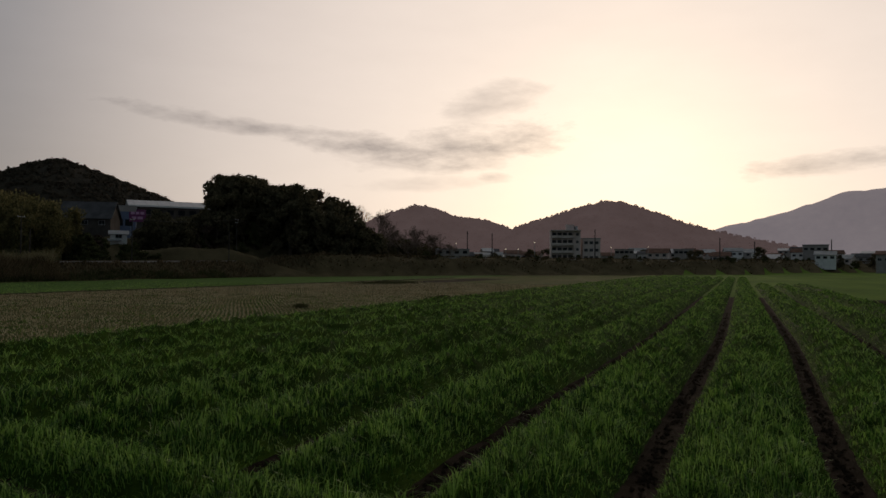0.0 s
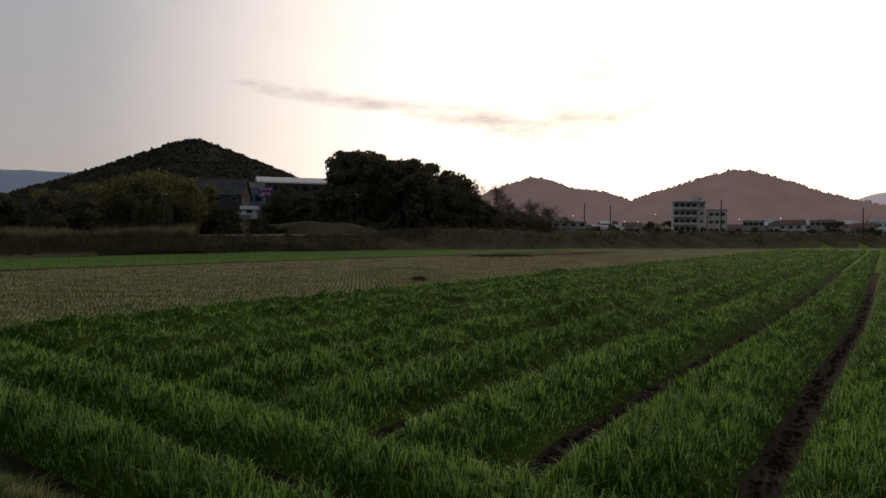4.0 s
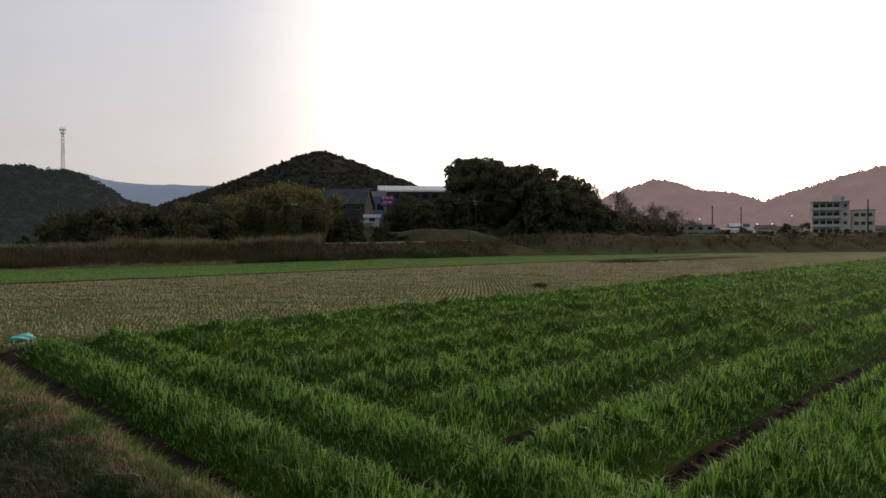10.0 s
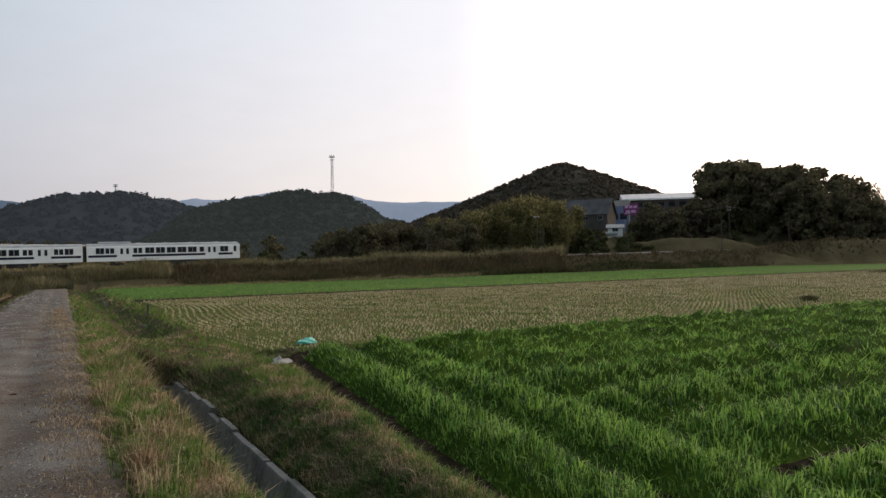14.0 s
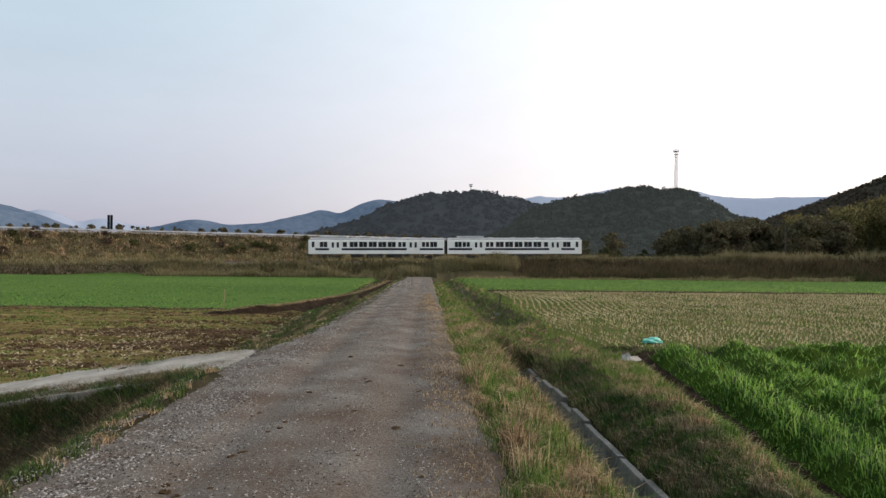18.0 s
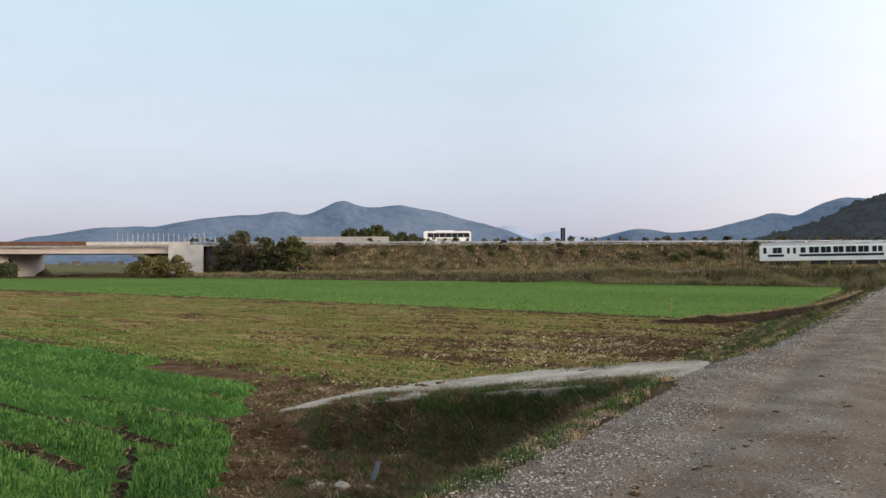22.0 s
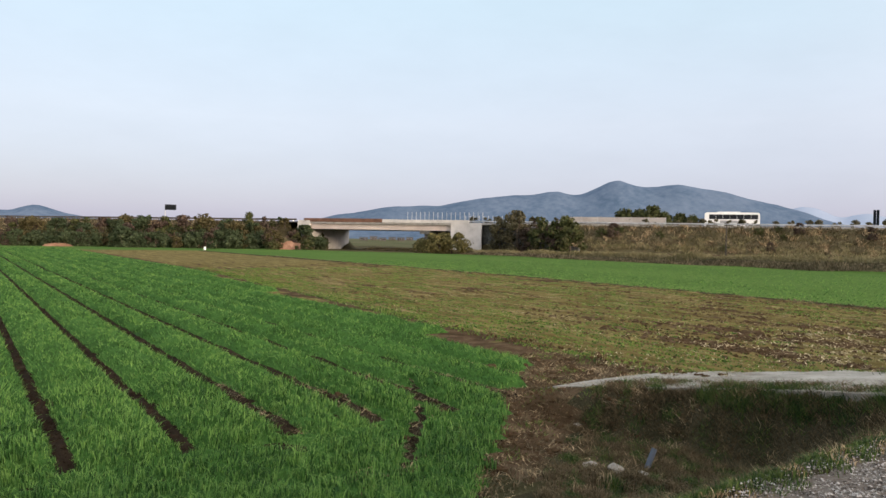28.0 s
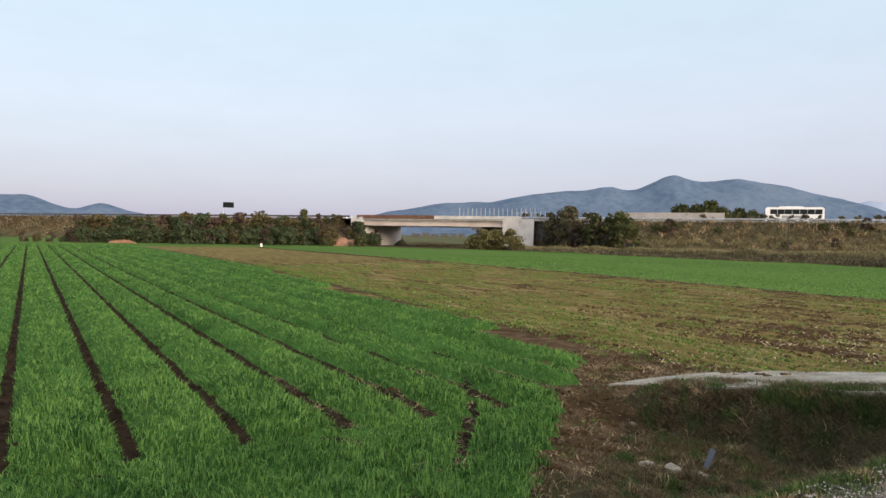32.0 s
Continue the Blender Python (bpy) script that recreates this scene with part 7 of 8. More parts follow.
def make_bamboo(seed):
    """A clump of arching culms that carry fine leaf sprays in their upper two thirds."""
    q = np.random.default_rng(seed)
    t = thing("bamboo_clump", "tall feathery clump of yellow green bamboo", "bamboo")
    c, out = [], []
    for k in range(13):
        a, lean, h = q.uniform(0, 6.28), q.uniform(0.4, 2.3), 12 * q.uniform(0.72, 1.02)
        root = np.array([math.cos(a), math.sin(a), 0]) * q.uniform(0, 0.9)
        f = np.linspace(0, 1, 7)
        pts = root + np.stack([math.cos(a) * lean * f ** 2.6, math.sin(a) * lean * f ** 2.6, h * (f - 0.10 * f ** 4)], 1)
        ring = [(math.cos(b), math.sin(b)) for b in np.arange(5) * 1.2566]
        v = [(p[0] + cx * rr, p[1] + cy * rr, p[2]) for p, rr in zip(pts, np.linspace(0.055, 0.02, 7)) for cx, cy in ring]
        part("culm", Geo().add(v, [(5 * i + j, 5 * i + (j + 1) % 5, 5 * i + 5 + (j + 1) % 5, 5 * i + 5 + j) for i in range(6) for j in range(5)]), CULM, t)
        w = q.uniform(0, 1, 80) ** 0.65 * 0.72 + 0.28
        at = np.stack([np.interp(w, f, pts[:, i]) for i in range(3)], 1)
        c.append(at + q.normal(0, 1, (80, 3)) * (0.42 * np.sin(np.clip(w * 2.6 - 0.4, 0.2, 3.0)) + 0.08)[:, None] * np.array([1, 1, 0.8]))
    V, F = leaf_quads(np.concatenate(c), 0.24, seed, flat=-0.5)
    crown = bulk_mesh("leaves", V, F, [LEAFBAMBOO])
    crown.parent = t
    return t


CULM = mat("bamboo_culm", [(0.07, 0.085, 0.035), (0.12, 0.125, 0.05)], 1, 9, 0.6, 0.0)
bamboo = [make_bamboo(540 + k) for k in range(3)]
olive = [make_tree("olive_tree", "rounded olive brown broadleaf tree with a full crown", 7, 3.3, LEAFOLIVE, 590 + k, 26, 60, 0.30, 0.08) for k in range(2)]
dark_tree = [make_tree("dark_green_tree", "dense rounded dark green broadleaf tree", 7, 3.0, LEAFBUSH, 585 + k, 26, 60, 0.28, 0.10) for k in range(2)]
dark_bush = [make_tree("dark_bush", "broad rounded dark green evergreen bush", 4, 2.9, LEAFBUSH, 595 + k, 22, 70, 0.25, 0.0, category="bush") for k in range(2)]
shrub = [make_tree("roadside_shrub", "small clipped dark shrub beside the highway's guard rail", 1.25, 0.85, LEAFDARK, 550 + k, 14, 34, 0.16, 0.0, category="shrub") for k in range(2)]
bushes = [make_tree("bank_bush", "rounded olive green bush on the bank", 3.4, 2.4, LEAFMID, 560 + k, 16, 50, 0.26, 0.05, category="bush") for k in range(2)]
used = set()


def put(kinds, az, d, s, z=None, group=""):
    """Plants one of the kinds at an azimuth and distance; the first of each kind is the original."""
    x, y = polar(az, d)
    ob = kinds[int(q.integers(len(kinds)))]
    zz = float(rise_z(x, y)) if z is None else z
    if ob.name not in used:
        used.add(ob.name)
        ob.matrix_world = pose(x, y, zz - 0.2, 0, 0, turn(q)) @ Matrix.Scale(s, 4)
        if group:
            ob["group"] = group
    else:
        plant(ob, x, y, zz - 0.2, s, q, group)


# knoll: crest tops follow its rounded outline
for k in range(46):
    az = q.uniform(49.2, 59.3)
    top = np.interp(az, [48.4, 49.2, 51.8, 52.7, 53.3, 55.9, 57.7, 59.5, 61], [6.2, 6.9, 6.95, 6.6, 6.2, 6.4, 5.8, 4.7, 4.0])
    d = q.uniform(208, 238) if k % 2 else q.uniform(200, 212)
    x, y = polar(az, d)
    z = float(rise_z(x, y))
    h = d * math.tan(radians(top * (1.0 if k % 2 else q.uniform(0.55, 0.85)))) + 1.65 - z
    if h > 3:
        put(evergreens, az, d, float(np.clip(h / 13.0, 0.35, 1.5)), group="trees of the knoll")
for k, (az, top, d) in enumerate(((55.2, 6.85, 236), (54.4, 6.7, 238), (60.2, 4.7, 229), (61.0, 5.1, 232), (61.9, 4.6, 234), (62.8, 3.7, 238), (63.6, 3.2, 240), (64.4, 3.1, 243), (65.1, 3.4, 245), (65.9, 2.9, 250), (66.7, 2.6, 252), (67.6, 2.1, 256), (62.3, 3.2, 224), (64.8, 2.4, 236))):
    x, y = polar(az, d)
    z = float(rise_z(x, y))
    b = make_bare_tree("leafless tree with a fan of fine bare twigs", (d * math.tan(radians(top)) + 1.65 - z) * 0.98, 571 + k)
    b.matrix_world = pose(x, y, z, 0, 0, turn(q))
for k in range(16):                                     # lower trees where the knoll runs out
    az = q.uniform(58.6, 62.2)
    d = q.uniform(205, 226)
    z = float(rise_z(*polar(az, d)))
    h = d * math.tan(radians(float(np.interp(az, [58.6, 60, 62.2], [4.3, 3.7, 2.5])) * q.uniform(0.75, 1.0))) + 1.65 - z
    put(evergreens, az, d, float(np.clip(h / 13, 0.3, 1.2)), z, group="trees of the knoll")
for k in range(20):                                     # dark scrub right of the knoll
    az = 61.3 + 6.6 * (k + 0.5) / 20
    put(olive, az, (118 + q.uniform(0, 8)) / math.cos(radians(az)), q.uniform(1.2, 1.7) * float(np.interp(az, [61.3, 63, 66, 68], [0.7, 1.0, 1.0, 0.6])), group="scrub trees by the railway")
for k in range(40):                                     # scrub along the foot of the slope
    az = q.uniform(40, 60)
    put(mixed + bushes, az, 111 / math.cos(radians(az)) + q.uniform(14, 30), q.uniform(0.55, 0.9), group="scrub trees by the railway")
for k in range(105):                                    # bamboo grove
    az = q.uniform(27.5, 39.8)
    top = np.interp(az, [24, 26.7, 30.3, 33, 35.8, 38, 40], [3.0, 3.3, 3.9, 4.8, 5.3, 5.0, 4.2])
    d = q.uniform(168, 208)
    x, y = polar(az, d)
    z = float(rise_z(x, y))
    h = d * math.tan(radians(top * (q.uniform(0.5, 0.9) if k % 3 else q.uniform(0.9, 1.04)))) + 1.65 - z
    put(bamboo, az, d, float(np.clip(h / 12, 0.4, 1.4)), group="bamboo grove")
for k in range(46):                                     # low wood between the rail and the hills
    az = q.uniform(1, 27)
    d = q.uniform(230, 320) if az < 14 else q.uniform(185, 260)
    put(evergreens + mixed, az, d, q.uniform(0.5, 0.8) * (1 if az > 8 else 0.7), group="lowland wood")
for k in range(34):                                     # taller dark trees before the bamboo
    az = q.uniform(18.5, 31)
    d = q.uniform(150, 182)
    top = np.interp(az, [18.5, 20, 23, 26.7, 31], [1.8, 2.4, 3.2, 3.1, 3.4]) * q.uniform(0.7, 1.0)
    z = float(rise_z(*polar(az, d)))
    put(evergreens, az, d, float(np.clip((d * math.tan(radians(top)) + 1.65 - z) / 12.6, 0.3, 1.2)), z, group="lowland wood")
for k in range(30):                                     # dark trees on the slope between the hut and the knoll
    az = 43.6 + 6.2 * (k + q.uniform(0, 1)) / 30
    d = q.uniform(190, 214)
    z = float(rise_z(*polar(az, d)))
    top = float(np.interp(az, [43.6, 44.6, 45.3, 46.0, 48.0, 49.8], [2.2, 3.5, 4.6, 3.75, 3.8, 4.7])) * q.uniform(0.84, 1.02)
    kinds = rust if k % 6 == 0 else evergreens
    put(kinds, az, d, float(np.clip((d * math.tan(radians(top)) + 1.65 - z) / (6.2 if kinds is rust else 13), 0.3, 1.3)), z, "trees among the houses")
for k in range(14):                                     # brown scrub under the grey house
    az = q.uniform(38.6, 42.0)
    put(mixed + rust, az, q.uniform(178, 190), q.uniform(0.5, 0.8), group="trees among the houses")
# tree belt before the highway beyond the bridge: tall trees behind, rounded bushes in front
for k in range(92):
    az = -86.2 + 22.4 * (k + q.uniform(0, 1)) / 92
    if (-67.6 < az < -65.9 and k % 2) or (k % 2 and q.uniform() < 0.3):
        continue
    top = np.interp(az, [-87.3, -85.5, -83.7, -81.4, -78.6, -76.5, -74.0, -71.5, -70.2, -67.0, -65.2, -63.4], [0.7, 1.1, 1.05, 1.2, 1.4, 1.6, 1.85, 1.5, 1.8, 1.75, 1.0, 0.3])
    back = k % 2 == 0
    d = q.uniform(203, 214) if back else q.uniform(192, 201)
    z = float(land(*polar(az, d)))
    h = max(d * math.tan(radians(top * ((q.uniform(0.85, 1.12) if k % 6 == 0 else q.uniform(0.30, 0.85)) if back else q.uniform(-0.1, 0.4)))) + 1.65 - z, 1.6)
    kinds = (rust if k % 8 == 0 else (dark_tree, mixed, dark_tree, olive)[k // 2 % 4]) if back else (rust if k % 9 == 1 else dark_bush if k % 5 else olive)
    tall = 6 if kinds is rust else 8 if kinds is mixed else 4 if kinds is dark_bush else 7
    put(kinds, az, d, float(np.clip(h / tall, 0.3, 1.5)), z, "tree belt before the highway")
for az, h, kinds in ((-91.2, 4.6, dark_bush), (-89.3, 2.6, rust), (-88.5, 1.9, olive), (-87.6, 2.4, rust), (-86.8, 2.2, dark_bush), (-92.4, 5.2, olive)):
    put(kinds, az, 200, h / 6, float(land(*polar(az, 200))), "tree belt before the highway")
# cluster beside the abutment, trees behind the wall, bush under the bridge
for az, h, kd in ((-50.0, 8.0, evergreens), (-48.7, 9.6, evergreens), (-47.6, 5.6, rust), (-46.7, 8.0, mixed), (-45.8, 6.0, rust), (-45.2, 8.0, mixed), (-44.5, 7.2, mixed), (-48.3, 5.0, rust)):
    d = 115.8 / math.cos(radians(az))
    g = float(land(*polar(az, d)))
    top = {evergreens[0]: 13}.get(kd[0], 8 if kd is mixed else 6)
    put(kd, az, d, 1.12 * h / top, g, "trees beside the abutment")
for k in range(13):
    az = -40.9 + 6.2 * (k + 0.5) / 13 + q.uniform(-0.15, 0.15)
    top = np.interp(az, [-41, -39.5, -38.3, -37, -36, -34.7], [9.4, 10.6, 11.2, 9.8, 10.2, 8.2])
    put(mixed, az, 222 + q.uniform(-3, 3), q.uniform(1.12, 1.30) * top / 8.4, 0.6, "trees behind the noise barrier")
tan_bush = [make_tree("tan_bush", "large rounded olive tan bush below the bridge", 3.4, 2.6, LEAFBAMBOO, 565, 22, 60, 0.22, 0.0, category="bush")]
for az, d, s in ((-53.9, 176, 1.55), (-55.0, 177, 1.5), (-56.0, 178, 1.15)):
    put(tan_bush, az, d, s, float(land(*polar(az, d))), "bushes under the bridge")
# shrubs along the guard rail
for u in np.arange(-182, 12, 3.1):
    if q.uniform() < 0.95:
        x, y, _ = hw(u + q.uniform(-0.8, 0.8), -9.2, 0)
        ob = shrub[int(q.integers(2))]
        s = q.uniform(1.05, 1.5)
        if ob.name not in used:
            used.add(ob.name)
            ob.matrix_world = pose(x, y, HW_Z, 0, 0, turn(q)) @ Matrix.Scale(s, 4)
            ob["group"] = "shrubs along the highway"
        else:
            plant(ob, x, y, HW_Z, s, q, "shrubs along the highway")
# scrub on the highway bank
for k in range(34):
    u, off = q.uniform(-180, 0), -q.uniform(13, 22)
    x, y, _ = hw(u, off, 0)
    if y > 117:
        plant(bushes[k % 2] if k % 4 else rust[0], x, y, float(land(x, y)) - 0.1, q.uniform(0.3, 0.6), q, "scrub on the highway bank")
# bushes on the levee towards the town
for k in range(60):
    y = q.uniform(-125, 90)
    x = float(np.interp(y, [-400, -70, 0, 70, 104], [560, 435, 300, 215, 150])) + q.uniform(-7, 5)
    plant(bushes[k % 2], x, y, float(land(x, y)) - 0.15, q.uniform(0.22, 0.5), q, "bushes on the levee")
# dark garden trees between the town houses
for k in range(40):
    az, d = q.uniform(66, 99), q.uniform(330, 430)
    put(evergreens + mixed, az, d, q.uniform(0.45, 0.75), d * math.tan(radians(0.35)) - 1.0, "garden trees of the town")
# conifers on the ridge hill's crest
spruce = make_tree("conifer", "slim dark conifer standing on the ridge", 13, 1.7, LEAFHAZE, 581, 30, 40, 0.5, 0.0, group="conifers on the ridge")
first = True
for az in (5.6, 6.0, 6.3, 6.7, 6.9, 7.2, 7.9):
    x, y = polar(az, 985)
    z = -2 + float(bump_height(np.array([x]), np.array([y]), ridge(((5.0, 5.2), (6.1, 4.75), (7.8, 4.6), (9.6, 4.1)), 1000, 160, -1, 1.3))[0]) - 8.0
    if first:
        spruce.matrix_world, first = pose(x, y, z), False
    else:
        plant(spruce, x, y, z, q.uniform(0.8, 1.15), q, "conifers on the ridge")



# cutting of bare red clay below the tree belt
def clay_bank(az, d, w, h, seed):
    x, y = polar(az, d)
    gu, gv = np.linspace(-1, 1, 25), np.linspace(0, 1, 9)
    U, W = np.meshgrid(gu, gv)
    top = np.sqrt(np.clip(1 - np.abs(U) ** 2.5, 0, 1)) * (1 + 0.15 * wave_noise(U * 3, W, 1, seed))
    X, Y, Z = U * w / 2, 1.6 * W + 0.35 * wave_noise(U * 4, W * 3, 1.0, seed + 1), h * top * W ** 0.7 - 0.3
    i = (np.arange(8)[:, None] * 25 + np.arange(24)[None]).ravel()
    ob = bulk_mesh("clay_bank", np.stack([X, Y, Z], -1).reshape(-1, 3), np.stack([i, i + 1, i + 26, i + 25], 1), [CLAY], smooth=True)
    ob.matrix_world = pose(x, y, float(land(x, y)), 0, 0, -az)
    tagged(ob, "bare reddish clay face in the bank below the trees", "bank", kind="structure")


CLAY = mat("red_clay", [(0.16, 0.085, 0.055), (0.25, 0.145, 0.10), (0.34, 0.21, 0.15)], 0.6, 5, 0.95, 0.8, 0.1, spec=0.02)
clay_bank(-66.7, 192, 9.5, 2.3, 591)
for az, s in ((-68.1, 0.75), (-65.4, 0.8), (-66.2, 0.35)):
    put(bushes, az, 190.5, s, float(land(*polar(az, 190.5))), "tree belt before the highway")
clay_bank(-72.5, 193, 11, 1.2, 592)
clay_bank(-83.0, 193, 7, 1.1, 593)
# ---- houses, town, masts ----
def gable_house(name, label, az, d, w, dep, wall_h, roof_h, z, turn_deg, wall, roof, windows=3):
    x, y = polar(az, d)
    t = thing(name, label, "house", at=pose(x, y, z, 0, 0, turn_deg))
    part("wall", Geo().box(-w / 2, w / 2, -dep / 2, dep / 2, -3.2, wall_h), wall, t)
    ov = 0.5
    part("roof", Geo().prism([(-dep / 2 - ov, wall_h - 0.1), (0, wall_h + roof_h), (dep / 2 + ov, wall_h - 0.1), (dep / 2 + ov, wall_h - 0.25), (0, wall_h + roof_h - 0.2), (-dep / 2 - ov, wall_h - 0.25)], -w / 2 - ov, w / 2 + ov, "x"), roof, t)
    part("gable", Geo().prism([(-dep / 2, wall_h - 0.05), (0, wall_h + roof_h - 0.25), (dep / 2, wall_h - 0.05)], -w / 2, w / 2, "x"), wall, t)
    for k in range(windows):
        a = -w / 2 + (k + 0.5) * w / windows
        wn = part("window", Geo().box(a - 0.8, a + 0.8, -dep / 2 - 0.06, -dep / 2, wall_h * 0.45, wall_h * 0.45 + 1.2), STEEL, t)
        part("pane", Geo().box(a - 0.72, a - 0.03, -dep / 2 - 0.08, -dep / 2 - 0.06, wall_h * 0.45 + 0.08, wall_h * 0.45 + 1.12).box(a + 0.03, a + 0.72, -dep / 2 - 0.08, -dep / 2 - 0.06, wall_h * 0.45 + 0.08, wall_h * 0.45 + 1.12), GLASS, wn)
    return t


E_ = lambda el, d: d * math.tan(radians(el)) + 1.65


HUT_D = next(d for d in range(150, 230) if float(rise_z(*polar(42.6, d))) > E_(1.5, d) - 0.7 or d == 229)



def hillside_buildings():
    gable_house("grey_house", "weathered grey house with a large dark tiled roof", 40.7, 216, 13, 9, 3.2, E_(4.4, 216) - E_(2.3, 216) - 3.2, E_(2.3, 216), -58, DULLWALL, TILE)
    t = gable_house("small_white_hut", "small white hut with a grey roof above the railway", 42.6, HUT_D, 3.1 * HUT_D / 158, 3.2, 1.7 * HUT_D / 158, 0.9, E_(1.5, HUT_D), -43, WHITEPAINT, ROOFGREY, 1)
    part("lean_to", Geo().prism([(-1.3, 0.2), (-1.3, 0.9), (-2.4, 0.5), (-2.4, 0.2)], -2.6, 0.6, "x"), ROOFGREY, t, "grey lean-to roof")
    # shop with blue cladding and a magenta sign
    x, y = polar(43.0, 242)
    s = thing("roadside_shop", "pale shop building with blue cladding and a magenta sign", "building", at=pose(x, y, E_(2.4, 242), 0, 0, -45))
    h = E_(4.1, 242) - E_(2.4, 242)
    part("wall", Geo().box(-3.2, 3.2, -4, 4, -4, h), BLUEWALL, s)
    part("fascia", Geo().box(-3.3, 3.3, -4.1, -4, h - 1.6, h + 0.2), PLASTER, s)
    part("roof", Geo().box(-3.4, 3.4, -4.2, 4.2, h, h + 0.25), ROOFGREY, s)
    for k in range(2):
        part("window", Geo().box(-2.6 + k * 2.8, -0.4 + k * 2.8, -4.05, -4, 1.2, 3.2), GLASS, s)
    x, y = polar(43.85, 238)
    g = thing("shop_sign", "large magenta sign board on steel legs", "sign", at=pose(x, y, E_(2.9, 238), 0, 0, -45))
    part("board", Geo().box(-2.4, 2.4, -0.15, 0.15, 0.6, 4.4, bevel=0.05), PURPLE, g)
    for xx in (-1.9, 1.9):
        part("leg", Geo().tube((xx, 0, -4), (xx, 0, 0.7), 0.12), STEEL, g)
    for k, (a, b, z0) in enumerate(((-1.9, -0.8, 2.9), (-0.5, 0.5, 2.9), (0.8, 1.9, 2.9), (-1.6, -0.3, 1.4), (0.0, 1.5, 1.4))):
        part("lettering_bar", Geo().box(a, b, -0.17, -0.15, z0, z0 + 0.8), mat("pale_pink", [(0.5, 0.25, 0.45), (0.6, 0.35, 0.55)], 1, 5, 0.5, 0) if k == 0 else bpy.data.materials["pale_pink"], g)
    # long warehouse behind
    x, y = polar(46.0, 275)
    w = thing("warehouse", "long low warehouse with a pale metal roof", "building", at=pose(x, y, E_(2.8, 275), 0, 0, -40))
    h = E_(4.15, 275) - E_(2.8, 275)
    part("wall", Geo().box(-13.5, 13.5, -8, 8, -6, h), DULLWALL, w)
    part("roof", Geo().prism([(-8.6, h), (0, h + 2.4), (8.6, h), (8.6, h - 0.2), (-8.6, h - 0.2)], -14, 14, "x"), STEEL, w)
    part("fascia_board", Geo().box(-14, 14, -8.7, -8.55, h - 0.5, h + 0.05), WHITEPAINT, w)
    for k in range(7):
        part("window", Geo().box(-12.4 + k * 3.7, -10.2 + k * 3.7, -8.04, -8, h - 3.0, h - 1.4), GLASS, w)
        part("roof_rib", Geo().prism([(-8.6, h + 0.03), (0, h + 2.43), (0, h + 2.36), (-8.6, h - 0.04)], -12 + k * 3.9, -11.8 + k * 3.9, "x"), ROOFGREY, w)


def apartment_block():
    d = 330
    x, y = polar(77.0, d)
    z0, z1 = E_(0.4, d), E_(2.75, d)
    t = thing("apartment_building", "pale four-storey concrete block with open balconies", "building", at=pose(x, y, z0, 0, 0, -72))
    W, D, H = 6.6, 6, z1 - z0
    part("wall", Geo().box(-W, W, -D + 1.4, D, -3, H), APARTMENT, t)
    st = H / 4
    for k in range(4):
        bal = part("balcony", Geo().box(-W, 3.4, -D, -D + 1.4, k * st, k * st + 0.25).box(-W, 3.4, -D, -D + 0.15, k * st, k * st + 1.25), APARTMENT, t)
        for i in range(4):
            a = -W + 0.5 + i * 2.4
            part("window", Geo().box(a, a + 1.8, -D + 1.33, -D + 1.4, k * st + 0.5, k * st + 2.6), TILE, t)
        part("stair_window", Geo().box(4.6, 5.8, -D + 1.33, -D + 1.4, k * st + 1.2, k * st + 2.4), TILE, t)
    for i in range(5):
        part("partition", Geo().box(-W + i * 2.45, -W + i * 2.45 + 0.2, -D, -D + 1.4, 0, H), APARTMENT, t)
    part("roof", Geo().box(-W - 0.2, W + 0.2, -D - 0.2, D + 0.2, H, H + 0.4), APARTMENT, t)
    part("roof_house", Geo().box(0.5, 4.0, -2, 3, H + 0.4, H + 3.0), APARTMENT, t)
    part("water_tank", Geo().tube((5.0, 0, H + 0.4), (5.0, 0, H + 2.4), 0.9, 0.9, 14), STEEL, t)
    a = thing("annex_building", "lower pale annex with a stair frame beside the block", "building", at=pose(*polar(79.0, d + 4), z0, 0, 0, -72))
    part("wall", Geo().box(-4, 4, -4, 4, -3, H * 0.75), APARTMENT, a)
    for k in range(3):
        for i in range(3):
            part("window", Geo().box(-3.3 + i * 2.4, -1.7 + i * 2.4, -4.05, -4, k * st + 0.9, k * st + 2.2), TILE, a)
    part("roof", Geo().box(-4.2, 4.2, -4.2, 4.2, H * 0.75, H * 0.75 + 0.3), ROOFGREY, a)


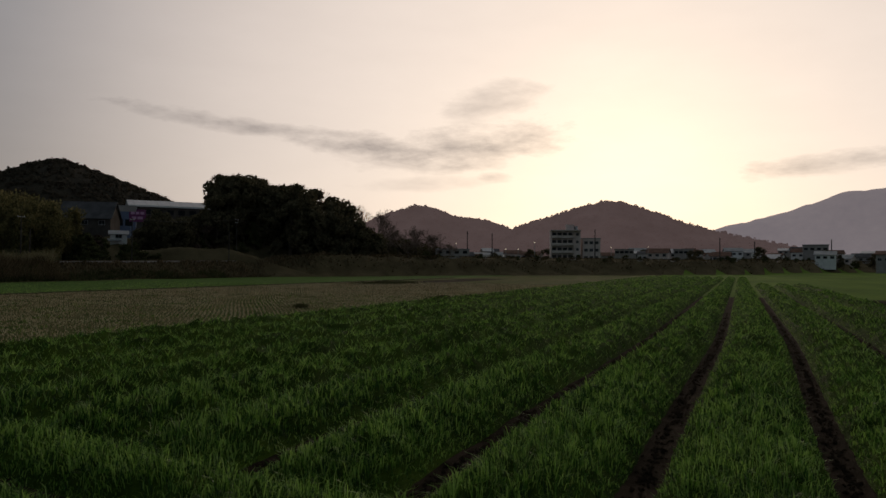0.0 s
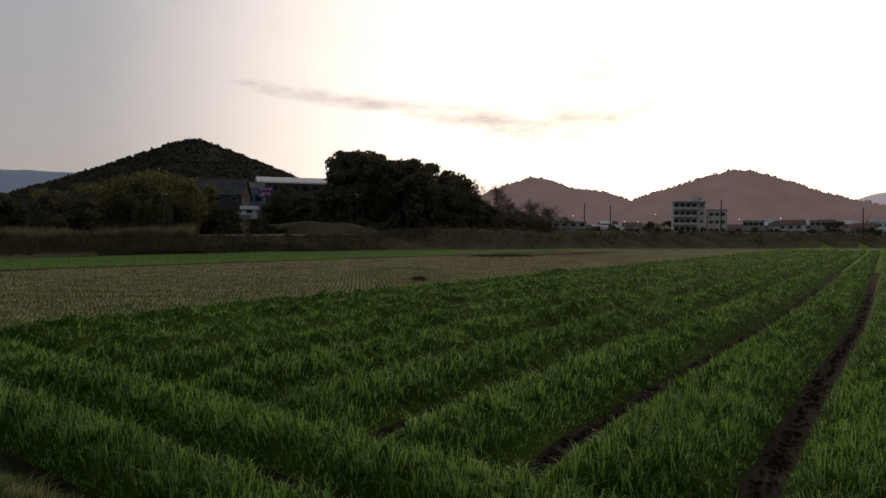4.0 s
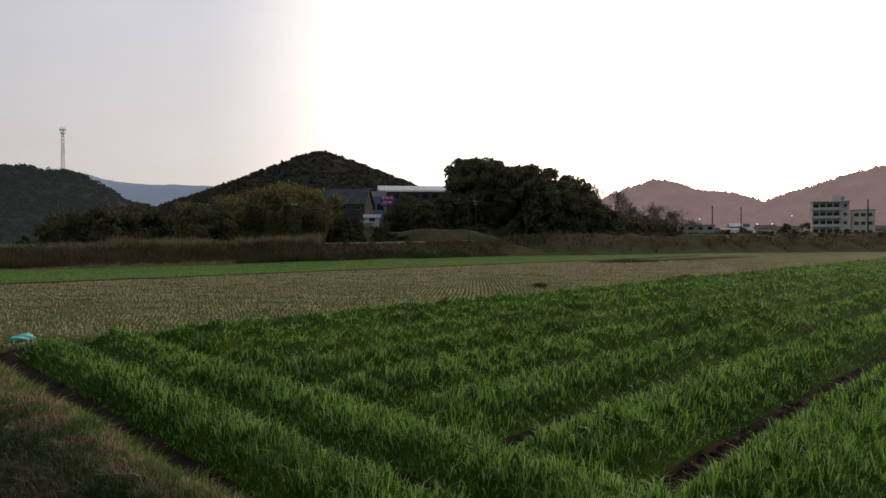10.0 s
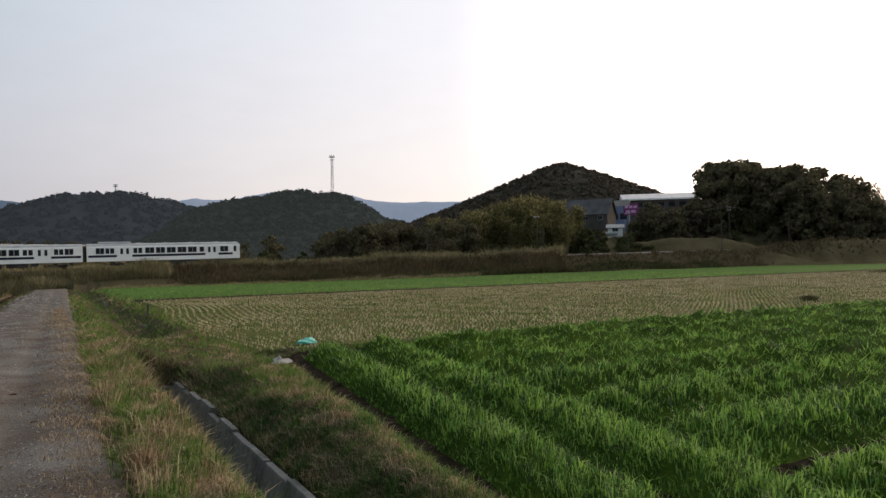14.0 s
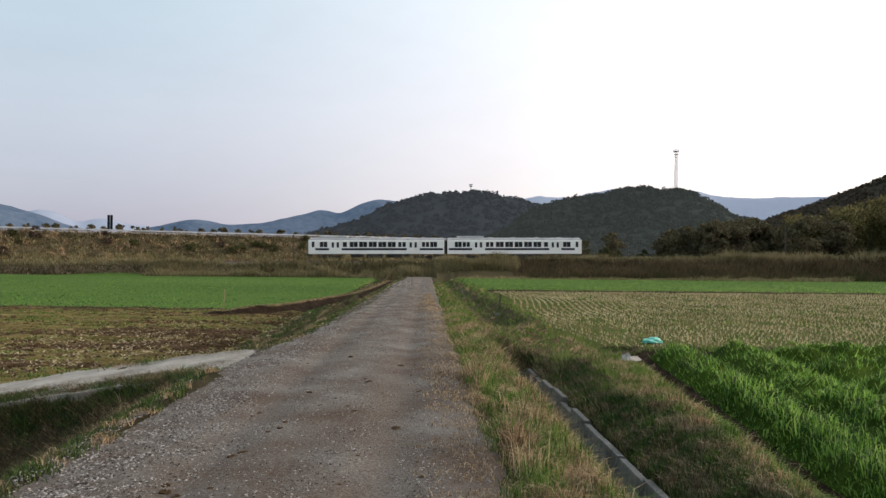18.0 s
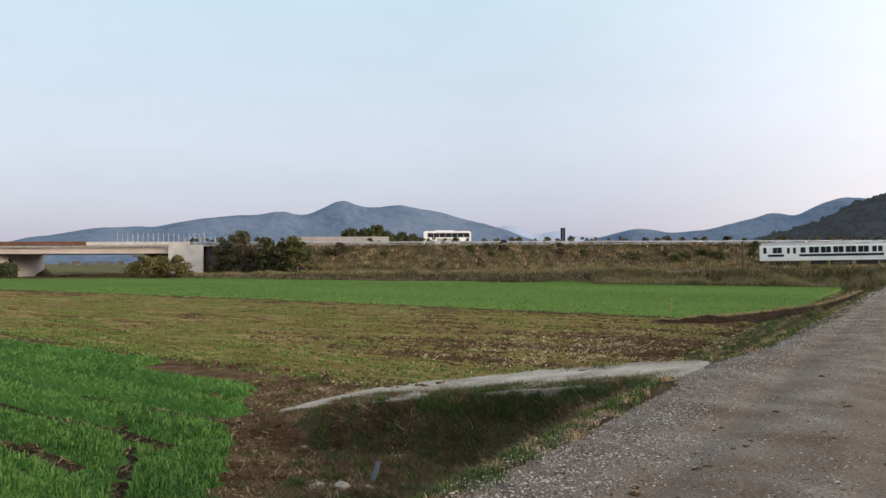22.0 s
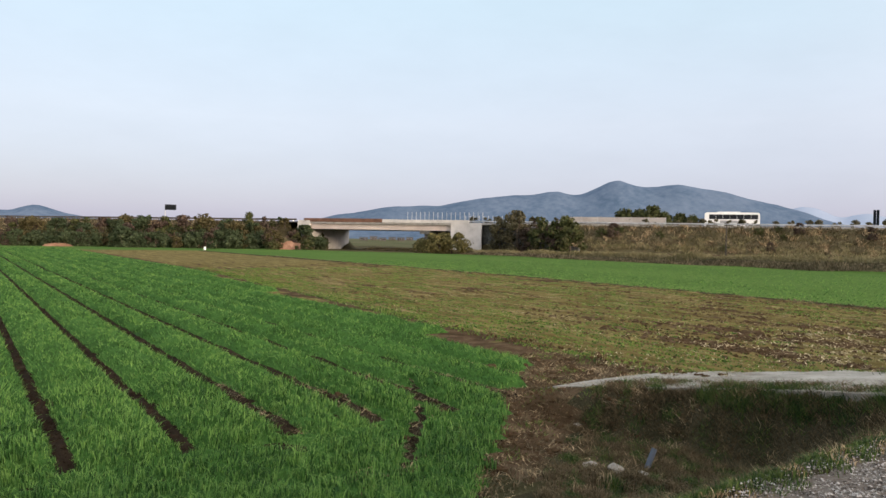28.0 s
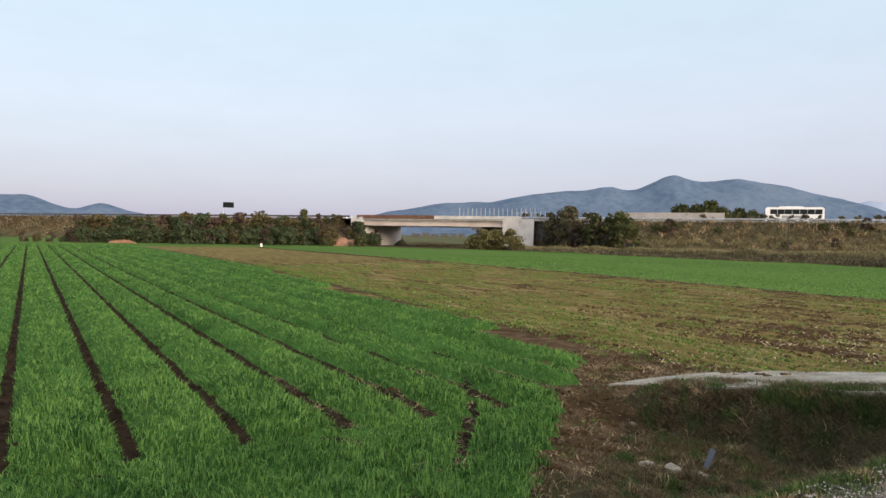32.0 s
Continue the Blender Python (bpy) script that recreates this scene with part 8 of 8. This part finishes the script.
def town():
    q = np.random.default_rng(601)
    walls, roofs = [APARTMENT, WHITEPAINT, PLASTER], [TILE, ROOFGREY, STEEL, RUSTSTEEL]
    for k in range(64):
        az = 66.6 + k * 0.53 + q.uniform(-0.2, 0.2)
        if 75.0 < az < 80.2:
            continue
        d = q.uniform(345, 520)
        top = q.uniform(0.9, 1.45)
        h = q.uniform(3.0, 5.6)
        z = E_(top, d) - h - 1.8
        lab = ("low town house with a grey tiled roof", "pale town house with a metal roof", "weathered town house with a dark roof")[k % 3]
        gable_house("town_house", lab, az, d, q.uniform(7, 11), q.uniform(6, 8), h, q.uniform(1.4, 2.2), z, -az + q.uniform(-25, 25), walls[k % 3], roofs[int(q.integers(4))], 3)["group"] = "houses of the town"
    for az, d, w, el0, el1 in ((68.0, 300, 14, 0.7, 1.25), (81.6, 360, 9, 0.8, 1.3), (86.0, 380, 9, 0.8, 1.3), (95.0, 420, 12, 1.0, 1.6)):
        x, y = polar(az, d)
        t = thing("flat_roof_building", "white flat-roofed building at the edge of the town", "building", group="flat-roofed town buildings", at=pose(x, y, E_(el0, d), 0, 0, -az))
        h = E_(el1, d) - E_(el0, d)
        part("wall", Geo().box(-w / 2, w / 2, -4, 4, -8, h), PLASTER, t)
        part("roof", Geo().box(-w / 2 - 0.3, w / 2 + 0.3, -4.3, 4.3, h, h + 0.3), ROOFGREY, t)
        for i in range(4):
            a = -w / 2 + (i + 0.5) * w / 4
            part("window", Geo().box(a - 0.9, a + 0.9, -4.06, -4, h * 0.4, h * 0.4 + 1.2), GLASS, t)
    for az, d, top in ((68.3, 318, 1.75), (74.6, 312, 1.85), (80.6, 316, 1.45), (83.4, 330, 1.5), (72.3, 315, 1.3), (73.3, 320, 1.3)):
        x, y = polar(az, d)
        z = E_(top, d)
        t = thing("street_lamp", "street lamp with a small lit head", "street lamp", group="lit street lamps", at=pose(x, y, z - 8))
        part("pole", Geo().tube((0, 0, -3), (0, 0, 8), 0.12, 0.08), STEEL, t)
        part("lamp_head", Geo().box(-0.25, 0.25, -0.2, 0.2, 7.95, 8.12, bevel=0.05), LAMP_ON, t)
    for az, d, top in ((69.2, 330, 2.75), (71.2, 335, 2.6), (79.35, 320, 2.9), (96, 360, 2.0), (88.6, 350, 2.2), (91, 345, 1.9)):
        x, y = polar(az, d)
        z = E_(top, d)
        t = thing("town_pole", "tall dark utility pole in the town", "utility pole", group="town poles", at=pose(x, y, z - 12))
        part("shaft", Geo().tube((0, 0, -4), (0, 0, 12), 0.28, 0.2), DARKMETAL, t)
        part("crossarm", Geo().box(-1.1, 1.1, -0.1, 0.1, 11.0, 11.2), DARKMETAL, t)
    # cars and far houses seen under the bridge
    for az, d, h in ((-60.9, 820, 2.4), (-60.1, 900, 3.6), (-59.4, 860, 2.4), (-58.6, 950, 3.0), (-57.9, 900, 2.6), (-57.2, 980, 3.2)):
        gable_house("far_house", "small far house seen below the bridge", az, d, 9, 7, h, 1.6, float(land(*polar(az, d))) , -az, DULLWALL, TILE, 2)["group"] = "far houses below the bridge"


def masts():
    d = 655
    x, y = polar(20.2, d)
    z0, z1 = E_(4.7, d), E_(8.2, d)
    t = thing("lattice_mast", "tall slim steel lattice mast with antennas at its head", "mast", at=pose(x, y, z0))
    H = z1 - z0
    for a, b in ((-1, -1), (1, -1), (1, 1), (-1, 1)):
        part("leg", Geo().tube((a * 1.3, b * 1.3, -6), (a * 0.75, b * 0.75, H), 0.16, 0.12, 6), STEEL, t)
    for k in range(14):
        za, zb = H * k / 14, H * (k + 1) / 14
        w0, w1 = 1.3 - 0.55 * k / 14, 1.3 - 0.55 * (k + 1) / 14
        g = Geo()
        for s in (-1, 1):
            g.tube((-w0, s * w0, za), (w1, s * w1, zb), 0.09, 0.09, 4).tube((s * w0, -w0, za), (s * w1, w1, zb), 0.09, 0.09, 4)
            g.tube((-w0, s * w0, za), (w0, s * w0, za), 0.09, 0.09, 4)
        part("brace", g, STEEL, t)
    for zz, w in ((H - 0.4, 2.2), (H - 3.2, 1.7)):
        part("platform", Geo().box(-w, w, -w, w, zz, zz + 0.25), STEEL, t)
    for k in range(6):
        a = 6.283 * k / 6
        part("antenna", Geo().tube((2.1 * math.cos(a), 2.1 * math.sin(a), H - 1.2), (2.1 * math.cos(a), 2.1 * math.sin(a), H + 1.6), 0.25, 0.25, 6), WHITEPAINT, t)
    d = 1060
    x, y = polar(4.25, d)
    z0, z1 = E_(4.9, d), E_(5.8, d)
    t = thing("relay_tower", "small relay tower with a broad head on the ridge", "mast", at=pose(x, y, z0))
    H = z1 - z0
    part("shaft", Geo().tube((0, 0, -14), (0, 0, H), 0.9, 0.7, 8), STEEL, t)
    part("head", Geo().box(-2.6, 2.6, -2.6, 2.6, H - 3.2, H - 2.4).box(-2.6, 2.6, -2.6, 2.6, H - 0.7, H), STEEL, t)


hillside_buildings()
apartment_block()
town()
masts()
